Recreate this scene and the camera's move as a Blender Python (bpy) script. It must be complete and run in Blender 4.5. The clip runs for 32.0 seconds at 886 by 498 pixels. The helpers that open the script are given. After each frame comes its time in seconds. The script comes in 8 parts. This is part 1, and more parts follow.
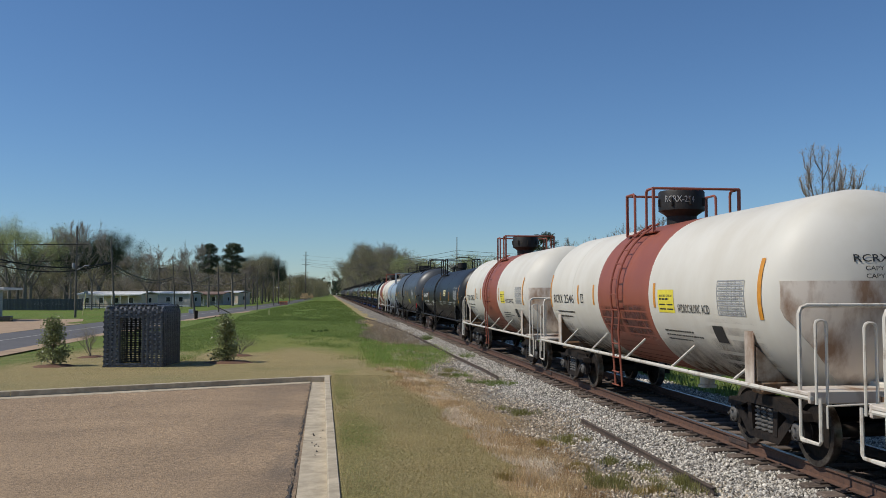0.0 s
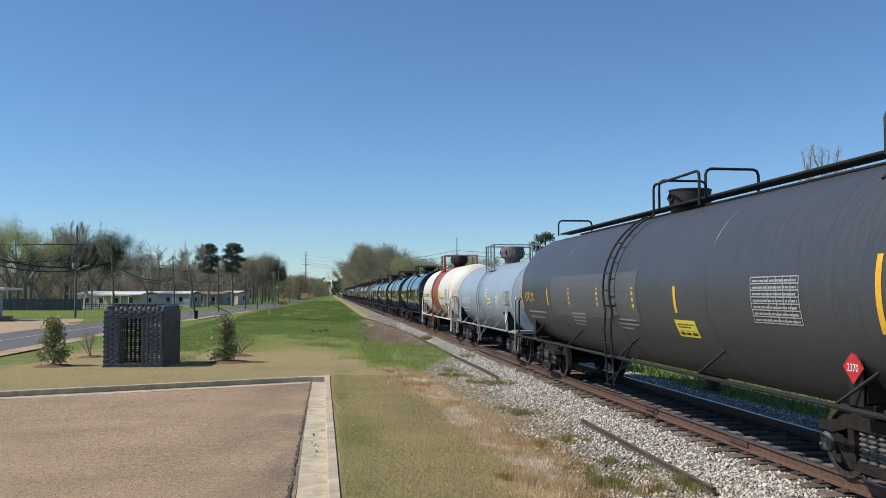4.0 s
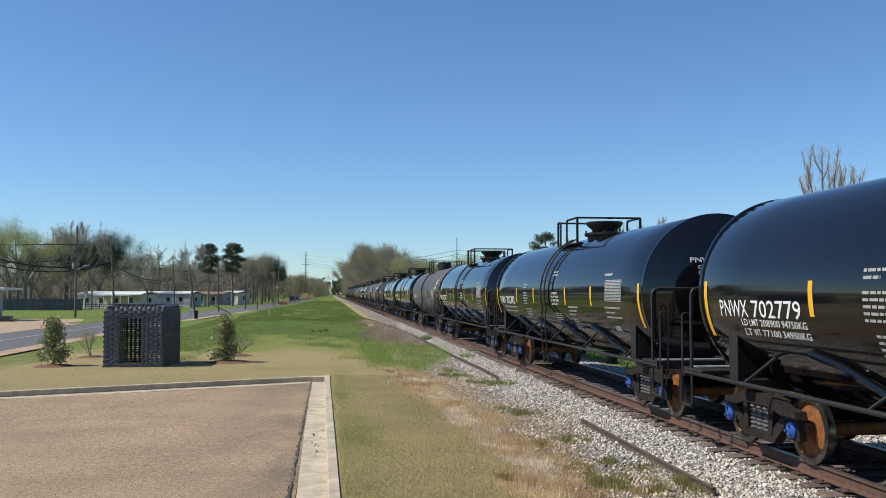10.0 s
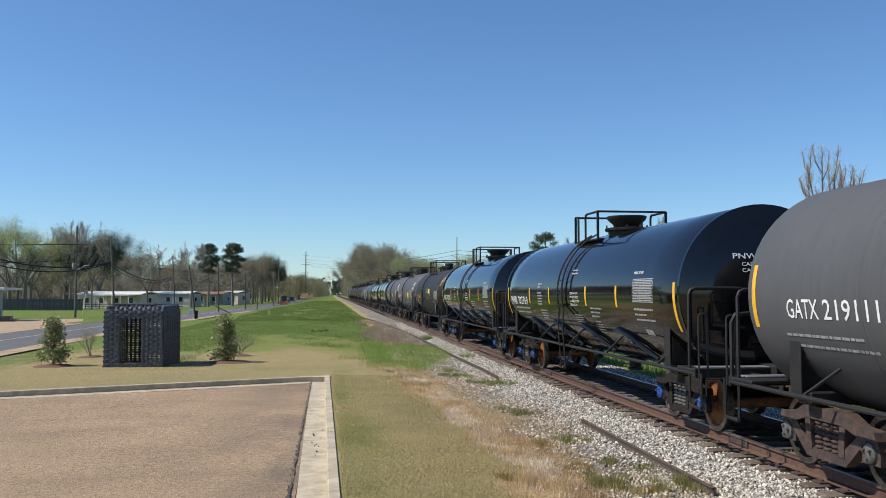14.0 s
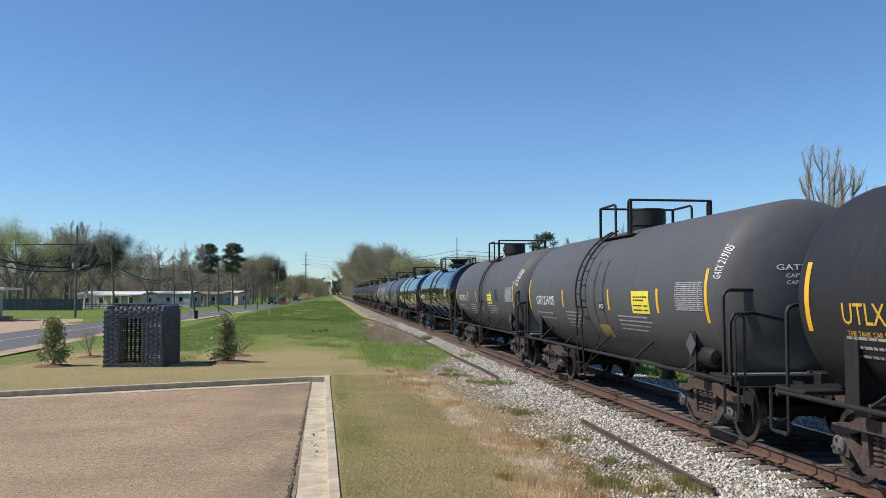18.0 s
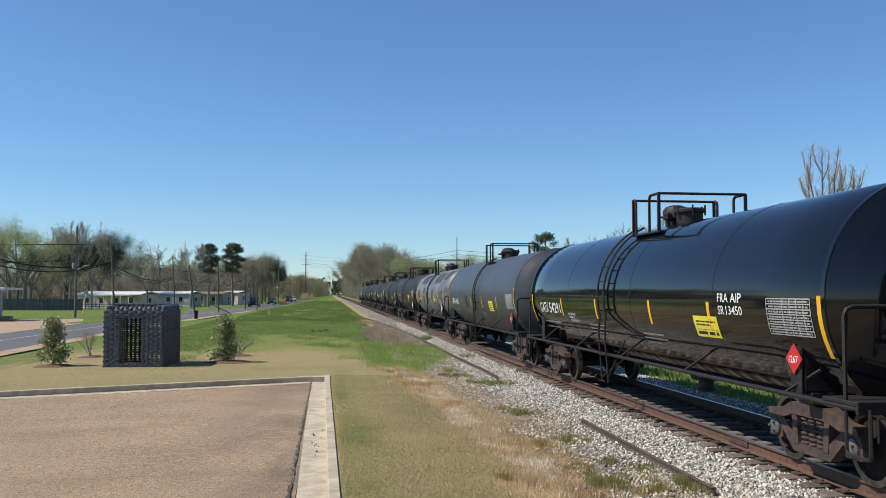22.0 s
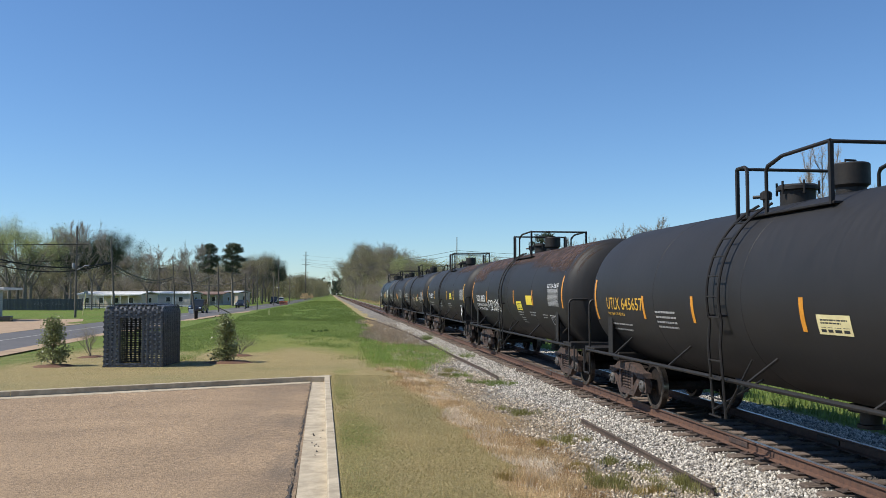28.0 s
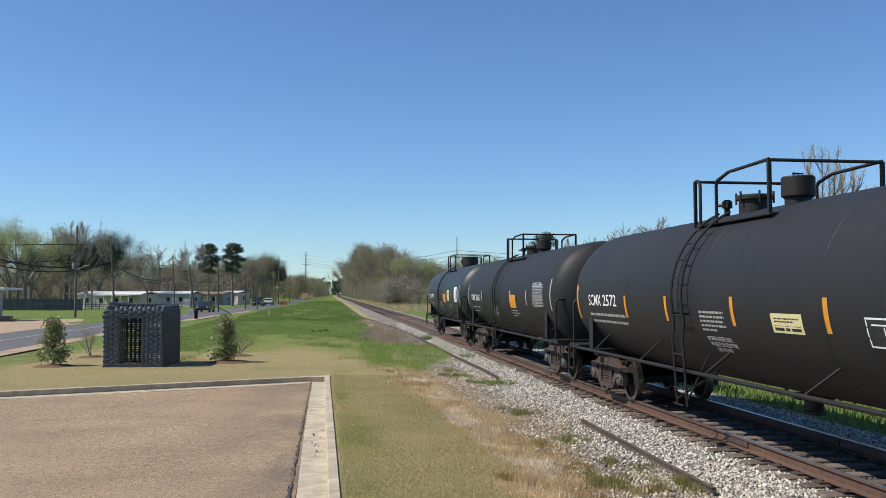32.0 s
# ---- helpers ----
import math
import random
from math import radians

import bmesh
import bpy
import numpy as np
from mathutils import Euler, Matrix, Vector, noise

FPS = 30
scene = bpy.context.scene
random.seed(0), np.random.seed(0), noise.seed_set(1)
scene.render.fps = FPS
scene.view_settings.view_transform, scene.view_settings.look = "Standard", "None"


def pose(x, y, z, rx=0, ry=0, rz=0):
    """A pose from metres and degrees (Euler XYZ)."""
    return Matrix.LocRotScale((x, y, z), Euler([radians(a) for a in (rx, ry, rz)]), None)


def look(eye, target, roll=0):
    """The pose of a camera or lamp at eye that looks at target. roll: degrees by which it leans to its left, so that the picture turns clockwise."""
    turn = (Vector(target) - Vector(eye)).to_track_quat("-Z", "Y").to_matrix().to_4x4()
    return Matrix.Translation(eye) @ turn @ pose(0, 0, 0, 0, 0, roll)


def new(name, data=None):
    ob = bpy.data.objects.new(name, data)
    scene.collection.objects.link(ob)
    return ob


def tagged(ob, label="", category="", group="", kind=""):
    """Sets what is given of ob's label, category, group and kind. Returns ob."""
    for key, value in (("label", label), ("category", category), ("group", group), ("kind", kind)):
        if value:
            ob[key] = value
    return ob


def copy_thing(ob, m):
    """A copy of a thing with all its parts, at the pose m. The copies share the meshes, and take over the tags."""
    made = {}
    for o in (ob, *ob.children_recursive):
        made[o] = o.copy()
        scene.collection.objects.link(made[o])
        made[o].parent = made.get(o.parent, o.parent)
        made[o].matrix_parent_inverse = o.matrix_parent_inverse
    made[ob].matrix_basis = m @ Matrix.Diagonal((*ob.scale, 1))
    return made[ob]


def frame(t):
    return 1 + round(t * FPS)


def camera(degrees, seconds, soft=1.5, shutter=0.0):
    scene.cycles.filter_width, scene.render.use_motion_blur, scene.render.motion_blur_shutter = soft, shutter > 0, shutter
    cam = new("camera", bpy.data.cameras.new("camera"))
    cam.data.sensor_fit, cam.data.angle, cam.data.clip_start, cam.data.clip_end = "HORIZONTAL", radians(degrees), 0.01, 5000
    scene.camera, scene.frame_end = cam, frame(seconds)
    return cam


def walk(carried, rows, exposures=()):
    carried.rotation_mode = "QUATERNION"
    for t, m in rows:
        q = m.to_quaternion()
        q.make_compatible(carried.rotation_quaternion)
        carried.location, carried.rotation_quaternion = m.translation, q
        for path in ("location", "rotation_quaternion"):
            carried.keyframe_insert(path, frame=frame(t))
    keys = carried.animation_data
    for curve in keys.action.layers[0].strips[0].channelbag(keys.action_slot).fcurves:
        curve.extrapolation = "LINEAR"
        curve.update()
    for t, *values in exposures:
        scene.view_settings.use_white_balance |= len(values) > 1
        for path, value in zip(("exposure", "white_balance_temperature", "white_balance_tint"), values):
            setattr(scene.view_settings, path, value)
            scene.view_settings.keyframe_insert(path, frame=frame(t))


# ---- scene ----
# ---------------- camera, light, exposure ----------------
cam = camera(53.96, 32.0, soft=0.8)
EYE = (0.0, 0.0, 2.242)
VIEW = look(EYE, (12.909, 99.034, 7.300))
walk(cam, [(0.0, VIEW), (32.0, VIEW)],
     exposures=[(0.0, -0.40), (1.6, -0.32), (2.4, -0.05), (3.0, 0.06), (4.5, -0.05), (6.0, -0.24), (7.0, -0.34), (7.6, -0.02), (8.2, 0.12), (32.0, 0.12)])

SUN_EL, SUN_AZ = radians(51), radians(-91)      # azimuth clockwise from +Y
world = bpy.data.worlds.new("sky")
scene.world = world
world.use_nodes = True
nt = world.node_tree
sky = nt.nodes.new("ShaderNodeTexSky")
sky.sky_type, sky.sun_disc = "NISHITA", False
sky.sun_elevation, sky.sun_rotation = SUN_EL, SUN_AZ
sky.altitude, sky.air_density, sky.dust_density, sky.ozone_density = 60, 1.0, 0.0, 5.0
nt.nodes["Background"].inputs[1].default_value = 0.1
tint = nt.nodes.new("ShaderNodeVectorMath")
tint.operation = "MULTIPLY"
tint.inputs[1].default_value = (0.845, 1.03, 1.20)
nt.links.new(sky.outputs[0], tint.inputs[0])
nt.links.new(tint.outputs[0], nt.nodes["Background"].inputs[0])
sun = new("sun", bpy.data.lights.new("sun", "SUN"))
sun.data.energy, sun.data.angle, sun.data.color = 4.8, radians(0.53), (1.0, 0.95, 0.86)
to_sun = Vector((math.sin(SUN_AZ) * math.cos(SUN_EL), math.cos(SUN_AZ) * math.cos(SUN_EL), math.sin(SUN_EL)))
sun.matrix_world = look((0, 0, 40), Vector((0, 0, 40)) - to_sun)


# ---------------- materials ----------------
def lnk(t, a, b):
    t.links.new(a, b)


def mat(name, c1, c2=None, scale=8.0, rough=0.6, metal=0.0, bump=0.0, big=0.0, bigscale=0.4, stretch=(1, 1, 1), bumpscale=None,
        lo=0.35, hi=0.65, isl=0.0, objvar=0.0, spec=0.5, coat=0.0, mid=0.0, midscale=4.0):
    """Two-tone noise paint with a second, larger variation, fine relief and optional change from piece to piece."""
    m = bpy.data.materials.new(name)
    m.use_nodes = True
    t = m.node_tree
    b = t.nodes["Principled BSDF"]
    b.inputs["Roughness"].default_value, b.inputs["Metallic"].default_value = rough, metal
    b.inputs["Specular IOR Level"].default_value = spec
    b.inputs["Coat Weight"].default_value = coat
    b.inputs["Coat Roughness"].default_value = 0.08
    tc = t.nodes.new("ShaderNodeTexCoord")
    mp = t.nodes.new("ShaderNodeMapping")
    mp.inputs["Scale"].default_value = stretch
    lnk(t, tc.outputs["Object"], mp.inputs["Vector"])
    n = t.nodes.new("ShaderNodeTexNoise")
    n.inputs["Scale"].default_value, n.inputs["Detail"].default_value, n.inputs["Roughness"].default_value = scale, 6, 0.6
    lnk(t, mp.outputs[0], n.inputs["Vector"])
    r = t.nodes.new("ShaderNodeValToRGB")
    c2 = c2 or tuple(v * 0.75 for v in c1)
    r.color_ramp.elements[0].position, r.color_ramp.elements[1].position = lo, hi
    r.color_ramp.elements[0].color, r.color_ramp.elements[1].color = (*c2, 1), (*c1, 1)
    lnk(t, n.outputs["Fac"], r.inputs[0])
    out = r.outputs[0]

    def scaled(col, value, amount):
        k = t.nodes.new("ShaderNodeMapRange")
        k.inputs["To Min"].default_value, k.inputs["To Max"].default_value = 1 - amount, 1 + amount
        lnk(t, value, k.inputs["Value"])
        h = t.nodes.new("ShaderNodeVectorMath")
        h.operation = "SCALE"
        lnk(t, col, h.inputs[0])
        lnk(t, k.outputs[0], h.inputs["Scale"])
        return h.outputs[0]
    if big:
        n2 = t.nodes.new("ShaderNodeTexNoise")
        n2.inputs["Scale"].default_value, n2.inputs["Detail"].default_value = bigscale, 3
        lnk(t, tc.outputs["Object"], n2.inputs["Vector"])
        out = scaled(out, n2.outputs["Fac"], big)
    if mid:
        n4 = t.nodes.new("ShaderNodeTexNoise")
        n4.inputs["Scale"].default_value, n4.inputs["Detail"].default_value, n4.inputs["Roughness"].default_value = midscale, 8, 0.75
        lnk(t, tc.outputs["Object"], n4.inputs["Vector"])
        out = scaled(out, n4.outputs["Fac"], mid)
    if isl:
        g = t.nodes.new("ShaderNodeNewGeometry")
        out = scaled(out, g.outputs["Random Per Island"], isl)
    if objvar:
        o = t.nodes.new("ShaderNodeObjectInfo")
        out = scaled(out, o.outputs["Random"], objvar)
    lnk(t, out, b.inputs["Base Color"])
    if bump:
        n3 = t.nodes.new("ShaderNodeTexNoise")
        n3.inputs["Scale"].default_value, n3.inputs["Detail"].default_value = bumpscale or scale * 3, 4
        lnk(t, mp.outputs[0], n3.inputs["Vector"])
        bp = t.nodes.new("ShaderNodeBump")
        bp.inputs["Strength"].default_value, bp.inputs["Distance"].default_value = bump, 0.02
        lnk(t, n3.outputs["Fac"], bp.inputs["Height"])
        lnk(t, bp.outputs[0], b.inputs["Normal"])
        rr = t.nodes.new("ShaderNodeMapRange")
        rr.inputs["To Min"].default_value, rr.inputs["To Max"].default_value = max(rough - 0.08, 0.02), min(rough + 0.08, 1)
        lnk(t, n.outputs["Fac"], rr.inputs["Value"])
        lnk(t, rr.outputs[0], b.inputs["Roughness"])
    return m


def leafy(name, c1, c2, rough=0.6, trans=0.35, isl=0.3):
    """Foliage: colour from leaf to leaf, with light passing through."""
    m = mat(name, c1, c2, scale=0.8, rough=rough, isl=isl, spec=0.3)
    t = m.node_tree
    b = t.nodes["Principled BSDF"]
    tr = t.nodes.new("ShaderNodeBsdfTranslucent")
    lnk(t, b.inputs["Base Color"].links[0].from_socket, tr.inputs["Color"])
    mx = t.nodes.new("ShaderNodeMixShader")
    mx.inputs[0].default_value = trans
    lnk(t, b.outputs[0], mx.inputs[1])
    lnk(t, tr.outputs[0], mx.inputs[2])
    lnk(t, mx.outputs[0], t.nodes["Material Output"].inputs[0])
    return m


STREAK = (1.2, 5.0, 0.7)
M = {
    "white": mat("white_tank_paint", (0.66, 0.625, 0.545), (0.60, 0.555, 0.465), 1.1, 0.52, bump=0.006, big=0.08, stretch=(1, 1.3, .6), lo=0.3, hi=0.6, spec=0.4),
    "white_rail": mat("white_rail_paint", (0.60, 0.56, 0.48), (0.36, 0.29, 0.215), 6, 0.5, bump=0.1, lo=0.3, hi=0.45),
    "red": mat("red_oxide_band_paint", (0.305, 0.09, 0.052), (0.26, 0.074, 0.045), 1.6, 0.5, bump=0.008, big=0.12, stretch=(1, 1.6, .6)),
    "gloss": mat("glossy_black_tank_paint", (0.006, 0.0063, 0.0075), (0.004, 0.0043, 0.005), 4, 0.075, big=0.1, stretch=STREAK, spec=0.55),
    "black": mat("matte_black_tank_paint", (0.023, 0.022, 0.0225), (0.018, 0.0172, 0.017), 3, 0.58, bump=0.015, big=0.25, stretch=STREAK, spec=0.32, mid=.12, midscale=1.1),
    "black2": mat("worn_black_tank_paint", (0.018, 0.0185, 0.020), (0.012, 0.012, 0.0125), 3, 0.44, bump=0.02, big=0.2, stretch=STREAK, spec=0.38, mid=.12, midscale=1.1),
    "grey": mat("dark_grey_tank_paint", (0.086, 0.086, 0.089), (0.074, 0.075, 0.078), 3, 0.62, bump=0.012, big=0.14, stretch=STREAK, spec=0.3, mid=0.08, midscale=1.3),
    "grey2": mat("slate_grey_tank_paint", (0.060, 0.064, 0.070), (0.046, 0.050, 0.055), 3, 0.42, bump=0.05, big=0.14, stretch=STREAK),
    "blue": mat("pale_blue_grey_tank_paint", (0.30, 0.36, 0.42), (0.25, 0.31, 0.36), 3, 0.36, bump=0.03, big=0.08, stretch=STREAK),
    "weather": mat("weathered_grey_tank_paint", (0.175, 0.185, 0.195), (0.075, 0.078, 0.080), 1.3, 0.5, bump=0.05, big=0.25, stretch=(1.0, 0.9, 0.8), lo=0.36, hi=0.6),
    "green": mat("black_green_tank_paint", (0.024, 0.030, 0.029), (0.016, 0.02, 0.019), 3, 0.5, bump=0.03, big=0.2, stretch=STREAK),
    "frame": mat("black_frame_paint", (0.014, 0.0135, 0.0135), (0.024, 0.020, 0.017), 7, 0.6, bump=0.15, big=0.2, spec=0.35),
    "grime": mat("grimy_black_steel", (0.012, 0.0105, 0.010), (0.030, 0.021, 0.016), 9, 0.85, bump=0.3, big=0.3, spec=0.25),
    "rust": mat("brown_rusted_steel", (0.092, 0.055, 0.042), (0.036, 0.027, 0.023), 10, 0.8, bump=0.3, big=0.25),
    "orange": mat("orange_wheel_rust", (0.30, 0.105, 0.02), (0.11, 0.04, 0.015), 9, 0.7, bump=0.15),
    "tread": mat("polished_wheel_tread", (0.26, 0.24, 0.22), (0.12, 0.10, 0.09), 12, 0.3, metal=0.9),
    "capblue": mat("blue_bearing_cap", (0.03, 0.10, 0.36), (0.02, 0.06, 0.22), 12, 0.45, bump=0.1),
    "capgrey": mat("grey_bearing_cap", (0.15, 0.14, 0.13), (0.05, 0.045, 0.04), 12, 0.6, bump=0.15),
    "yellow": mat("yellow_reflective_strip", (0.80, 0.46, 0.03), (0.68, 0.36, 0.02), 14, 0.4),
    "amber": mat("amber_reflective_strip", (0.70, 0.30, 0.03), (0.55, 0.22, 0.02), 14, 0.45),
    "sticker": mat("yellow_sticker", (0.80, 0.68, 0.06), (0.70, 0.58, 0.05), 10, 0.5),
    "plainyellow": mat("plain_yellow_decal", (0.80, 0.62, 0.06), (0.70, 0.52, 0.05), 10, 0.4),
    "cream": mat("cream_sticker", (0.72, 0.64, 0.34), (0.62, 0.54, 0.28), 10, 0.5),
    "ink": mat("black_stencil_ink", (0.015, 0.015, 0.016), (0.025, 0.025, 0.025), 20, 0.6),
    "letter": mat("white_stencil_paint", (0.74, 0.74, 0.72), (0.52, 0.52, 0.50), 14, 0.55, lo=0.3, hi=0.45),
    "table": mat("thin_white_stencil_paint", (0.40, 0.40, 0.39), (0.24, 0.24, 0.235), 30, 0.6),
    "faded": mat("faded_white_stencil_paint", (0.42, 0.42, 0.41), (0.22, 0.22, 0.22), 10, 0.6),
    "gold": mat("yellow_stencil_paint", (0.70, 0.42, 0.04), (0.5, 0.28, 0.03), 14, 0.55),
    "redsign": mat("red_placard", (0.55, 0.03, 0.03), (0.42, 0.02, 0.02), 14, 0.45),
    "patch": mat("dark_touch_up_paint", (0.030, 0.030, 0.032), (0.024, 0.024, 0.025), 6, 0.6),
    "patchgrey": mat("mid_grey_touch_up_paint", (0.092, 0.096, 0.10), (0.078, 0.082, 0.086), 6, 0.5),
    "bright": mat("bright_steel_step", (0.50, 0.50, 0.50), (0.36, 0.36, 0.36), 10, 0.4, metal=0.6),
    "rail": mat("rust_brown_rail_web", (0.135, 0.068, 0.043), (0.08, 0.043, 0.03), 14, 0.8, bump=0.2, big=0.2),
    "oldrail": mat("dull_brown_old_rail", (0.115, 0.078, 0.055), (0.055, 0.04, 0.032), 9, 0.85, bump=0.3, big=0.3),
    "railtop": mat("worn_rail_head", (0.36, 0.34, 0.33), (0.20, 0.17, 0.15), 20, 0.3, metal=0.75),
    "tie": mat("weathered_brown_timber", (0.20, 0.15, 0.115), (0.09, 0.066, 0.052), 5, 0.9, bump=0.6, objvar=0.3, stretch=(0.7, 9, 4)),
    "stone": mat("grey_limestone_ballast", (0.60, 0.555, 0.485), (0.25, 0.225, 0.19), 16, 0.95, isl=0.7),
    "warmstone": mat("cream_limestone_ballast", (0.58, 0.495, 0.38), (0.23, 0.18, 0.125), 9, 0.95, isl=0.6),
    # dark tone stands in for the deep shade beneath the train
    "oilstone": mat("oil_stained_ballast", (0.10, 0.085, 0.072), (0.045, 0.038, 0.033), 9, 0.95, isl=0.5),
    "concrete": mat("weathered_concrete", (0.50, 0.42, 0.30), (0.34, 0.28, 0.195), 3.5, 0.9, bump=0.25, mid=0.35, midscale=5.0, big=0.22, bigscale=1.2, bumpscale=60),
    "chips": mat("mixed_asphalt_chips", (0.36, 0.28, 0.19), (0.10, 0.08, 0.06), 9, 0.95, isl=0.6),
    "darkasphalt": mat("dark_broken_asphalt", (0.10, 0.082, 0.07), (0.045, 0.04, 0.037), 24, 0.95, bump=0.8, bumpscale=60),
    "road": mat("grey_road_asphalt", (0.125, 0.118, 0.116), (0.092, 0.087, 0.086), 1.5, 0.9, bump=0.2, big=0.15, bigscale=0.1, bumpscale=40),
    "dirt": mat("tan_gravel_dirt", (0.42, 0.30, 0.19), (0.31, 0.21, 0.13), 2, 0.95, bump=0.3, big=0.15),
    "line": mat("worn_road_line_paint", (0.42, 0.40, 0.36), (0.2, 0.19, 0.18), 6, 0.8),
    "strip": mat("charcoal_plastic_strip", (0.085, 0.092, 0.105), (0.06, 0.065, 0.075), 7, 0.5, bump=0.08, objvar=0.25),
    "bark": mat("grey_brown_bark", (0.24, 0.205, 0.175), (0.13, 0.108, 0.092), 6, 0.95, bump=0.5, stretch=(3, 3, 0.6)),
    "polewood": mat("weathered_pole_wood", (0.175, 0.153, 0.128), (0.10, 0.086, 0.07), 5, 0.9, bump=0.3, stretch=(5, 5, 0.4)),
    "wire": mat("black_cable_sheath", (0.02, 0.02, 0.02), (0.03, 0.03, 0.03), 4, 0.6),
    "metalgrey": mat("galvanised_grey", (0.36, 0.37, 0.38), (0.26, 0.27, 0.28), 8, 0.5, metal=0.3),
    "siding": mat("pale_cream_siding", (0.72, 0.58, 0.46), (0.62, 0.50, 0.39), 1.5, 0.8, bump=0.2, stretch=(0.2, 0.2, 9)),
    "sidinggrey": mat("pale_grey_siding", (0.50, 0.47, 0.45), (0.40, 0.38, 0.36), 1.5, 0.8, bump=0.2, stretch=(0.2, 0.2, 9)),
    "roofwhite": mat("white_metal_roof", (0.72, 0.72, 0.70), (0.6, 0.6, 0.58), 2, 0.5, big=0.1),
    "roofbrown": mat("brown_shingle_roof", (0.22, 0.15, 0.12), (0.15, 0.1, 0.08), 4, 0.9, bump=0.3),
    "glass": mat("dark_window_glass", (0.03, 0.035, 0.04), (0.02, 0.025, 0.03), 1, 0.08),
    "trim": mat("white_trim_paint", (0.72, 0.71, 0.68), (0.6, 0.59, 0.56), 5, 0.6),
    "fencewood": mat("grey_weathered_fence_board", (0.095, 0.10, 0.11), (0.065, 0.068, 0.075), 4, 0.9, bump=0.3, objvar=0.2, stretch=(6, 6, 0.5)),
    "carpaint": mat("dark_car_paint", (0.02, 0.022, 0.027), (0.018, 0.02, 0.024), 4, 0.2, coat=0.6),
    "carwhite": mat("white_car_paint", (0.7, 0.7, 0.69), (0.62, 0.62, 0.61), 4, 0.25, coat=0.5),
    "tyre": mat("black_tyre_rubber", (0.02, 0.02, 0.02), (0.03, 0.03, 0.03), 10, 0.85),
    "orangepaint": mat("orange_barrier_plastic", (0.62, 0.12, 0.04), (0.5, 0.09, 0.03), 6, 0.6),
    "leaf_spring": leafy("spring_green_leaves", (0.40, 0.43, 0.19), (0.29, 0.31, 0.135)),
    "leaf_olive": leafy("olive_budding_twigs", (0.31, 0.28, 0.165), (0.215, 0.195, 0.115)),
    "leaf_bud": leafy("olive_brown_buds", (0.30, 0.265, 0.175), (0.20, 0.175, 0.115)),
    "leaf_pine": leafy("dark_pine_needles", (0.078, 0.10, 0.056), (0.046, 0.062, 0.036), trans=0.15),
    "leaf_shrub": leafy("dark_green_shrub_leaves", (0.33, 0.345, 0.15), (0.16, 0.18, 0.08), rough=0.4),
    "grass_green": leafy("fresh_green_grass", (0.23, 0.295, 0.08), (0.15, 0.205, 0.05)),
    "grass_clump": leafy("bright_green_tall_grass", (0.33, 0.43, 0.11), (0.21, 0.30, 0.07)),
    "grass_dark": leafy("dark_weed_leaves", (0.09, 0.14, 0.035), (0.06, 0.095, 0.025)),
    "leaf_beige": leafy("pale_beige_catkins", (0.52, 0.43, 0.35), (0.38, 0.31, 0.25)),
    "grass_olive": leafy("olive_weed_grass", (0.30, 0.28, 0.10), (0.19, 0.185, 0.06)),
    "grass_yellow": leafy("yellowing_weed_grass", (0.42, 0.33, 0.11), (0.28, 0.20, 0.07)),
    "weed": leafy("dry_grey_brown_weeds", (0.46, 0.38, 0.28), (0.31, 0.25, 0.18)),
    "twig": leafy("grey_twigs", (0.345, 0.30, 0.245), (0.24, 0.21, 0.17)),
    "grass_lawn": leafy("half_dormant_lawn", (0.49, 0.40, 0.19), (0.335, 0.275, 0.125)),
    "grass_pale": leafy("bleached_straw", (0.86, 0.76, 0.60), (0.66, 0.54, 0.39)),
    "grass_rust": leafy("dead_brown_grass", (0.44, 0.27, 0.12), (0.25, 0.14, 0.06)),
    "bolster": mat("grime_stained_cream_paint", (0.66, 0.58, 0.45), (0.22, 0.12, 0.06), 2.0, 0.7, bump=0.1, lo=0.50, hi=0.74),
    "shield": mat("stained_cream_shield_paint", (0.60, 0.53, 0.45), (0.25, 0.15, 0.09), 1.6, 0.5, bump=0.08, lo=0.34, hi=0.54, stretch=(1.6, 1, .7)),
    "ochre": mat("ochre_primer_paint", (0.34, 0.25, 0.05), (0.22, 0.16, 0.04), 4, 0.6),
    "stain": mat("brown_grime_stain", (0.20, 0.11, 0.06), (0.10, 0.06, 0.035), 5, 0.85, bump=0.1),
    "grass_dry": leafy("dry_straw_grass", (0.70, 0.54, 0.33), (0.50, 0.35, 0.18)),
}


def fading_stain(name, c1, c2):
    """Paint or grime that thins out towards the edge of its patch."""
    m = mat(name, c1, c2, 4, 0.8)
    t = m.node_tree
    a = t.nodes.new("ShaderNodeAttribute")
    a.attribute_name = "fade"
    n = t.nodes.new("ShaderNodeTexNoise")
    n.inputs["Scale"].default_value, n.inputs["Detail"].default_value = 5.0, 6
    tc = t.nodes.new("ShaderNodeTexCoord")
    lnk(t, tc.outputs["Object"], n.inputs["Vector"])
    k = t.nodes.new("ShaderNodeMath")
    k.operation = "MULTIPLY_ADD"
    lnk(t, n.outputs["Fac"], k.inputs[0])
    k.inputs[1].default_value, k.inputs[2].default_value = 2.2, -0.45
    q = t.nodes.new("ShaderNodeMath")
    q.operation, q.use_clamp = "MULTIPLY", True
    lnk(t, a.outputs["Fac"], q.inputs[0])
    lnk(t, k.outputs[0], q.inputs[1])
    lnk(t, q.outputs[0], t.nodes["Principled BSDF"].inputs["Alpha"])
    return m


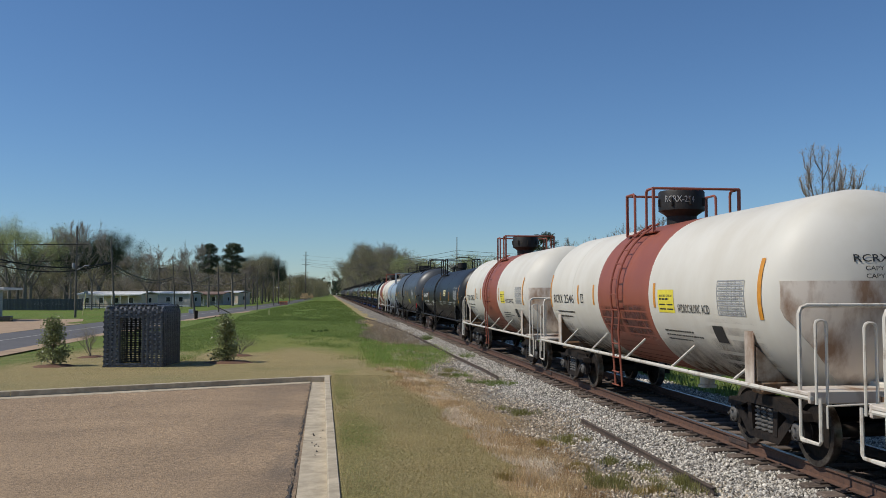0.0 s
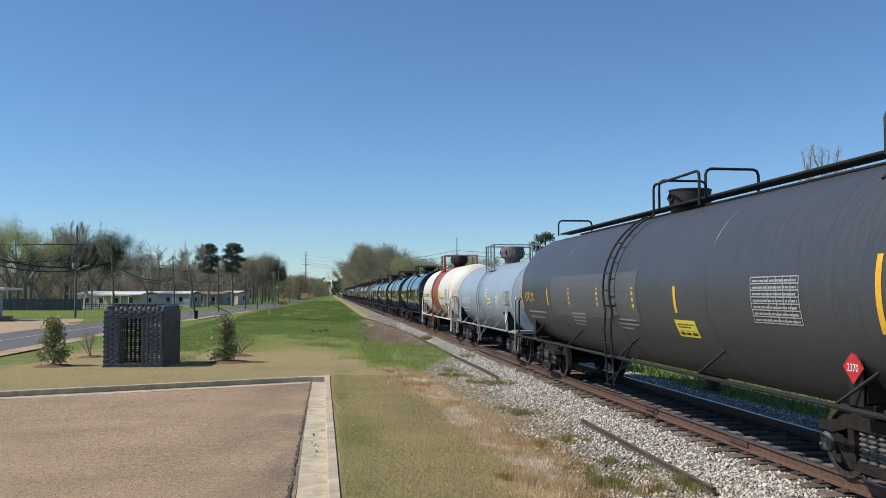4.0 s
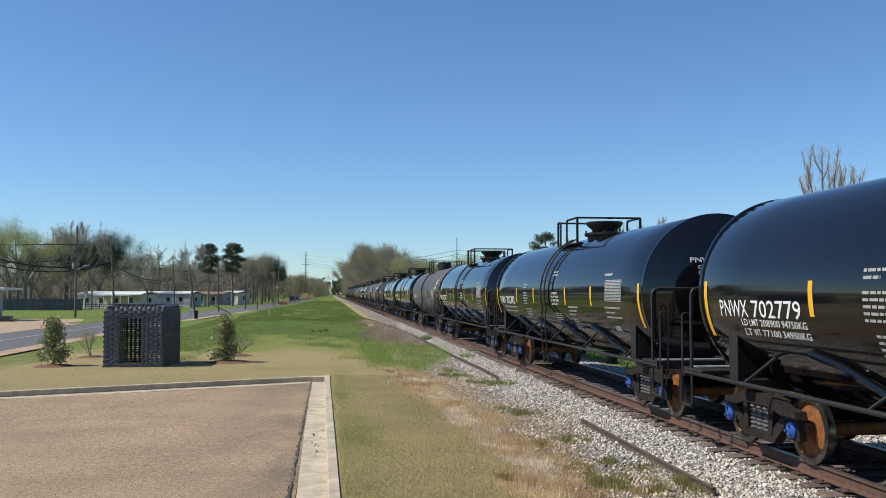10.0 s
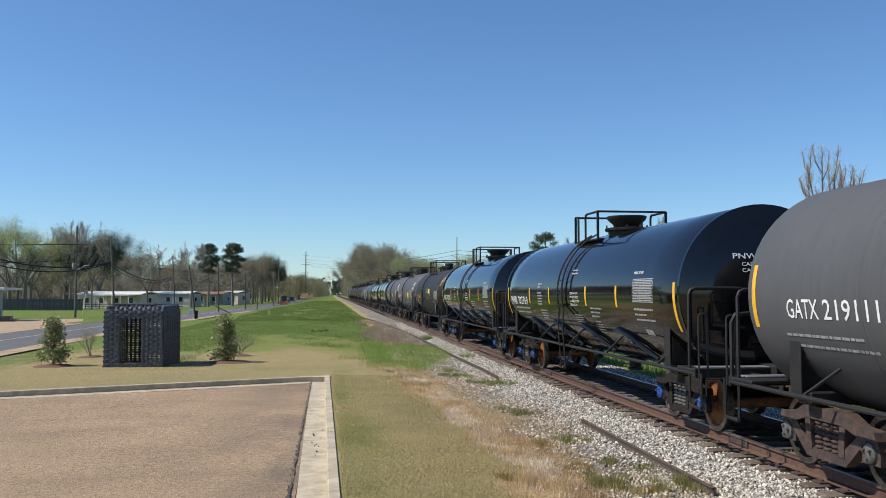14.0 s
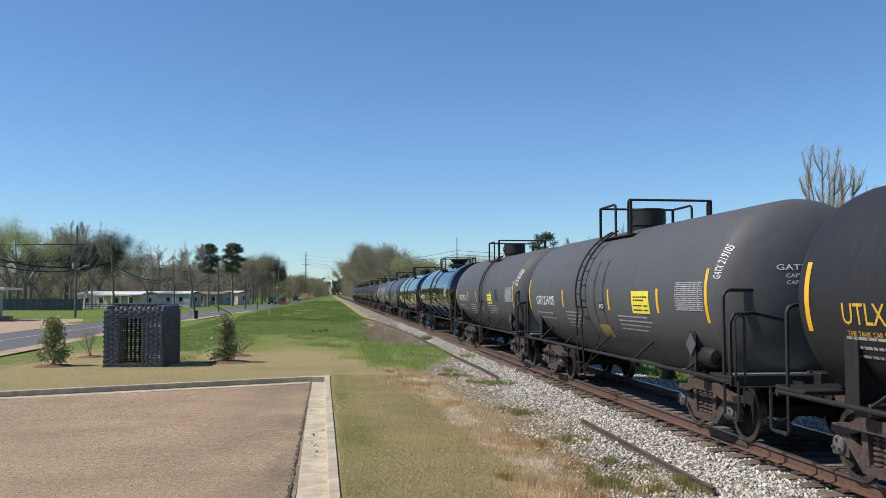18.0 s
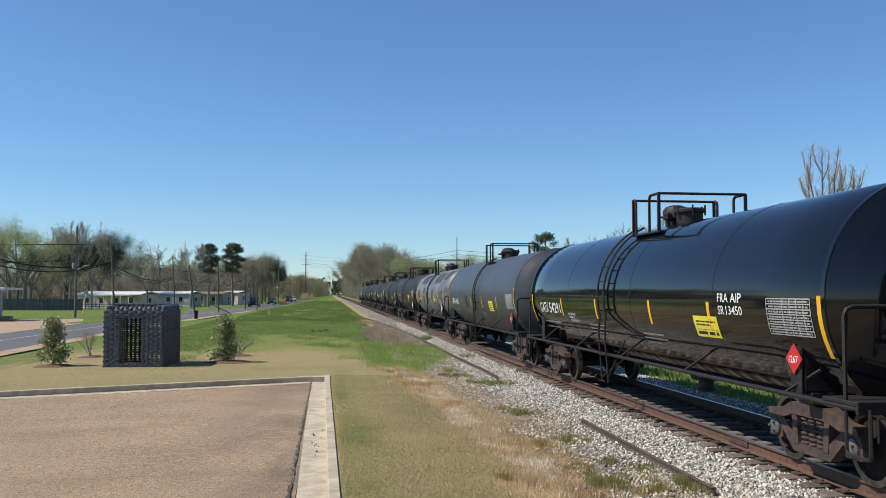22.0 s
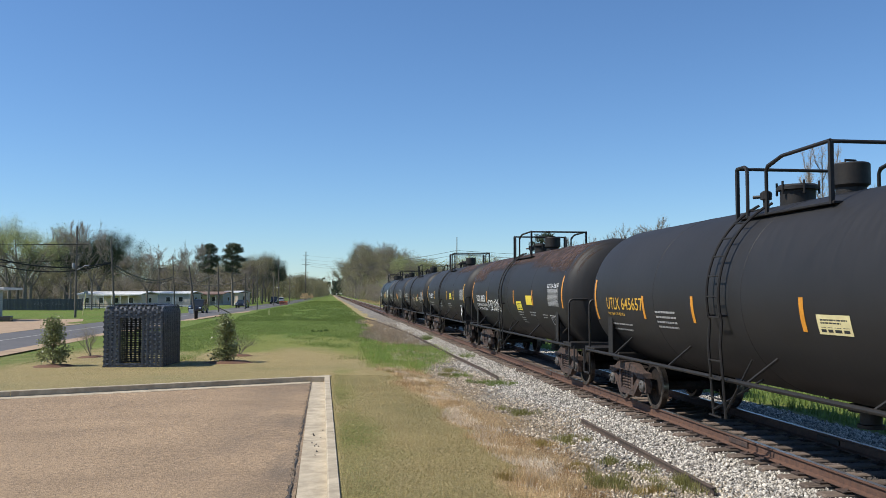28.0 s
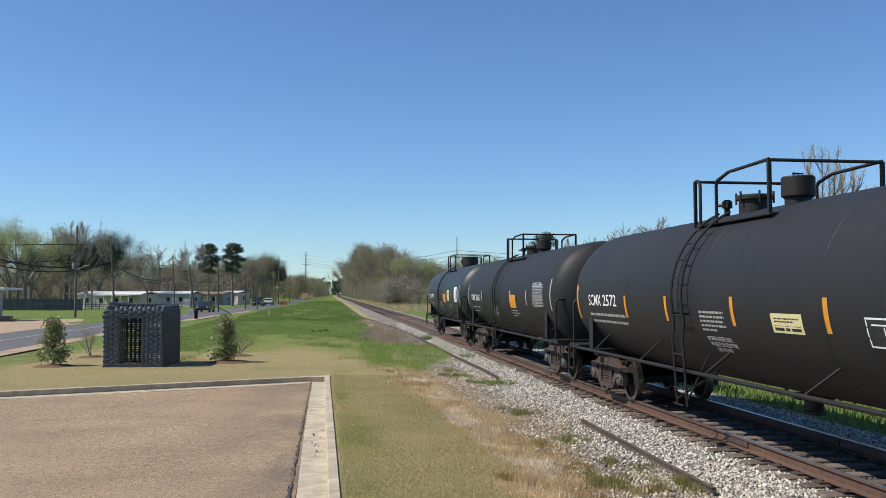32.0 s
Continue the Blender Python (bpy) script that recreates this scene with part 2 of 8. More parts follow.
M["fadestain"] = fading_stain("fading_brown_grime", (0.17, 0.095, 0.05), (0.09, 0.05, 0.028))
M["faderust"] = fading_stain("fading_rust_bloom", (0.070, 0.034, 0.022), (0.042, 0.025, 0.019))
M["fadeprimer"] = fading_stain("worn_brown_primer", (0.135, 0.095, 0.06), (0.085, 0.066, 0.05))
M["fadedark"] = fading_stain("worn_dark_paint", (0.060, 0.062, 0.066), (0.04, 0.042, 0.045))
M["faderedbrown"] = fading_stain("dark_red_overpaint", (0.105, 0.040, 0.030), (0.075, 0.032, 0.026))


# ---------------- mesh helpers ----------------
class Geo:
    """A bag of vertices and faces, with a material index for each face."""

    def __init__(self):
        self.v, self.f, self.m = [], [], []

    def add(self, verts, faces, mi=0):
        o = len(self.v)
        self.v += [tuple(p) for p in verts]
        self.f += [tuple(i + o for i in q) for q in faces]
        self.m += [mi] * len(faces)
        return self

    def box(self, c, s, mi=0, bev=0.0, rot=None):
        """A box with chamfered edges."""
        hx, hy, hz = (max(k / 2, 1e-4) for k in s)
        b = min(bev, 0.45 * min(hx, hy, hz) * 2)
        pts = []
        if b <= 0:
            pts = [Vector((x * hx, y * hy, z * hz)) for x in (-1, 1) for y in (-1, 1) for z in (-1, 1)]
            faces = [(0, 1, 3, 2), (4, 6, 7, 5), (0, 4, 5, 1), (2, 3, 7, 6), (0, 2, 6, 4), (1, 5, 7, 3)]
        else:
            for x in (-1, 1):
                for y in (-1, 1):
                    for z in (-1, 1):
                        pts += [Vector((x * hx, y * (hy - b), z * (hz - b))), Vector((x * (hx - b), y * hy, z * (hz - b))),
                                Vector((x * (hx - b), y * (hy - b), z * hz))]
            k = lambda x, y, z, a: (x * 4 + y * 2 + z) * 3 + a
            faces = []
            for a in (0, 1):
                faces.append(tuple(k(a, y, z, 0) for y, z in ((0, 0), (0, 1), (1, 1), (1, 0))))
                faces.append(tuple(k(x, a, z, 1) for x, z in ((0, 0), (0, 1), (1, 1), (1, 0))))
                faces.append(tuple(k(x, y, a, 2) for x, y in ((0, 0), (0, 1), (1, 1), (1, 0))))
            for p in (0, 1):
                for q in (0, 1):
                    faces.append((k(p, q, 0, 0), k(p, q, 1, 0), k(p, q, 1, 1), k(p, q, 0, 1)))
                    faces.append((k(p, 0, q, 0), k(p, 1, q, 0), k(p, 1, q, 2), k(p, 0, q, 2)))
                    faces.append((k(0, p, q, 1), k(1, p, q, 1), k(1, p, q, 2), k(0, p, q, 2)))
            for i in range(8):
                faces.append((i * 3, i * 3 + 1, i * 3 + 2))
        if rot is not None:
            pts = [rot @ p for p in pts]
        return self.add([p + Vector(c) for p in pts], faces, mi)

    def tube(self, path, r, seg=8, mi=0, r2=None, cap=True):
        """A round bar along a path, tapering from r to r2."""
        path = [Vector(p) for p in path]
        n = len(path)
        r2 = r if r2 is None else r2
        t0 = (path[1] - path[0]).normalized()
        up = Vector((0, 0, 1)) if abs(t0.z) < 0.9 else Vector((1, 0, 0))
        a = t0.cross(up).normalized()
        vs, fs = [], []
        for i, p in enumerate(path):
            t = (path[min(i + 1, n - 1)] - path[max(i - 1, 0)]).normalized()
            a = (a - t * a.dot(t)).normalized()
            b = t.cross(a)
            rr = r + (r2 - r) * i / (n - 1)
            if 0 < i < n - 1:
                cosh = (path[i] - path[i - 1]).normalized().dot(t)
                rr /= max(cosh, 0.6)
            vs += [p + (a * math.cos(2 * math.pi * k / seg) + b * math.sin(2 * math.pi * k / seg)) * rr for k in range(seg)]
        for i in range(n - 1):
            for k in range(seg):
                k2 = (k + 1) % seg
                fs.append((i * seg + k, i * seg + k2, (i + 1) * seg + k2, (i + 1) * seg + k))
        if cap:
            fs += [tuple(range(seg))[::-1], tuple((n - 1) * seg + k for k in range(seg))]
        return self.add(vs, fs, mi)

    def lathe(self, prof, axis="z", c=(0, 0, 0), seg=24, mi=0, mis=None):
        """Turns a profile of (radius, along) about an axis through c."""
        vs, fs, ms = [], [], []
        n = len(prof)
        for r, h in prof:
            for k in range(seg):
                a = 2 * math.pi * k / seg
                p, q = r * math.cos(a), r * math.sin(a)
                vs.append({"z": (p, q, h), "y": (q, h, p), "x": (h, p, q)}[axis])
        for i in range(n - 1):
            for k in range(seg):
                k2 = (k + 1) % seg
                fs.append((i * seg + k, i * seg + k2, (i + 1) * seg + k2, (i + 1) * seg + k))
                ms.append(mis[i] if mis else mi)
        if prof[0][0] > 1e-4:
            fs.append(tuple(range(seg))[::-1])
            ms.append(mis[0] if mis else mi)
        if prof[-1][0] > 1e-4:
            fs.append(tuple((n - 1) * seg + k for k in range(seg)))
            ms.append(mis[-1] if mis else mi)
        o = len(self.v)
        self.v += [(p[0] + c[0], p[1] + c[1], p[2] + c[2]) for p in vs]
        self.f += [tuple(i + o for i in q) for q in fs]
        self.m += ms
        return self

    def slab(self, poly, d0, d1, axis="x", mi=0):
        """A flat outline (u, w) given thickness along an axis; x: (y, z), y: (x, z), z: (x, y)."""
        put = {"x": lambda u, w, d: (d, u, w), "y": lambda u, w, d: (u, d, w), "z": lambda u, w, d: (u, w, d)}[axis]
        n = len(poly)
        vs = [put(u, w, d0) for u, w in poly] + [put(u, w, d1) for u, w in poly]
        fs = [tuple(range(n))[::-1], tuple(range(n, 2 * n))] + [(i, (i + 1) % n, n + (i + 1) % n, n + i) for i in range(n)]
        return self.add(vs, fs, mi)

    def mesh(self, name, mats, smooth=35):
        me = bpy.data.meshes.new(name)
        me.from_pydata(self.v, [], self.f)
        for m in (mats if isinstance(mats, (list, tuple)) else [mats]):
            me.materials.append(M[m] if isinstance(m, str) else m)
        if any(self.m):
            me.polygons.foreach_set("material_index", self.m)
        bm = bmesh.new()
        bm.from_mesh(me)
        bmesh.ops.recalc_face_normals(bm, faces=bm.faces)
        bm.to_mesh(me)
        bm.free()
        if smooth:
            me.shade_smooth()
            me.set_sharp_from_angle(angle=radians(smooth))
        me.update()
        return me


def part(name, data, parent, label="", at=None):
    """Links a mesh as one object under a thing or a part."""
    ob = new(name, data)
    ob.parent = parent
    if at is not None:
        ob.matrix_basis = at
    return tagged(ob, label)


def thing(name, label, category, m=None, data=None, group="", kind=""):
    ob = new(name, data)
    if m is not None:
        ob.matrix_basis = m
    return tagged(ob, label, category, group, kind)


def bulk(name, verts, faces, m, smooth=False):
    """A large mesh from arrays."""
    me = bpy.data.meshes.new(name)
    verts, faces = np.asarray(verts, np.float32), np.asarray(faces, np.int32)
    me.vertices.add(len(verts))
    me.vertices.foreach_set("co", verts.ravel())
    k = faces.shape[1]
    me.loops.add(faces.size)
    me.loops.foreach_set("vertex_index", faces.ravel())
    me.polygons.add(len(faces))
    me.polygons.foreach_set("loop_start", np.arange(0, faces.size, k, dtype=np.int32))
    me.polygons.foreach_set("loop_total", np.full(len(faces), k, np.int32))
    me.materials.append(M[m] if isinstance(m, str) else m)
    me.update(calc_edges=True)
    me.validate()
    if smooth:
        me.shade_smooth()
    return me


rng = np.random.default_rng(7)

# ---------------- ground ----------------
RAIL_X, GAUGE = 7.14, 1.505
KERB_X0, KERB_X1, CORNER = 0.15, 0.03, (0.03, 25.26)     # right face of the kerb, near and far
FAR_SLOPE = (25.26 - 22.22) / 7.85


def in_lot(x, y, d=0.0):
    return (x < 0.1 - d) & (y < 25.26 + (x - 0.03) * FAR_SLOPE - d)


def sstep(a, b, t):
    t = np.clip((t - a) / (b - a), 0, 1)
    return t * t * (3 - 2 * t)


def ground_z(x, y):
    x, y = np.asarray(x, float), np.asarray(y, float)
    z = -0.13 - 0.12 * sstep(25.4, 30, y) * (1 - sstep(1.0, 3.4, x)) - 0.14 * sstep(1.0, 3.4, x) - 0.05 * np.sin(x * 0.7 + 1) * np.cos(y * 0.23) * sstep(26, 45, y)
    bed = sstep(4.1, 5.9, x) * (1 - sstep(8.4, 10.0, x))
    z = z * (1 - bed) + bed * -0.25
    z = np.where(x > 9.2, z - 0.12 * sstep(9.2, 11, x), z)
    z = z - 0.14 * sstep(-8, -13, x) * sstep(28, 36, y)
    return z


def lane(y):
    """Centre line of the road beside the railway."""
    return np.interp(y, [-200, 60, 90, 140, 190, 300, 600, 1500], [-17.8, -17.8, -17.2, -14.4, -12.1, -9.5, -8, -2])


def axis_steps(stops):
    out = []
    for (a, b, d) in stops:
        out += list(np.arange(a, b, d))
    return np.array(out + [stops[-1][1]])


gx = axis_steps([(-900, -120, 60), (-120, -30, 6), (-30, -10, 1.0), (-10, 12, 0.25), (12, 40, 1.5), (40, 120, 8), (120, 900, 60)])
gy = axis_steps([(-450, -30, 30), (-30, 4, 2), (4, 48, 0.33), (48, 120, 1.5), (120, 400, 8), (400, 2400, 80)])
gx = np.sort(np.concatenate([gx[np.abs(gx) > .01], [-0.03, 0.02]]))
GX, GY = np.meshgrid(gx, gy)
GZ = ground_z(GX, GY)
GZ = np.where((GX < -0.02) & (GY < 25.26 + (GX - 0.03) * FAR_SLOPE - 0.02), -0.55, GZ)
road_in = np.abs(GX - lane(GY)) < 2.9
GZ = np.where(road_in, GZ - 0.12, GZ)
nx, ny = len(gx), len(gy)
idx = np.arange(nx * ny).reshape(ny, nx)
gf = np.stack([idx[:-1, :-1], idx[:-1, 1:], idx[1:, 1:], idx[1:, :-1]], -1).reshape(-1, 4)


def cover(x, y):
    """How green, dry, or stony the ground is."""
    wob = 1.2 * np.sin(y * 0.35) + 0.6 * np.sin(y * 1.1 + x)
    rag = 2.2 * np.sin(x * .75 + .4 * np.sin(y * .5)) + 1.6 * np.sin(x * 1.9 + y * .35) + 1.1 * np.sin(x * 3.7 - y * .8)
    green = sstep(38, 56, y + wob * 1.5 + rag * 1.3 + np.where(x < -5, (x + 5) * 0.9 + 4, 0)) * (1 - sstep(2.4, 3.6, x + wob * 0.15))
    lump = .45 * np.sin(y * 1.9 + x) + .35 * np.sin(y * 3.3 - 2 * x) + .3 * np.sin(x * 4.1)
    clump = sstep(0, 1.0, x - 1.45 + lump * .5 + (y - 31) * .03) * (1 - sstep(0, 1.0, x - 3.5 - (y - 31) * .09 + lump * .4)) * sstep(0, 2.6, y - 30.4 - (2.6 - x) * .8 + lump * 3.0) * (1 - sstep(0, 5, y - 40 + lump * 3))
    green = np.maximum(green, clump)
    green = np.maximum(green, sstep(9.3, 10.2, x + 0.25 * wob))
    green = np.maximum(green, 0.75 * sstep(-10, -12, x))
    edge = np.interp(y, [5, 11, 15, 19, 22, 26, 30, 36, 60, 120], [2.2, 2.2, 2.25, 2.32, 2.25, 1.98, 1.75, 2.3, 2.9, 3.2])
    wb = wob * 0.22 + 0.22 * np.sin(y * 2.3 + 1) * np.sin(x * 3.1)
    dry = sstep(edge - 0.4, edge + 0.4, x + wb) * (1 - sstep(edge + 0.9, edge + 1.7, x + wb)) * (1 - sstep(60, 110, y))
    dry = dry * (1 - clump)
    stone = sstep(edge + 0.75, edge + 1.5, x + wob * 0.15 + .3 * np.sin(y * 2.9 + x * 2) * np.sin(x * 3.4 + y)) * (1 - sstep(9.2, 9.9, x + wob * 0.1))
    return green, dry, stone


def kerb_x(y):
    return np.interp(y, [10.15, 24.72], [0.15, 0.03])


def fresh(x, y):
    """Where the lawn turns yellow-green: before the field and along the kerb."""
    wob = 1.2 * np.sin(y * 0.35 + x * .2) + 0.9 * np.sin(x * .8) + .6 * np.sin(y * 1.1 + x)
    a = sstep(33, 44, y + wob * 2.4 + 1.5 * np.sin(x * 1.3) + np.where(x < -5, (x + 5) * 0.9 + 4, 0)) * (1 - sstep(2.0, 3.4, x))
    b = (.50 + .2 * np.sin(y * .9 + 1)) * (1 - sstep(.3, 1.25, x + .15 * wob)) * sstep(0, .12, x - kerb_x(y)) * (1 - sstep(26, 31, y))
    return np.maximum(a, b)


ground_me = bulk("ground", np.stack([GX, GY, GZ], -1).reshape(-1, 3), gf, M["dirt"], True)
ground_me.materials.clear()
def litter(x, y):
    """Brown litter and soil on the near shoulder of the ballast."""
    return .62 * sstep(2.6, 3.2, x) * (1 - sstep(3.7, 4.7, x + .5 * np.sin(y * .7))) * (1 - sstep(24, 32, y))


# the fifth mask marks the strip between the rails, painted dark as train shade
for nm, val in zip(("green", "dry", "stone", "fresh", "oil", "litter"), (*cover(GX, GY), fresh(GX, GY), 1 - sstep(.7, 1.0, np.abs(GX - RAIL_X)), litter(GX, GY))):
    at_ = ground_me.attributes.new(nm, "FLOAT", "POINT")
    at_.data.foreach_set("value", val.ravel().astype(np.float32))


def ground_mat():
    m = bpy.data.materials.new("grass_and_soil")
    m.use_nodes = True
    t = m.node_tree
    b = t.nodes["Principled BSDF"]
    b.inputs["Roughness"].default_value = 0.95
    b.inputs["Specular IOR Level"].default_value = 0.2
    tc = t.nodes.new("ShaderNodeTexCoord")

    def nz(scale, det=6):
        n = t.nodes.new("ShaderNodeTexNoise")
        n.inputs["Scale"].default_value, n.inputs["Detail"].default_value, n.inputs["Roughness"].default_value = scale, det, 0.65
        lnk(t, tc.outputs["Object"], n.inputs["Vector"])
        return n.outputs["Fac"]

    def ramp(fac, cols):
        r = t.nodes.new("ShaderNodeValToRGB")
        e = r.color_ramp.elements
        for i, (p, c) in enumerate(cols):
            q = e[i] if i < 2 else e.new(p)
            q.position, q.color = p, (*c, 1)
        lnk(t, fac, r.inputs[0])
        return r.outputs[0]

    fine, mid, wide, speck = nz(22, 8), nz(2.2), nz(0.16, 4), nz(0.9, 10)
    lawn = ramp(fine, [(0.3, (0.155, 0.125, 0.055)), (0.7, (0.53, 0.415, 0.21)), (0.5, (0.355, 0.278, 0.13))])
    green = ramp(nz(9, 9), [(0.34, (0.05, 0.09, 0.014)), (0.66, (0.20, 0.265, 0.055)), (0.5, (0.11, 0.17, 0.03))])
    yel = ramp(nz(1.1, 8), [(0.3, (0.20, 0.195, 0.055)), (0.7, (0.085, 0.128, 0.026))])
    dry = ramp(fine, [(0.3, (0.17, 0.11, 0.05)), (0.7, (0.64, 0.48, 0.27)), (0.5, (0.40, 0.275, 0.135))])
    stone = ramp(nz(24, 9), [(0.32, (0.07, 0.06, 0.05)), (0.68, (0.44, 0.41, 0.36)), (0.5, (0.20, 0.178, 0.15))])
    litter = ramp(nz(17, 9), [(0.34, (0.12, 0.085, 0.05)), (0.66, (0.44, 0.35, 0.24)), (0.5, (0.25, 0.185, 0.115))])

    def mix(f, a, c):
        x = t.nodes.new("ShaderNodeMix")
        x.data_type = "RGBA"
        lnk(t, f, x.inputs["Factor"])
        lnk(t, a, x.inputs["A"])
        lnk(t, c, x.inputs["B"])
        return x.outputs["Result"]

    def mask(name, wob, width=0.25):
        a = t.nodes.new("ShaderNodeAttribute")
        a.attribute_name = name
        s = t.nodes.new("ShaderNodeMath")
        s.operation = "ADD"
        lnk(t, a.outputs["Fac"], s.inputs[0])
        q = t.nodes.new("ShaderNodeMath")
        q.operation = "MULTIPLY_ADD"
        lnk(t, wob, q.inputs[0])
        q.inputs[1].default_value, q.inputs[2].default_value = 1.2, -0.6
        lnk(t, q.outputs[0], s.inputs[1])
        r = t.nodes.new("ShaderNodeMapRange")
        r.inputs["From Min"].default_value, r.inputs["From Max"].default_value = 0.5 - width, 0.5 + width
        lnk(t, s.outputs[0], r.inputs["Value"])
        return r.outputs[0]

    pw = t.nodes.new("ShaderNodeMapRange")
    pw.inputs["From Min"].default_value, pw.inputs["From Max"].default_value = 0.42, 0.62
    pw.inputs["To Max"].default_value = 0.8
    lnk(t, wide, pw.inputs["Value"])
    col = mix(pw.outputs[0], lawn, ramp(fine, [(0.3, (0.155, 0.142, 0.06)), (0.7, (0.40, 0.34, 0.17))]))
    g2 = mix(pw.outputs[0], green, yel)
    col = mix(mask("fresh", speck, 0.4), col, ramp(fine, [(0.3, (0.10, 0.115, 0.03)), (0.7, (0.31, 0.315, 0.09)), (0.5, (0.19, 0.205, 0.052))]))
    col = mix(mask("green", speck, 0.4), col, g2)
    col = mix(mask("dry", mid), col, dry)
    col = mix(mask("stone", mid), col, stone)
    col = mix(mask("litter", mid, 0.3), col, litter)
    # shade under the train, put into the ground colour between the rails
    col = mix(mask("oil", mid), col, ramp(nz(14, 8), [(0.3, (0.03, 0.026, 0.022)), (0.7, (0.10, 0.085, 0.07))]))
    lnk(t, col, b.inputs["Base Color"])
    bp = t.nodes.new("ShaderNodeBump")
    bp.inputs["Strength"].default_value, bp.inputs["Distance"].default_value = 0.9, 0.04
    lnk(t, nz(45, 5), bp.inputs["Height"])
    lnk(t, bp.outputs[0], b.inputs["Normal"])
    return m


ground_me.materials.append(ground_mat())
thing("ground", "flat ground of half-dormant lawn, green field grass and trackside soil", "ground", data=ground_me, kind="structure")

# parking lot, kerb and gutter
FARL = 42.0


def far_y(x):
    return 25.26 + (x - 0.03) * FAR_SLOPE


lot = Geo()
cols = np.linspace(-FARL, -0.40, 60)
rows_ = np.linspace(0, 1, 70)
LV = []
for q in rows_:
    for x in cols:
        yt = far_y(x) - 0.56
        y = -25 + (yt + 25) * q
        LV.append((x, y, -0.255 + 0.012 * math.sin(x * 0.8) * math.cos(y * 0.6)))
li = np.arange(len(LV)).reshape(len(rows_), len(cols))
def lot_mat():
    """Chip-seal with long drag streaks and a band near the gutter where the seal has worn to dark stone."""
    m = mat("tan_chip_seal_asphalt", (0.41, 0.285, 0.168), (0.175, 0.118, 0.070), 34, 0.92, bump=0.9, big=0.30, bigscale=0.5, mid=0.8, midscale=11.0, bumpscale=70, lo=0.32, hi=0.60)
    t = m.node_tree
    b = t.nodes["Principled BSDF"]
    col = b.inputs["Base Color"].links[0].from_socket
    tc = t.nodes.new("ShaderNodeTexCoord")
    xyz = t.nodes.new("ShaderNodeSeparateXYZ")
    lnk(t, tc.outputs["Object"], xyz.inputs[0])

    def mapped(value, a, c, lo, hi):
        r = t.nodes.new("ShaderNodeMapRange")
        for k, v in (("From Min", a), ("From Max", c), ("To Min", lo), ("To Max", hi)):
            r.inputs[k].default_value = v
        lnk(t, value, r.inputs["Value"])
        return r.outputs[0]

    def noise(scale, stretch, det=6, rough=.65):
        mp = t.nodes.new("ShaderNodeMapping")
        mp.inputs["Scale"].default_value = stretch
        lnk(t, tc.outputs["Object"], mp.inputs["Vector"])
        n = t.nodes.new("ShaderNodeTexNoise")
        n.inputs["Scale"].default_value, n.inputs["Detail"].default_value, n.inputs["Roughness"].default_value = scale, det, rough
        lnk(t, mp.outputs[0], n.inputs["Vector"])
        return n.outputs["Fac"]

    def calc(op, a, c):
        q = t.nodes.new("ShaderNodeMath")
        q.operation, q.use_clamp = op, True
        lnk(t, a, q.inputs[0])
        if isinstance(c, float):
            q.inputs[1].default_value = c
        else:
            lnk(t, c, q.inputs[1])
        return q.outputs[0]

    def blend(f, a, rgb):
        x = t.nodes.new("ShaderNodeMix")
        x.data_type = "RGBA"
        lnk(t, f, x.inputs["Factor"])
        lnk(t, a, x.inputs["A"])
        x.inputs["B"].default_value = (*rgb, 1)
        return x.outputs["Result"]
    streak = calc("MULTIPLY", mapped(noise(1.0, (.10, .75, 1), 5), .50, .68, 0, 1), mapped(noise(30, (1, 1, 1), 4), .3, .7, .3, 1))
    col = blend(calc("MULTIPLY", streak, 0.34), col, (0.12, 0.078, 0.05))
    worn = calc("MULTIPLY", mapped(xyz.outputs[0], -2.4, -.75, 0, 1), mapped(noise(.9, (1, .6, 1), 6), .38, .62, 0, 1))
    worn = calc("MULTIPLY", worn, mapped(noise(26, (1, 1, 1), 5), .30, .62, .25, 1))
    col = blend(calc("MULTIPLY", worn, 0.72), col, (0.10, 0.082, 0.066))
    lnk(t, col, b.inputs["Base Color"])
    return m


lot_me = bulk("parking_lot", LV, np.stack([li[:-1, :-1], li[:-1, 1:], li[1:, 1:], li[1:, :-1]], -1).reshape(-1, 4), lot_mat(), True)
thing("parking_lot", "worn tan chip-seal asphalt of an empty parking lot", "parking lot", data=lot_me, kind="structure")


def kerb_run(name, label, pts, side):
    """Kerb and gutter pan along a line, cast in sections with open joints. side: +1 gutter to the left of the line."""
    root = thing(name, label, "kerb", kind="structure")
    for i in range(len(pts) - 1):
        a, b = Vector((*pts[i], 0)), Vector((*pts[i + 1], 0))
        t = (b - a).normalized()
        nrm = Vector((-t.y, t.x, 0)) * side
        n = max(1, round((b - a).length / 4.2))
        for k in range(n):
            p, q = a.lerp(b, k / n) + t * 0.006, a.lerp(b, (k + 1) / n) - t * 0.006
            prof = [(0.0, -0.5), (0.0, -0.115), (0.012, -0.1), (0.135, -0.1), (0.150, -0.112), (0.154, -0.236), (0.53, -0.246), (0.53, -0.5)]
            g = Geo()
            vs = [p + nrm * u + Vector((0, 0, z)) for u, z in prof] + [q + nrm * u + Vector((0, 0, z)) for u, z in prof]
            m = len(prof)
            g.add(vs, [tuple(range(m)), tuple(range(m, 2 * m))[::-1]] + [(j, (j + 1) % m, m + (j + 1) % m, m + j) for j in range(m)])
            part("kerb_section", g.mesh("kerb_section", "concrete", 20), root)
    return root


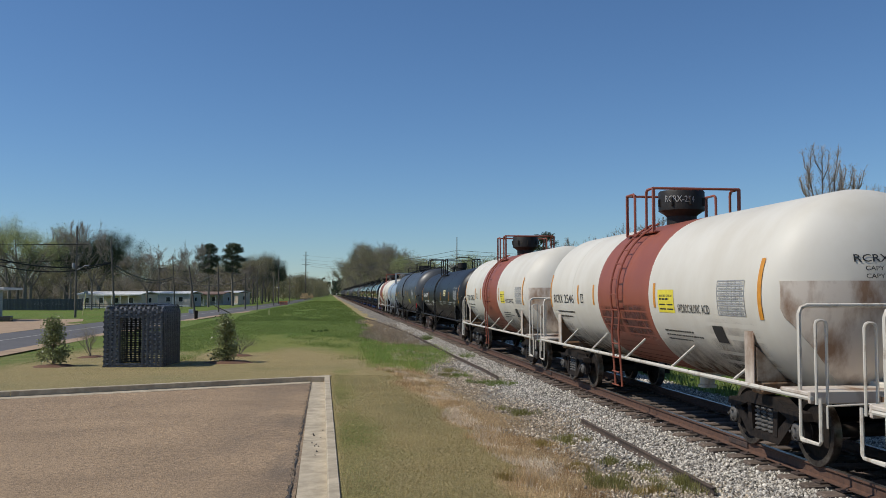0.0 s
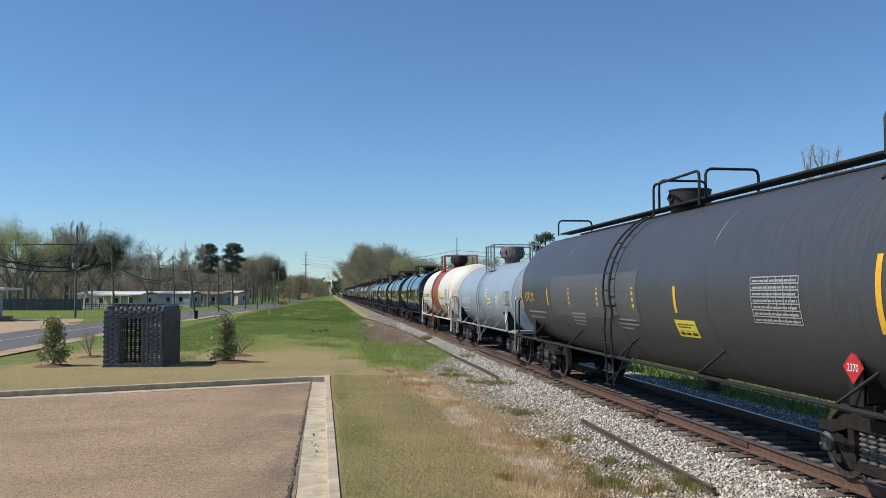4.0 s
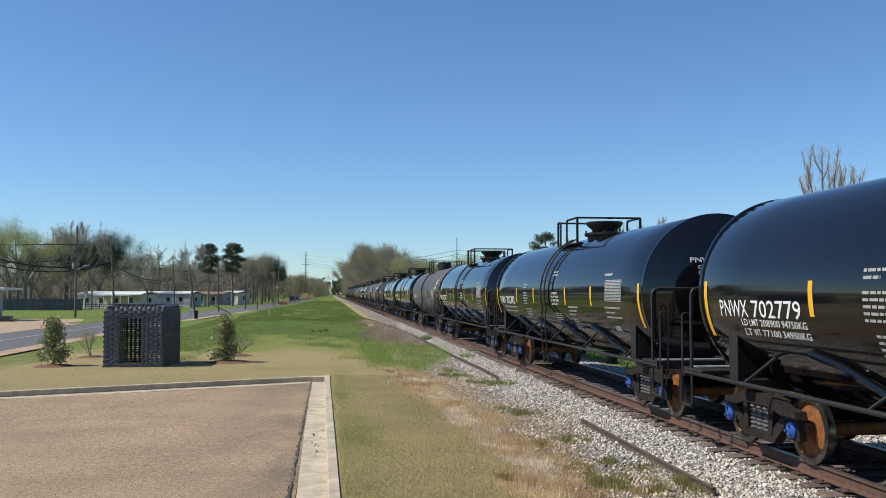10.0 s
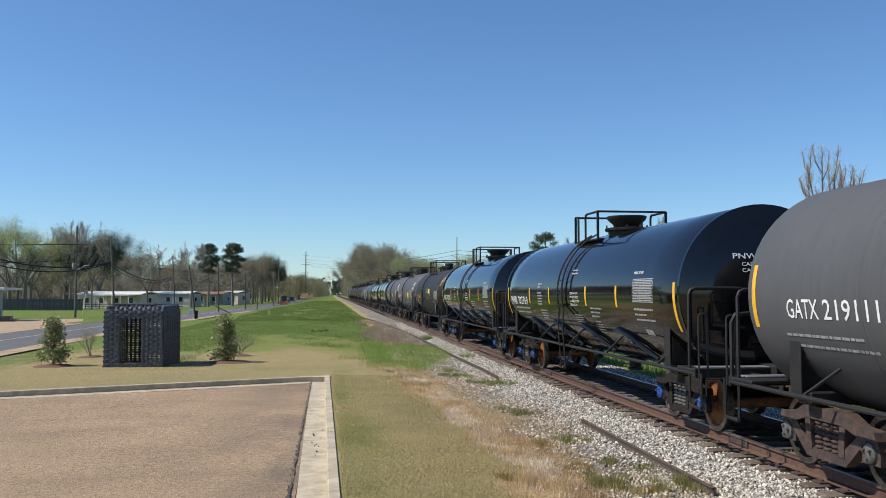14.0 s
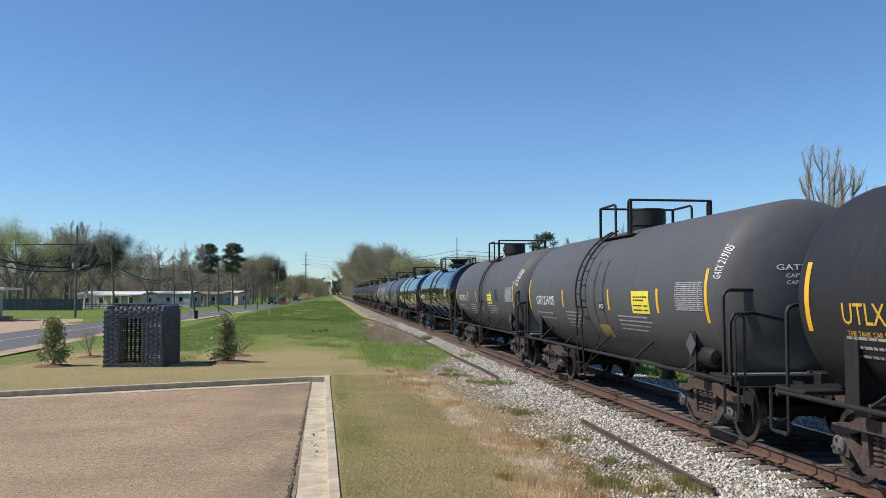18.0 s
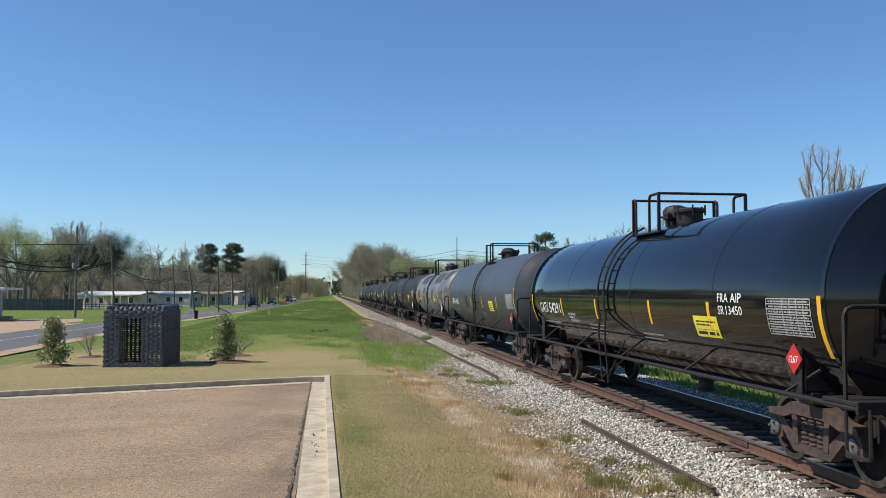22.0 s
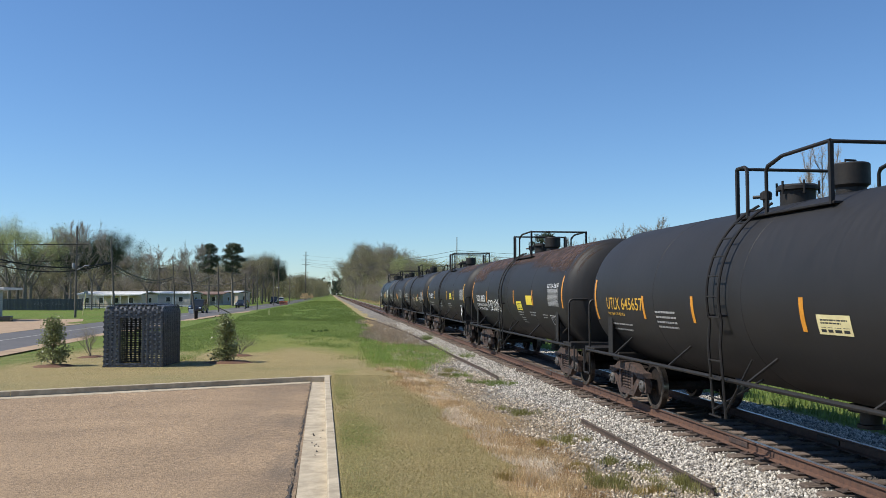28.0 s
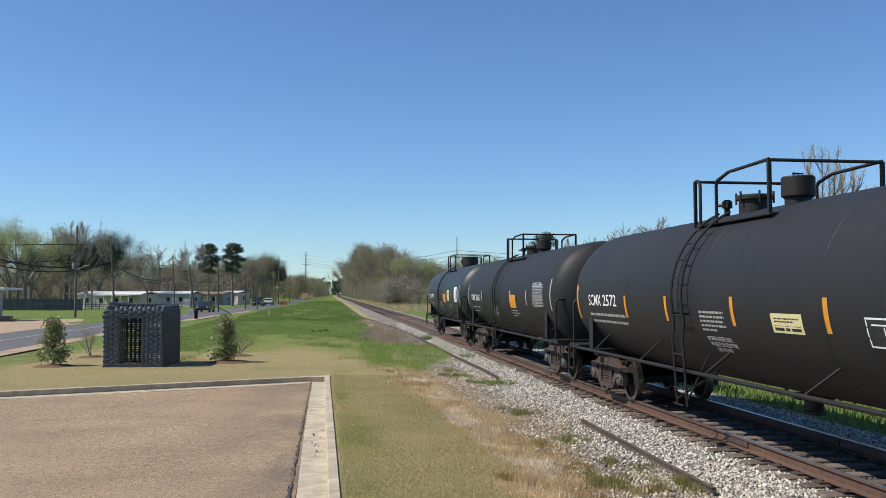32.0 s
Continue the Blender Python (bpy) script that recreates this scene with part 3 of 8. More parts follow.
kerb_run("kerb_side", "pale weathered concrete kerb and gutter along the lawn", [(0.20, -12), (0.15, 10.15), (0.03, 24.72)], 1)
kerb_run("kerb_end", "pale weathered concrete kerb and gutter at the lot end", [(0.03, 25.26), (-FARL, far_y(-FARL))], 1)
g = Geo()
g.slab([(0.03, 24.73), (0.03, 25.25), (-0.48, 25.05), (-0.5, 24.73)], -0.5, -0.104, "z")
thing("kerb_corner", "concrete corner piece of the lot kerb", "kerb", data=g.mesh("kerb_corner", "concrete"), kind="structure")
def stones(n, fx, fy, fz, smin, smax):
    """Many small broken stones as one mesh."""
    base = np.array([(1, 0, 0), (-1, 0, 0), (0, 1, 0), (0, -1, 0), (0, 0, 1), (0, 0, -1), (.6, .6, .6), (-.6, -.6, .55)], float)
    tri = np.array([(0, 6, 4), (6, 2, 4), (2, 1, 4), (1, 7, 4), (7, 3, 4), (3, 0, 4), (0, 2, 6), (1, 3, 7), (0, 5, 2), (2, 5, 1), (1, 5, 3), (3, 5, 0)])
    x, y = fx, fy
    sz = rng.uniform(smin, smax, n)[:, None] * rng.uniform(0.6, 1.25, (n, 3))
    p = base[None] * rng.uniform(0.7, 1.2, (n, 8, 3)) * sz[:, None, :]
    a, b = rng.uniform(0, 6.28, n), rng.uniform(0, 6.28, n)
    ca, sa, cb, sb = np.cos(a)[:, None], np.sin(a)[:, None], np.cos(b)[:, None], np.sin(b)[:, None]
    px, py, pz = p[..., 0], p[..., 1], p[..., 2]
    py, pz = py * cb - pz * sb, py * sb + pz * cb
    px, py = px * ca - py * sa, px * sa + py * ca
    v = np.stack([px + x[:, None], py + y[:, None], pz + fz[:, None]], -1)
    return v.reshape(-1, 3), (tri[None] + 8 * np.arange(n)[:, None, None]).reshape(-1, 3)


# broken asphalt edge along the gutter
g = Geo()
er = random.Random(14)
left, right = -.50, -.465
for i in range(170):
    y = 4 + i * 0.125
    l2, r2 = -.478 - er.random() ** 2.6 * .05, -.466 + er.uniform(-.012, .006)
    g.add([(left, y, -0.2375), (right, y, -0.236), (r2, y + .126, -0.236), (l2, y + .126, -0.2375)], [(0, 1, 2, 3)])
    left, right = l2, r2
thing("asphalt_edge", "dark crumbling asphalt edge beside the gutter", "asphalt edge", data=g.mesh("asphalt_edge", "darkasphalt", 0), kind="structure")

ec = np.random.default_rng(31)
ey = 6 + 19 * ec.random(900)
ex = np.clip(-.49 + ec.normal(0, .026, 900), -.70, -.44)
cv, cf_ = stones(900, ex, ey, np.full(900, -.234), .004, .011)
thing("edge_crumbs", "loose chips along the crumbling asphalt edge", "gravel", data=bulk("edge_crumbs", cv, cf_, "chips"), kind="stuff")
gy_ = np.array([15.6, 15.45, 15.2, 14.7, 14.55, 14.4, 14.35, 13.9, 13.6, 16.0])
cv, cf_ = stones(10, np.array([-.27, -.25, -.13, -.27, -.2, -.22, -.16, -.18, -.2, -.1]), gy_, np.full(10, -.232), .012, .022)
thing("gutter_pebbles", "dark pebbles lying in the gutter", "gravel", data=bulk("gutter_pebbles", cv, cf_, "darkasphalt"), kind="stuff")

# road beside the railway
RY = np.concatenate([np.arange(-60, 200, 4), np.arange(200, 900, 20)])


def strip(name, off0, off1, z, m, label, cat):
    a = np.array([[lane(y) + off0, y, z] for y in RY] + [[lane(y) + off1, y, z] for y in RY])
    n = len(RY)
    f = [(i, i + 1, n + i + 1, n + i) for i in range(n - 1)]
    return thing(name, label, cat, data=bulk(name, a, np.array(f), m), kind="structure")


strip("road", -3.2, 3.2, -0.37, "road", "two-lane grey asphalt road beside the field", "road")
strip("road_line", -0.22, -0.02, -0.362, "line", "worn pale centre line on the road", "road line")
strip("road_shoulder", 3.2, 4.3, -0.36, "dirt", "tan gravel shoulder along the road", "road shoulder")
dv = [(-24.3, 30, -0.36), (-20.95, 30, -0.36), (-20.95, 78, -0.36), (-24.6, 92, -0.36), (-60, 92, -0.36), (-60, 30, -0.36)]
g = Geo().add(dv, [(0, 1, 2, 3, 4, 5)])
thing("dirt_driveway", "tan gravel driveway beyond the road", "driveway", data=g.mesh("dirt_driveway", "dirt"), kind="structure")

# ---------------- railway track ----------------
track = thing("railway_track", "single railway track with rusty rails on stone ballast", "railway track", kind="structure")
RAILP = [(-0.036, 0.0), (0.036, 0.0), (0.037, -0.028), (0.009, -0.045), (0.009, -0.140), (0.070, -0.156), (0.070, -0.172), (-0.070, -0.172),
         (-0.070, -0.156), (-0.009, -0.140), (-0.009, -0.045), (-0.037, -0.028)]
Y0, Y1 = -460.0, 1500.0
for sx, lab in ((-1, ""), (1, "")):
    g = Geo()
    cx = RAIL_X + sx * GAUGE / 2
    n = len(RAILP)
    ys = [Y0, -50, 0, 40, 100, 200, 400, Y1]
    vs = [(cx + u, y, w) for y in ys for u, w in RAILP]
    g.v = vs
    for i in range(len(ys) - 1):
        for j in range(n):
            k = (j + 1) % n
            g.f.append((i * n + j, i * n + k, (i + 1) * n + k, (i + 1) * n + j))
            g.m.append(1 if j == 0 else 0)
    part("rail", g.mesh("rail", ["rail", "railtop"], 30), track, "rust-brown rail with a worn bright head")
TIE = Geo().box((0, 0, 0), (2.36, 0.225, 0.17), bev=0.02).mesh("tie", "tie", 20)
PLATE = Geo().box((0, 0, 0), (0.34, 0.19, 0.02), bev=0.004).mesh("tie_plate", "rust", 20)
SPIKE = Geo().box((0, 0, 0), (0.03, 0.03, 0.03), bev=0.008).mesh("spike", "rust", 20)
tr = random.Random(5)
y, count = 6.0, 0
TIE_Y = []
rest = Geo()
while y < 700:
    rz, dx, dz = tr.uniform(-1.6, 1.6), tr.uniform(-0.07, 0.07), tr.uniform(-0.012, 0.004)
    if count < 170:
        o = part("tie", TIE, track, at=pose(RAIL_X + dx, y, -0.277 + dz, 0, 0, rz))
        if count < 60:
            for sx in (-1, 1):
                part("tie_plate", PLATE, track, at=pose(RAIL_X + sx * GAUGE / 2, y, -0.182))
                for k in (-1, 1):
                    part("spike", SPIKE, track, at=pose(RAIL_X + sx * GAUGE / 2 + k * 0.088, y + tr.uniform(-.05, .05), -0.162))
    else:
        rest.box((RAIL_X + dx, y, -0.277 + dz), (2.36, 0.225, 0.17))
    count += 1
    TIE_Y.append(y)
    y += 0.50 + tr.uniform(-0.05, 0.05)
for k in range(-840, 12):
    rest.box((RAIL_X, k * 0.5, -0.277), (2.36, 0.225, 0.17))
tagged(part("far_ties", rest.mesh("far_ties", "tie", 0), track), kind="stuff")
for sx in (-1, 1):                                      # bolted joint bars
    for yj in (13.05, 13.05 + 11.9, 13.05 + 23.8):
        g = Geo()
        for side in (-1, 1):
            g.box((RAIL_X + sx * GAUGE / 2 + side * 0.024, yj, -0.09), (0.022, 0.62, 0.085), bev=0.008)
            for b in (-0.22, -0.08, 0.08, 0.22):
                g.lathe([(0.018, 0), (0.018, 0.03), (0, 0.03)], "x", (RAIL_X + sx * GAUGE / 2 + side * 0.03, yj + b, -0.09), 6)
        part("joint_bar", g.mesh("joint_bar", "rust", 30), track)


def patchy(x, y):
    return np.sin(x * 2.1 + 1.3 * np.sin(y * .9)) * np.sin(y * 1.35 + .7 * np.sin(x * 2.2)) + .5 * np.sin(y * 3.7 + x * 4)


def scatter_ballast():
    n = 240000
    y = 7.5 + 66 * rng.random(n) ** 2.3
    x = rng.uniform(3.0, 10.3, n)
    g_, d_, s_ = cover(x, y)
    keep = rng.random(n) < np.clip(s_, 0, 1) ** 1.4 * (.22 + .6 * sstep(-.2, .5, patchy(x, y)) + .8 * sstep(4.0, 4.8, x))
    ty = np.array(TIE_Y)
    near = np.abs(y[:, None] - ty[None, :200]).min(1)
    ontie = (np.abs(x - RAIL_X) < 1.19) & (near < 0.15) & (rng.random(n) < 0.93)
    keep &= ~ontie
    keep &= (np.abs(np.abs(x - RAIL_X) - GAUGE / 2) > 0.11)
    x, y = x[keep], y[keep]
    z = ground_z(x, y) + rng.uniform(-0.012, 0.018, len(x))
    z = np.where(np.abs(x - RAIL_X) < 1.22, np.minimum(z, -0.225), z)
    # stones between the rails get the darker colour that imitates the train's shade
    oil = np.abs(x - RAIL_X) < 0.72
    warm = ~oil & (x < 4.5 + .4 * np.sin(y * .8) + rng.normal(0, .3, len(x)))
    return [stones(int(k.sum()), x[k], y[k], z[k], lo, hi) for k, lo, hi in ((~oil & ~warm, .013, .034), (oil, .016, .036), (warm, .009, .034))]


(v, f), (v2, f2), (v3, f3) = scatter_ballast()
thing("ballast", "pale grey crushed limestone ballast around the ties", "ballast", data=bulk("ballast", v, f, "stone"), kind="stuff")
thing("shoulder_stones", "cream and tan stones scattered over the ballast shoulder", "ballast", data=bulk("shoulder_stones", v3, f3, "warmstone"), kind="stuff")
thing("oily_ballast", "oil-darkened ballast between the rails", "ballast", data=bulk("oily_ballast", v2, f2, "oilstone"), kind="stuff")


# ---------------- grasses ----------------
def blades(x, y, h, w, lean=0.5, z=None):
    n = len(x)
    z = ground_z(x, y) if z is None else z
    a, la = rng.uniform(0, 6.28, n), rng.uniform(0, 6.28, n)
    l = rng.uniform(0.1, 1, n) * lean * h
    v = np.zeros((n, 5, 3))
    dx, dy = np.cos(a) * w / 2, np.sin(a) * w / 2
    lx, ly = np.cos(la) * l, np.sin(la) * l
    zt = h * np.sqrt(np.clip(1 - (l / h) ** 2 * 0.6, 0.1, 1))
    v[:, 0] = np.stack([x - dx, y - dy, z - 0.01], -1)
    v[:, 1] = np.stack([x + dx, y + dy, z - 0.01], -1)
    v[:, 2] = np.stack([x + lx * .4 - dx * .7, y + ly * .4 - dy * .7, z + zt * 0.58], -1)
    v[:, 3] = np.stack([x + lx * .4 + dx * .7, y + ly * .4 + dy * .7, z + zt * 0.58], -1)
    v[:, 4] = np.stack([x + lx, y + ly, z + zt], -1)
    b = 5 * np.arange(n)[:, None]
    f = np.concatenate([b + np.array([0, 1, 3]), b + np.array([0, 3, 2]), b + np.array([2, 3, 4])], 0)
    return v.reshape(-1, 3), f


def field(name, label, m, n, fx, fy, keepf, h0, h1, w0, lean):
    x, y = fx(n), fy(n)
    k = keepf(x, y)
    x, y = x[k], y[k]
    h = rng.uniform(h0, h1, len(x))
    v, f = blades(x, y, h, w0 * rng.uniform(0.6, 1.3, len(x)), lean)
    return thing(name, label, "grass", data=bulk(name, v, f, m), kind="stuff")


U = lambda a, b: (lambda n: rng.uniform(a, b, n))
NEAR = lambda a, b, p: (lambda n: a + (b - a) * rng.random(n) ** p)
field("lawn_grass", "short half-dormant lawn grass blades", "grass_lawn", 120000, U(0.03, 3.4), NEAR(8.5, 25.4, 1.5),
      lambda x, y: (cover(x, y)[1] + rng.normal(0, .2, len(x)) < 0.6) & (cover(x, y)[2] < 0.3) & (cover(x, y)[0] + rng.normal(0, .2, len(x)) < .6) & (((fresh(x, y) + rng.normal(0, .2, len(x))) < .5) | (y < 25)) & (x > kerb_x(y) + .012), 0.010, 0.028, 0.008, 1.2)
field("lawn_verge_grass", "short half-dormant lawn grass around the lot end", "grass_lawn", 80000, U(-13, 3.4), NEAR(21, 50, 1.0),
      lambda x, y: ~in_lot(x, y, -0.08) & ((x < .1) | (y > 25.2)) & (cover(x, y)[1] + rng.normal(0, .2, len(x)) < .6) & (cover(x, y)[2] < .3) & (fresh(x, y) + rng.normal(0, .2, len(x)) < .5), 0.010, 0.026, 0.011, 1.2)
field("field_grass", "lush green field grass", "grass_green", 130000, U(-11, 3.0), NEAR(33, 85, 1.5),
      lambda x, y: (cover(x, y)[0] + .3 * patchy(x * .45, y * .3) + rng.normal(0, .2, len(x))) > 0.5, 0.02, 0.085, 0.016, 1.0)

field("far_field_grass", "green field grass farther along the railway", "grass_green", 70000, U(-9.5, 3.4), NEAR(80, 280, 1.6),
      lambda x, y: (np.abs(x - lane(y)) > 4.8) & (.5 + .5 * patchy(x * .4, y * .12) + rng.normal(0, .3, len(x)) > .25), 0.05, 0.17, 0.05, 0.9)


def in_clump(x, y):
    """The wedge of tall green grass between the lawn and the ballast."""
    rag = .35 * np.sin(y * 1.7 + 2 * x) + .25 * np.sin(y * 4.1 - 3 * x)
    return (y > 29.6 - (x - 1.7) * .9 + rag * 2) & (y > 28.0 + (x - 3.0) * 4.0 + rag * 2) & (y < 43 - (x - 1.6) * 1.0 + rag * 3) & (x > 1.6 + rag * .6) & (x < 4.8 + rag * .5)


field("clump_grass", "taller green grass patch at the field edge", "grass_clump", 76000, U(1.0, 5.2), U(26, 46),
      lambda x, y: in_clump(x + rng.normal(0, .18, len(x)), y + rng.normal(0, .7, len(x))) & (patchy(x * .9, y * .6) + rng.normal(0, .5, len(x)) > -.3), 0.04, 0.25, 0.009, 1.0)
field("clump_straw", "dead stems standing in the green grass patch", "grass_dry", 9000, U(1.0, 5.2), U(26, 47),
      lambda x, y: in_clump(x + rng.normal(0, .3, len(x)), y + rng.normal(0, 1.2, len(x))) & (patchy(x * 1.2 + 2, y * .9) + rng.normal(0, .4, len(x)) > .1), 0.06, 0.26, 0.008, .9)
field("fresh_lawn", "greener lawn grass along the kerb", "grass_green", 26000, U(0.03, 1.5), NEAR(8.5, 30, 1.6),
      lambda x, y: (x > kerb_x(y) + .012) & ((fresh(x, y) + .22 * patchy(x * .8, y * .6) + rng.normal(0, .2, len(x))) > 0.60), 0.012, 0.03, 0.008, 1.1)
field("dry_grass", "straw-coloured dead grass beside the ballast", "grass_dry", 80000, U(1.4, 3.9), NEAR(8.5, 60, 1.9),
      lambda x, y: (cover(x, y)[1] + rng.normal(0, .25, len(x))) > 0.62, 0.02, 0.085, 0.007, 1.5)
field("brown_grass", "dead brown grass along the lawn edge", "grass_rust", 60000, U(1.4, 3.8), NEAR(8.5, 50, 1.9),
      lambda x, y: (cover(x, y)[1] * (patchy(x, y) > .05) + rng.normal(0, .2, len(x))) > 0.5, 0.02, 0.075, 0.006, 1.5)


def straw_line(y):
    return np.interp(y, [5, 12, 13.5, 15.2, 16.6, 18.6, 21.2, 24.7, 28.4, 36, 60], [2.75, 2.78, 2.8, 2.66, 2.66, 2.62, 2.72, 2.42, 2.1, 2.8, 3.4])


field("pale_straw", "bleached straw matted along the ballast edge", "grass_pale", 90000, U(1.7, 3.4), NEAR(8.5, 40, 1.8),
      lambda x, y: (np.abs(x - straw_line(y) + .12 * np.sin(y * 1.9)) + rng.normal(0, .07, len(x)) < .16 + .18 * np.sin(y * .8 + 1) ** 2) & (patchy(x * 1.3, y * 1.6) + rng.normal(0, .25, len(x)) > -.1), 0.03, 0.13, 0.007, 1.4)
field("shoulder_litter", "flattened dead stems among the shoulder stones", "grass_dry", 26000, U(2.7, 4.6), NEAR(8.5, 30, 1.6),
      lambda x, y: (litter(x, y) + .3 * patchy(x + 1, y * .8 + 2) + rng.normal(0, .2, len(x))) > .6, 0.015, 0.05, 0.005, 2.2)
field("shoulder_brown", "brown dead leaves and stems among the shoulder stones", "grass_rust", 22000, U(2.7, 4.5), NEAR(8.5, 30, 1.6),
      lambda x, y: (litter(x, y) + .3 * patchy(x * 1.2 + 4, y + 5) + rng.normal(0, .2, len(x))) > .62, 0.012, 0.04, 0.007, 2.0)
field("far_verge_grass", "green grass on the far side of the track", "grass_green", 45000, U(9.3, 22), NEAR(9, 90, 1.3),
      lambda x, y: (cover(x, y)[0] + rng.normal(0, .2, len(x))) > 0.6, 0.08, 0.26, 0.035, 0.7)


def tuft(name, label, m, x, y, r, n, h0, h1, w=0.012, lean=0.8):
    k = 9
    ca, cd = rng.uniform(0, 6.28, k), r * rng.random(k) ** .7 * 1.1
    pick = rng.integers(0, k, n)
    big = rng.uniform(.45, 1.1, k)[pick]
    px = x + (np.cos(ca) * cd * .8)[pick] + rng.normal(0, r * .17, n)
    py = y + (np.sin(ca) * cd * 1.3)[pick] + rng.normal(0, r * .22, n)
    h = rng.uniform(h0, h1, n) * big
    v, f = blades(px, py, h, np.full(n, w), lean)
    return thing(name, label, "grass tuft", data=bulk(name, v, f, m), group="weed tufts on the ballast", kind="stuff")


for (x, y, r, n, h, m) in [(4.30, 23.9, .5, 1000, .24, 1), (4.95, 23.6, .35, 420, .2, 1), (4.0, 26.0, .40, 520, .2, 1), (3.88, 27.9, .4, 500, .18, 0), (3.5, 26.3, .4, 420, .16, 0), (3.86, 18.2, .36, 700, .17, 0), (4.1, 17.8, .3, 300, .13, 0),
                           (4.1, 14.45, .32, 700, .19, 0), (3.5, 14.25, .26, 420, .15, 2), (4.1, 12.5, .22, 300, .18, 0), (3.7, 11.35, .36, 900, .21, 0), (3.6, 12.25, .25, 350, .13, 2), (4.42, 12.0, .25, 380, .16, 0), (4.5, 10.85, .42, 1100, .22, 0), (4.05, 10.6, .3, 420, .15, 2),
                           (2.4, 11.35, .2, 420, .16, 3), (2.05, 27.2, .35, 380, .15, 3), (2.3, 25.2, .4, 420, .16, 3), (2.55, 23.4, .35, 420, .15, 3), (5.2, 46.5, .4, 500, .5, 1), (5.3, 33.5, .3, 300, .3, 1)]:
    lab_, mm = (("olive-green weed tuft growing through the ballast", "grass_olive"), ("green weed tuft growing through the ballast", "grass_green"), ("yellowing weed tuft among the stones", "grass_yellow"), ("orange-brown dead grass tuft", "grass_yellow"))[m]
    tuft("grass_tuft", lab_, mm, x, y, r, n, h * .3, h, .007)
for (x, y, r, n, h) in [(2.6, 47.0, .8, 700, .42), (3.6, 43.0, .7, 900, .36), (4.1, 40.5, .6, 800, .34), (2.9, 44.5, .8, 900, .38), (4.3, 44.0, .6, 700, .4), (2.2, 49.5, .8, 700, .4), (3.0, 51.5, .8, 600, .42), (2.7, 55.5, .9, 600, .45), (3.0, 60.5, .9, 500, .45), (3.5, 45.5, .9, 800, .45), (4.0, 48.5, 1.0, 800, .5), (3.3, 50, .8, 600, .45), (4.1, 53, 1.0, 700, .5), (3.5, 57, 1.0, 700, .5), (3.8, 64, 1.2, 700, .6), (3.4, 72, 1.2, 600, .6)]:
    tuft("grass_tuft", "tall dry grey-brown weeds beside the ballast", "weed", x, y, r, n, h * .4, h, .012, .7)
for (x, y, r, n, h) in [(2.6, 11.2, 0.25, 420, 0.3), (2.35, 25.5, 0.5, 700, 0.2), (2.0, 28.2, 0.6, 700, 0.2), (2.4, 23.6, .5, 700, .18), (2.1, 30.0, .5, 700, .18), (2.8, 19.5, 0.5, 800, 0.2), (2.75, 14.6, 0.5, 800, 0.2), (2.8, 13.2, .4, 700, .18)]:
    tuft("grass_tuft", "dead straw-coloured grass clump", "grass_dry", x, y, r, n, h * 0.3, h * .85, 0.008, 1.0)

# loose rails lying by the track
g = Geo()
n = len(RAILP)
vs = [(u * .7, y, w * .6) for y in (-2.98, 2.98) for u, w in RAILP]
g.add(vs, [(j, (j + 1) % n, n + (j + 1) % n, n + j) for j in range(n)] + [tuple(range(n)), tuple(range(n, 2 * n))[::-1]])
thing("loose_rail", "short rusty length of spare rail lying on the ballast", "rail", pose(4.75, 13.3, -0.150, 0, 0, -0.8), g.mesh("loose_rail", "oldrail", 30))
LP = [(4.78, 24.5), (4.83, 27), (4.75, 32), (4.72, 37), (4.77, 45), (4.70, 52), (4.55, 59), (4.25, 67), (3.85, 77), (3.35, 86)]
g = Geo()
for i in range(len(LP) - 1):
    a, b = Vector((*LP[i], -0.06)), Vector((*LP[i + 1], -0.06))
    t = (b - a).normalized()
    s = Vector((t.y, -t.x, 0))
    vs = [p + s * u * .45 + Vector((0, 0, w * .5 - .07)) for p in (a, b) for u, w in RAILP]
    g.add(vs, [(j, (j + 1) % n, n + (j + 1) % n, n + j) for j in range(n)])
thing("spare_rail", "long bent rusty spare rail lying beside the ballast", "rail", data=g.mesh("spare_rail", "oldrail", 30))


# ---------------- the freight train ----------------
SPEED, WHEEL_R = 12.01, 0.43


def travel(t):
    """How far the train has come at t seconds; it slows a little on the way."""
    return 12.24 * t - .0068 * t * t


CACHE = {}


def once(key, make):
    if key not in CACHE:
        CACHE[key] = make()
    return CACHE[key]


def glyphs(s):
    """Outline of a word in the built-in font, scaled to a width and height of 1."""
    def make():
        c = bpy.data.curves.new("word", "FONT")
        c.body, c.size, c.offset, c.resolution_u = s, 1.0, 0.006, 2
        o = bpy.data.objects.new("word", c)
        me = bpy.data.meshes.new_from_object(o)
        v = np.array([p.co[:2] for p in me.vertices])
        f = [tuple(p.vertices) for p in me.polygons]
        bpy.data.objects.remove(o)
        bpy.data.meshes.remove(me)
        bpy.data.curves.remove(c)
        lo, hi = v.min(0), v.max(0)
        return (v - lo) / (hi - lo), f
    return once(("word", s), make)


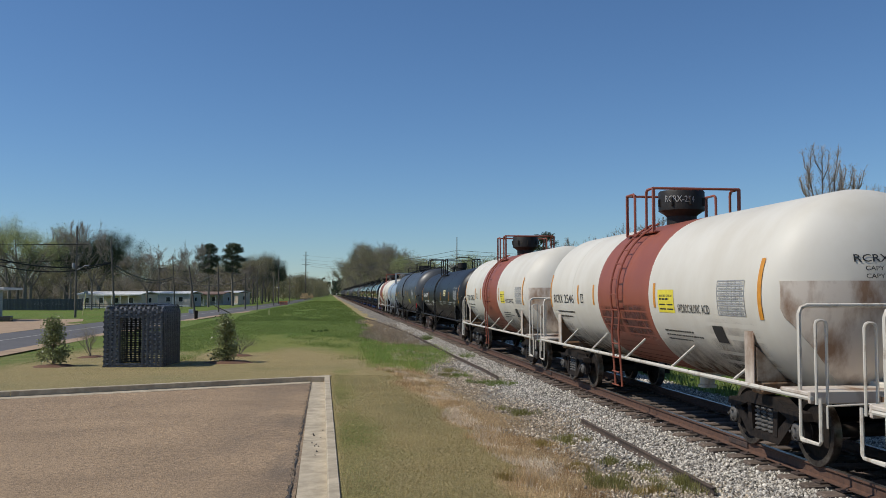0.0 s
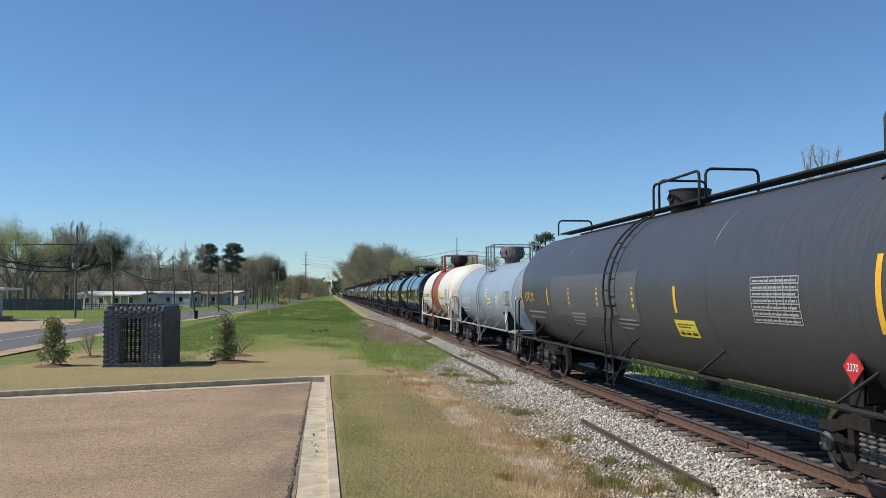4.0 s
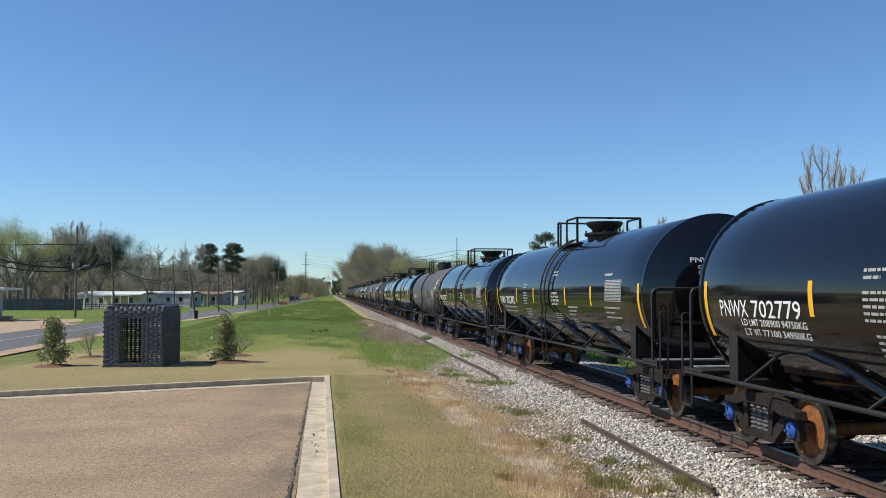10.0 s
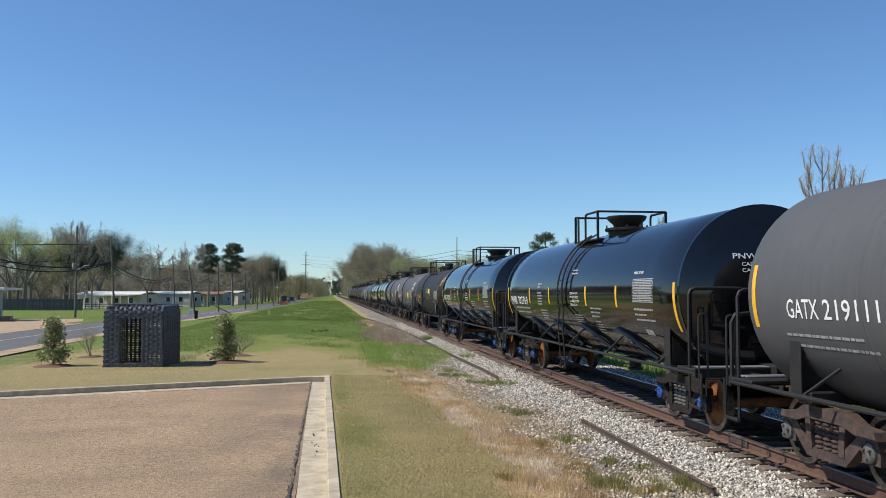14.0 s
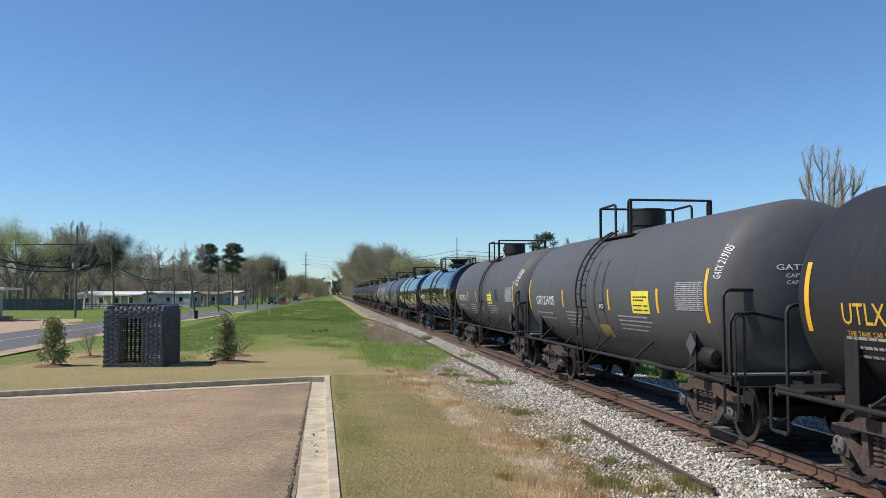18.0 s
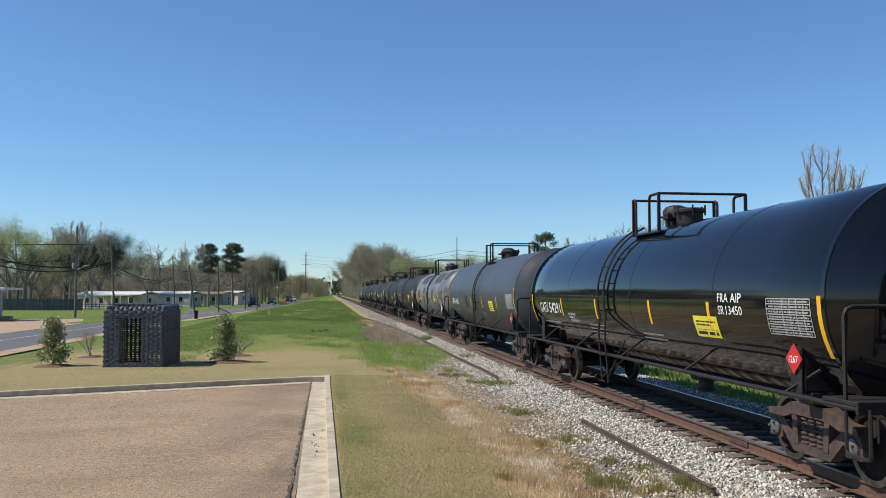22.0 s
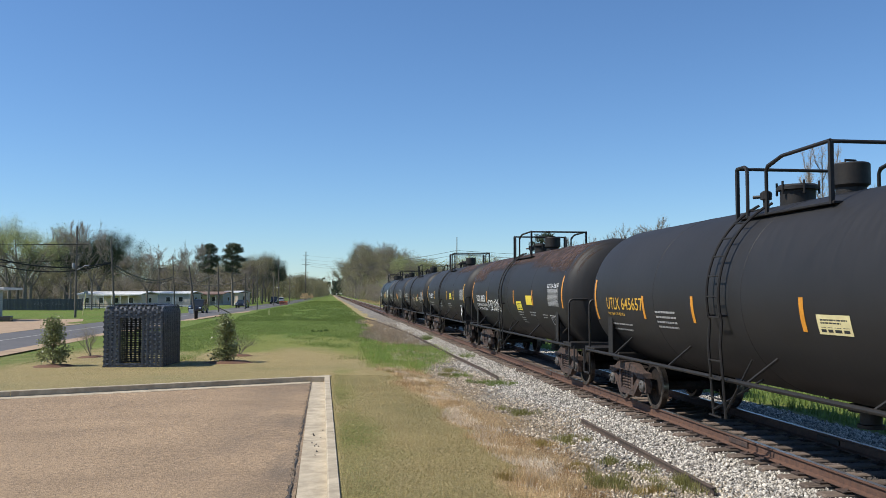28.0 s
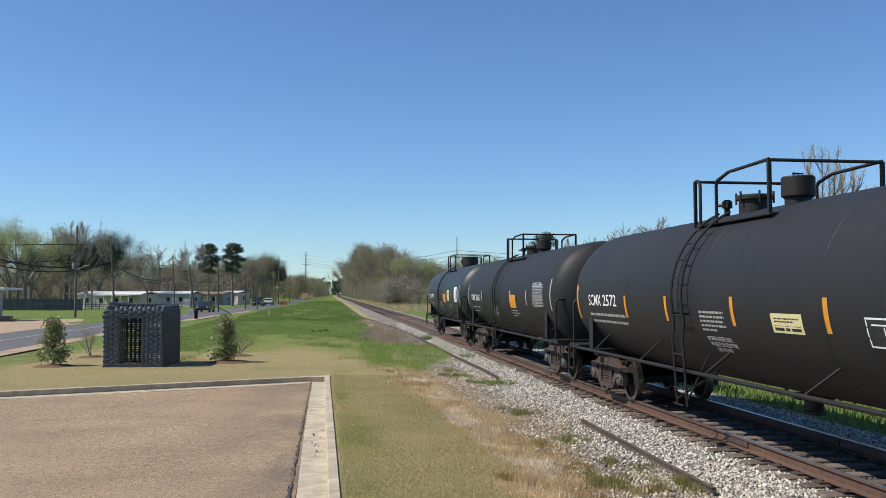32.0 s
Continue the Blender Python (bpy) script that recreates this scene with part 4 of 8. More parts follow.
class Shell:
    """The near side of a tank, on which marks are laid: y along the car, w the height above the tank's axis taken round the shell."""

    def __init__(self, r, zc, side=-1, rim=None, depth=1.0):
        self.r, self.zc, self.side, self.rim, self.depth = r, zc, side, rim, depth

    def at(self, y, w, e=0.005):
        a = w / self.r
        if self.rim is not None and y < self.rim:
            q = (self.r + e) * math.sqrt(max(1 - ((self.rim - y) / self.depth) ** 2, .02))
            return (self.side * q * math.cos(a), y, self.zc + q * math.sin(a))
        return (self.side * (self.r + e) * math.cos(a), y, self.zc + (self.r + e) * math.sin(a))

    def rect(self, g, y0, y1, w0, w1, mi=0, e=0.005, n=0):
        n = n or max(2, int(abs(w1 - w0) / 0.12) + 1)
        vs = []
        for i in range(n + 1):
            w = w0 + (w1 - w0) * i / n
            vs += [self.at(y0, w, e), self.at(y1, w, e)]
        g.add(vs, [(2 * i, 2 * i + 1, 2 * i + 3, 2 * i + 2) for i in range(n)], mi)

    def word(self, g, s, y0, w0, width, height, rot=0, mi=0, e=0.006):
        v, f = glyphs(s)
        c, d = math.cos(rot), math.sin(rot)
        out = []
        for a, b in v:
            a, b = a * width, b * height
            out.append(self.at(y0 - (a * c - b * d), w0 + (a * d + b * c), e))
        g.add(out, f, mi)

    def lines(self, g, y0, w0, widths, h, step, mi=0):
        for k, wd in enumerate(widths):
            x = y0
            while x > y0 - wd:
                ln = min(h * random.uniform(1.5, 4.5), x - (y0 - wd))
                self.rect(g, x, x - ln, w0 - k * step, w0 - k * step + h, mi, 0.005, 1)
                x -= ln + h * 0.6


def head(depth, r, flat, n=9):
    """Profile of a dished tank end, from the rim to the middle."""
    out = []
    if flat > 2:
        R = (r * r + depth * depth) / (2 * depth)
        out = [(r, 0), (r - .006, .022), (r - .02, .03)]
        for i in range(1, n + 1):
            q = (r - .02) * (1 - i / n)
            out.append((q, .03 + math.sqrt(R * R - q * q) - (R - depth)))
        return out
    for i in range(n + 1):
        a = math.pi / 2 * i / n
        p = 2.0 / flat
        out.append((r * max(math.cos(a), 0) ** (p if flat > 2 else 1), depth * math.sin(a)))
    return out


def truck_meshes(style):
    body, capm, wheelm = style
    def make():
        sf = Geo()
        # arch frame with two side windows and the spring pocket left open
        sf.slab([(-1.04, .58), (-1.0, .68), (-.7, .70), (-.42, .82), (.42, .82), (.7, .70), (1.0, .68), (1.04, .58), (.74, .56), (.40, .66), (-.40, .66), (-.74, .56)], -0.09, 0.09, "x")
        sf.slab([(-.86, .58), (-.66, .58), (-.30, .30), (.30, .30), (.66, .58), (.86, .58), (.42, .18), (-.42, .18)], -0.07, 0.07, "x")
        for s in (-1, 1):
            sf.slab([(s * .28, .28), (s * .40, .28), (s * .44, .68), (s * .32, .68)], -0.08, 0.08, "x")
            sf.slab([(s * .72, .30), (s * 1.06, .30), (s * 1.06, .44), (s * 1.0, .60), (s * .78, .60), (s * .72, .44)], -0.05, 0.05, "x")
            sf.box((0, s * 0.62, 0.5), (0.12, 0.07, 0.12), bev=0.02)
        sf = sf.mesh("sideframe", body, 30)
        prof = []
        for k in range(6):
            z = .30 + k * .06
            prof += [(.058, z), (.082, z + .010), (.086, z + .022), (.082, z + .034), (.058, z + .044)]
        sp = Geo().lathe(prof, "z", (0, 0, 0), 12).mesh("spring", "capgrey" if body != "rust" else "rust", 40)
        ws = Geo()
        ws.lathe([(0.085, -0.95), (0.085, 0.95)], "x", (0, 0, 0), 12, 0)
        for s in (-1, 1):
            c = s * 0.755
            prof = [(0.10, c - s * .07), (0.17, c - s * .05), (0.34, c - s * .02), (0.375, c - s * .065), (WHEEL_R - .004, c - s * .065), (WHEEL_R, c + s * .03),
                    (WHEEL_R + .026, c + s * .045), (WHEEL_R + .022, c + s * .065), (0.375, c + s * .065), (0.34, c + s * .02), (0.17, c + s * .03), (0.10, c + s * .05)]
            ws.lathe(prof, "x", (0, 0, 0), 32, 0, [0, 0, 0, 1, 1, 1, 1, 1, 0, 0, 0, 0])
            ws.lathe([(0.115, s * .90), (0.125, s * 1.02), (0.115, s * 1.08), (0.085, s * 1.10), (0.0, s * 1.105)], "x", (0, 0, 0), 14, 2)
            for k in range(3):
                a = k * 2.094
                ws.lathe([(0.02, s * 1.09), (0.02, s * 1.13), (0, s * 1.13)], "x", (0, 0.065 * math.cos(a), 0.065 * math.sin(a)), 6, 2)
        ws = ws.mesh("wheelset", [wheelm, "tread", capm], 35)
        bo = Geo().box((0, 0, 0.62), (2.1, 0.36, 0.26), bev=0.04).box((0, 0, 0.80), (0.5, 0.5, 0.14), bev=0.03)
        bo.tube([(-0.7, -0.55, 0.42), (-0.7, 0.55, 0.42)], 0.03).tube([(0.7, -0.55, 0.42), (0.7, 0.55, 0.42)], 0.03)
        bo.box((0, -0.46, 0.40), (1.7, 0.09, 0.12), bev=0.02).box((0, 0.46, 0.40), (1.7, 0.09, 0.12), bev=0.02)
        bo = bo.mesh("truck", "grime", 30)
        sh = Geo().slab([(-0.05, 0.24), (0.05, 0.24), (0.07, 0.52), (-0.02, 0.52)], -0.06, 0.06, "x").mesh("brake_shoe", "grime", 30)
        return sf, sp, ws, bo, sh
    return once(("truck", style), make)


WHEELS = []     # wheelsets, with the place of each along the train


def add_truck(car, y, style, u):
    sf, sp, ws, bo, sh = truck_meshes(style)
    tk = part("truck", bo, car, "two-axle freight truck", pose(0, y, 0))
    for s in (-1, 1):
        part("sideframe", sf, tk, at=pose(s * 1.0, 0, 0))
        for k in (-.18, 0, .18):
            part("spring", sp, tk, at=pose(s * 1.0, k, 0))
        for k in (-1, 1):
            part("brake_shoe", sh, tk, at=pose(s * 0.76, k * 0.40, 0, 0, 0, 0 if k > 0 else 180))
    for k in (-1, 1):
        w = part("wheelset", ws, tk, "steel wheelset with bright treads", pose(0, k * 0.889, WHEEL_R))
        WHEELS.append((w, k * 0.889, u + k * 0.889))


def hoop(p, q, h, r=0.022, c=0.10):
    """A bent grab bar: up from p, over, and down to q."""
    p, q = Vector(p), Vector(q)
    d = (q - p)
    d.z = 0
    t = d.normalized()
    zt = p.z + h
    A, B = Vector((p.x, p.y, zt)), Vector((q.x, q.y, zt))
    pts = [p, A - Vector((0, 0, c)), A + t * c * .3 - Vector((0, 0, c * .3)), A + t * c, B - t * c, B - t * c * .3 - Vector((0, 0, c * .3)), B - Vector((0, 0, c)), q]
    return pts


def tank_car(name, label, L, R, front, back, sp):
    """One tank car. L, R: rear and front end strips, front, back: coupling points, all along the train."""
    mid = (front + back) / 2
    yl, yr, half = L - mid, R - mid, (back - front) / 2
    ye0, ye1 = -half + 0.42, half - 0.42            # strikers
    car = thing(name, label, "tank car", pose(RAIL_X, mid, 0), group="tank cars of the train")
    r, zc = sp["r"], sp["zc"]
    T = yl - yr
    top = zc + r
    paint, dark, railm = sp["paint"], sp["frame"], sp["rail"]
    hd, flat, ov = sp["head"], sp["flat"], sp.get("over", 0.12)
    key = (round(T, 2), round(yl, 2), sp["kind"])

    # shell
    def shell():
        g = Geo()
        prof = [(rr, yl + ov + h) for rr, h in head(hd, r, flat)][::-1]
        prof[0] = (0.0, prof[0][1])
        n = 10
        prof += [(r, yl + ov - (T + 2 * ov) * i / n) for i in range(1, n)]
        prof += [(rr, yr - ov - h) for rr, h in head(hd, r, flat)]
        prof[-1] = (0.0, prof[-1][1])
        g.lathe(prof, "y", (0, 0, zc), 56)
        return g.mesh("tank", paint, 28 if flat > 2 else 50)
    tank = part("tank", shell(), car)
    for fy in sp["seams"]:
        y = yl - T * fy
        part("shell_seam", once(("seam", r, zc, paint), lambda: Geo().lathe([(r + 0.001, -0.035), (r + 0.004, -0.03), (r + 0.004, 0.03), (r + 0.001, 0.035)], "y", (0, 0, zc), 56).mesh("shell_seam", paint, 30)), car, at=pose(0, y, 0))
    if flat > 2:
        for y in (yl + ov - 0.02, yr - ov + 0.02):
            part("rim_band", once(("rim", r, zc, paint), lambda: Geo().lathe([(r + 0.001, -0.04), (r + 0.012, -0.035), (r + 0.012, 0.035), (r + 0.001, 0.04)], "y", (0, 0, zc), 56).mesh("rim_band", paint, 30)), car, at=pose(0, y, 0))
    if "band" in sp:
        b0, b1 = yl - T * sp["band"][0], yl - T * sp["band"][1]
        part("painted_band", Geo().lathe([(r + 0.0005, b0), (r + 0.004, b0 - .004), (r + 0.004, b1 + .004), (r + 0.0005, b1)], "y", (0, 0, zc), 56).mesh("painted_band", "red", 30), car, "red-brown painted band")

    # marks on the near side
    S = Shell(r, zc, -1, yr - ov, hd)
    lift = sp.get("lift", 0.0)
    for k, fr in enumerate([0.0] + sp["strips"] + [1.0]):
        g = Geo()
        end = fr in (0.0, 1.0)
        w1, w0 = sp.get("tall", (0.40, -0.44)) if end else (0.10, -0.33)
        y = yl - T * fr
        S.rect(g, y + 0.05, y - 0.05, w0 + lift, w1 + lift)
        part("reflective_strip", g.mesh("reflective_strip", sp["strip"], 60), car)
    mk = sp["mark"]
    g = Geo()
    ma, ml = yl - sp.get("mark_at", 0.5), sp.get("mark_len", 2.25)
    wds = mk.split(" ")
    tot = sum(len(w) for w in wds) + (len(wds) - 1) * .6
    for w in wds:
        g = Geo()
        wl = ml * len(w) / tot
        S.word(g, w, ma, sp.get("mark_w", -0.24) + lift, wl, sp.get("mark_h", 0.25))
        part("stencilled_word", g.mesh("stencilled_word", sp["ink"], 0), car)
        ma -= wl + ml * .6 / tot
    g = Geo()
    for (fy, w, widths, h, step) in sp["lines"]:
        S.lines(g, yl - fy, w + lift, widths, h * .72, step)
    tagged(part("small_stencil", g.mesh("small_stencil", sp.get("ink2", sp["ink"]), 0), car), kind="stuff")
    for (txt, fy, w, wd, h, rot, m) in sp.get("words", []):
        g = Geo()
        fy = fy if fy >= 0 else T - (fy if fy > -50 else fy + 100)
        ws_ = txt.split()
        tot = sum(len(q) for q in ws_) + (len(ws_) - 1) * .6
        y_, w_ = yl - fy, w + lift
        for q in ws_:
            g, wl = Geo(), wd * len(q) / tot
            S.word(g, q, y_, w_, wl, h, rot)
            part("stencil", g.mesh("stencil", m, 0), car)
            st = wl + wd * .6 / tot
            y_, w_ = y_ - st * math.cos(rot), w_ + st * math.sin(rot)
    for (fy, w, wd, h, m, back_) in sp.get("panels", []):
        g = Geo()
        y0 = yl - (fy if fy >= 0 else T + fy)
        if back_:
            S.rect(g, y0, y0 - wd, w + lift, w + h + lift, 0, 0.004)
        rows = 7
        for k in range(rows + 1):
            ww = w + lift + h * k / rows
            S.rect(g, y0, y0 - wd, ww - .008, ww + .008, 1, 0.006, 1)
            if k < rows:
                S.lines(g, y0 - .05, ww + .02, [wd - .1], h / rows * 0.34, 1, 1)
        for k in (0, .38, .55, .7, .85, 1):
            S.rect(g, y0 - wd * k + .008, y0 - wd * k - .008, w + lift, w + h + lift, 1, 0.006)
        part("data_panel", g.mesh("data_panel", [back_ or "patch", "table" if m == "letter" else m], 0), car, "stencilled data table")
    for (fy, w, wd, h, m) in sp.get("stickers", []):
        g = Geo()
        y0 = yl - fy
        S.rect(g, y0, y0 - wd, w + lift, w + h + lift, 0, 0.005)
        if m in ("sticker", "cream"):
            S.lines(g, y0 - wd * .1, w + lift + h * .70, [wd * .8, wd * .6], h * .08, h * .15, 1)
            S.lines(g, y0 - wd * .08, w + lift + h * .12, [wd * .84], h * .26, 1, 1)
        part("sticker", g.mesh("sticker", [m, "ink"], 0), car)
    for fy in sp.get("curves", []):
        g = Geo()
        n = 12
        for k in range(n):
            wa, wb = -1.0 + 1.75 * k / n, -1.0 + 1.75 * (k + 1) / n
            ba, bb = .07 * math.sin(2.2 * k / n), .07 * math.sin(2.2 * (k + 1) / n)
            t_ = .05 + .02 * math.sin(k * 1.7)
            g.add([S.at(yl - fy - ba + t_, wa, .003), S.at(yl - fy - ba - t_, wa, .003), S.at(yl - fy - bb - t_, wb, .003), S.at(yl - fy - bb + t_, wb, .003)], [(0, 1, 2, 3)])
        part("paint_line", g.mesh("paint_line", "patch", 60), car, "dark overpainted weld line")
    for (fy, wd, w0, w1) in sp.get("stains", []):
        g = Geo()
        n, k_ = 12, 6
        vs, fd = [], []
        for j in range(k_ + 1):
            for k in range(n + 1):
                vs.append(S.at(yl - fy - wd * (k / n - .5) * 2, w0 + (w1 - w0) * j / k_, .003))
                fd.append(math.sin(math.pi * k / n) ** .6 * (1 - j / k_) * 1.3)
        g.add(vs, [(j * (n + 1) + k, j * (n + 1) + k + 1, (j + 1) * (n + 1) + k + 1, (j + 1) * (n + 1) + k) for j in range(k_) for k in range(n)])
        me = g.mesh("grime_stain", "fadestain", 60)
        me.attributes.new("fade", "FLOAT", "POINT").data.foreach_set("value", np.array(fd, np.float32))
        part("grime_stain", me, car, "brown grime streak")
    for (fy, w, wd, hh, m) in sp.get("soft", []):           # soft-edged patches of paint or rust
        g, n, k_ = Geo(), 16, 10
        vs, fd = [], []
        for j in range(k_ + 1):
            for k in range(n + 1):
                vs.append(S.at(yl - fy - wd * k / n, w + lift + hh * j / k_, .0035))
                fd.append(min(1.6 * math.sin(math.pi * k / n) ** .6 * math.sin(math.pi * j / k_) ** .6, 1.25))
        g.add(vs, [(j * (n + 1) + k, j * (n + 1) + k + 1, (j + 1) * (n + 1) + k + 1, (j + 1) * (n + 1) + k) for j in range(k_) for k in range(n)])
        me = g.mesh("paint_patch", m, 60)
        me.attributes.new("fade", "FLOAT", "POINT").data.foreach_set("value", np.array(fd, np.float32))
        part("paint_patch", me, car, "rust bloom" if m == "faderust" else "worn paint patch")
    for (fy, w, wd, hh, fill) in sp.get("boxes", []):       # outlined stencil boxes
        g, y0, w0 = Geo(), yl - fy, w + lift
        if fill:
            S.rect(g, y0, y0 - wd, w0, w0 + hh, 1, .004)
        for a, b, c, d in ((0, wd, 0, .022), (0, wd, hh - .022, hh), (0, .022, 0, hh), (wd - .022, wd, 0, hh), (wd * .3, wd * .32, hh * .1, hh * .7), (wd * .62, wd * .64, hh * .3, hh * .9), (wd * .1, wd * .55, hh * .74, hh * .79), (wd * .68, wd * .92, hh * .5, hh * .55)):
            S.rect(g, y0 - a, y0 - b, w0 + c, w0 + d, 0, .006, 2)
        part("stencil_box", g.mesh("stencil_box", ["letter" if sp["ink"] != "ink" else "ink", fill or "patch"], 0), car, "outlined stencil box")
    for (fy, w, wd, hh) in sp.get("tags", []):
        g, rs = Geo(), random.Random(int(fy * 7))
        for k in range(9):
            cy, a0 = fy + wd * (k + .5) / 9, rs.uniform(0, 6)
            rx, rz = wd / 9 * rs.uniform(.5, .9), hh * rs.uniform(.3, .5)
            pts = []
            for j in range(11):
                an = a0 + j * rs.uniform(.42, .6)
                pts.append((cy + rx * math.cos(an) + .02 * j * wd / 9, w + lift + rz * math.sin(an)))
            for j in range(10):
                (y0, w0), (y1, w1) = pts[j], pts[j + 1]
                dy, dw = y1 - y0, w1 - w0
                ln = math.hypot(dy, dw) + 1e-6
                ny, nw = -dw / ln * .018, dy / ln * .018
                g.add([S.at(yl - y0 + ny, w0 - nw, .006), S.at(yl - y0 - ny, w0 + nw, .006), S.at(yl - y1 - ny, w1 + nw, .006), S.at(yl - y1 + ny, w1 - nw, .006)], [(0, 1, 2, 3)])
        part("graffiti_tag", g.mesh("graffiti_tag", "letter", 0), car, "white spray-painted scribble")
    # end marks on the dished end
    if sp.get("endmark"):
        for k, (txt, wd, hh, zz) in enumerate(sp["endmark"]):
            v, f = glyphs(txt)
            g = Geo()
            pts = []
            for a, b in v:
                px, pz = (-.52 if sp.get("shield") else -.66) + (.13 if k else 0) + a * wd, zz + b * hh
                q = min(math.hypot(px, pz - zc) / r, 0.995)
                if flat > 2:
                    R = (r * r + hd * hd) / (2 * hd)
                    dp = .03 + math.sqrt(R * R - (q * r) ** 2) - (R - hd)
                else:
                    dp = hd * math.sin(math.acos(q))
                pts.append((px, yr - ov - dp - 0.008, pz))
            g.add(pts, f)
            part("end_mark", g.mesh("end_mark", sp["ink"], 0), car)

    # ladders
    lad = yl - T * sp["ladder"]
    for side in (-1, 1):
        S2 = Shell(r, zc, side)
        rails = Geo()
        arc = [S2.at(0, w, 0.11) for w in np.linspace(r * 1.12, -0.25 * r, 14)]
        low = [(side * (r + .09), 0, zc - 0.5 * r), (side * (r + .05), 0, 0.9), (side * (r + 0.02), 0, 0.42)]
        for k in (-0.2, 0.2):
            rails.tube([(x, y + k, z) for x, y, z in arc + low], 0.022, 6)
        for z in (zc - 0.2 * r,):
            for k in (-0.2, 0.2):
                rails.tube([(side * (r - .02), k, z), (side * (r + .11), k, z)], 0.016, 5)
        if sp.get("brace", True):
            rails.tube([(side * (r + .03), 0.2, 0.5), (side * (r * .86), -0.9, 1.05)], 0.018, 5).tube([(side * (r + .03), -0.2, 0.5), (side * (r * .86), -0.6, 1.3)], 0.018, 5)
        lo = part("ladder", once(("lad", r, zc, side, railm, sp.get("brace", True)), lambda: rails.mesh("ladder", railm, 40)), car, "steel side ladder", pose(0, lad, 0))
        if side < 0:
            run = once(("rung", railm), lambda: Geo().tube([(0, -0.2, 0), (0, 0.2, 0)], 0.014, 5).mesh("rung", railm, 40))
            pts = [S2.at(0, w, 0.11) for w in np.linspace(r * 1.0, -0.2 * r, 7)] + [(side * (r + .085), 0, z) for z in (1.25, 0.98, 0.7, 0.44)]
            for p in pts:
                part("rung", run, lo, at=pose(*p))

    # crossover platform, railing and fittings on top
    pc = yl - T * sp["dome"]                       # middle of the platform
    pl, pw, hz = sp["plat"]                        # length, half width, height of the railing above the shell
    zt = top - (r - math.sqrt(r * r - pw * pw)) + 0.06
    mid_ = yl - T / 2
    if sp["kind"] != "walkway":
        ca, cr, ch, cf = (mid_ - v for v in sp["cage"])     # rear frame, its side return, start of the side hoop, front frame
        for s in (-1, 1):
            g = Geo().box((s * (pw - .2), (ca + cf) / 2, zt + .02), (0.42, ca - cf + .1, 0.035), bev=0.006)
            part("top_platform", g.mesh("top_platform", railm, 30), car, "steel grating walkway")
            for y in (ca, (ca + cf) / 2, cf):
                part("platform_bracket", once(("pb", r, zc, s, pw, railm), lambda: Geo().box((s * (pw - .10), 0, zt - .10), (0.06, 0.05, 0.24)).mesh("platform_bracket", railm, 30)), car, at=pose(0, y, 0))
        zr = top + hz
        e = .09
        for s in (-1, 1):
            x = s * pw
            part("handrail_post", Geo().box((x, ca, (zt + zr) / 2), (.05, .05, zr - zt)).mesh("handrail_post", railm, 30), car)
            part("handrail_post", Geo().box((x, cf, (zt + zr) / 2), (.052, .052, zr - zt)).mesh("handrail_post", railm, 30), car)
            if ca - cr > .12:
                part("handrail", Geo().tube([(x, ca, zr), (x, cr + e, zr), (x, cr + e * .3, zr - e * .3), (x, cr, zr - e), (x, cr, zt)], .027, 7).mesh("handrail", railm, 40), car)
            if sp.get("slope"):
                pth = [(x, ch, zt), (x, ch, zr - .16), (x, ch - .05, zr - .09), (x, ch - .45, zr), (x, cf, zr + .01)]
            else:
                pth = [(x, ch, zt), (x, ch, zr - e), (x, ch - e * .3, zr - e * .3), (x, ch - min(e, (ch - cf) * .6), zr), (x, cf, zr)]
            part("handrail", Geo().tube(pth, .027, 7).mesh("handrail", railm, 40), car)
        rise = .10 if sp.get("arch") else 0
        part("cross_rail", Geo().tube([(-pw, ca, zr), (-pw * .4, ca, zr), (pw * .4, ca, zr), (pw, ca, zr)], .026, 7).mesh("cross_rail", railm, 40), car)
        part("cross_rail", Geo().tube([(-pw, cf, zr), (-pw * .55, cf, zr), (-pw * .3, cf, zr + rise), (pw * .3, cf, zr + rise), (pw * .55, cf, zr), (pw, cf, zr)], .026, 7).mesh("cross_rail", railm, 40), car)
    bonnet, bm_ = sp["bonnet"], sp["bonnetm"]
    yb = mid_ - sp.get("bon_at", 0.1)
    g = Geo()
    if bonnet == "drum":
        g.lathe([(0.30, -.2), (0.30, 0.14), (0.34, 0.18), (0.46, 0.26), (0.46, 0.63), (0.44, 0.66), (0, 0.67)], "z", (0, yb, top), 28)
        for k in range(8):
            a = k * .785
            g.box((0.47 * math.cos(a), yb + .47 * math.sin(a), top + .42), (.05, .05, .16), bev=.01)
    elif bonnet == "dish":
        g.lathe([(0.44, -.2), (0.44, 0.10), (0.30, 0.12), (0.34, 0.20), (0.46, 0.30), (0.48, 0.37), (0.46, 0.39), (0, 0.40)], "z", (0, yb, top), 28)
        g.lathe([(0.50, 0.02), (0.52, 0.04), (0.52, 0.09), (0.44, 0.11)], "z", (0, yb, top), 28)
        for k in range(10):
            a = k * .628
            g.tube([(0.5 * math.cos(a), yb + .5 * math.sin(a), top + .03), (0.5 * math.cos(a), yb + .5 * math.sin(a), top + .16)], .018, 6)
    elif bonnet == "can":
        g.lathe([(0.20, -.2), (0.20, 0.08), (0.22, 0.10), (0.25, 0.12), (0.25, 0.40), (0.235, 0.42), (0, 0.425)], "z", (0, yb, top), 22)
        g.tube([(-.08, yb, top + .42), (-.08, yb, top + .47), (.08, yb, top + .47), (.08, yb, top + .42)], .012, 5)
    elif bonnet == "small":
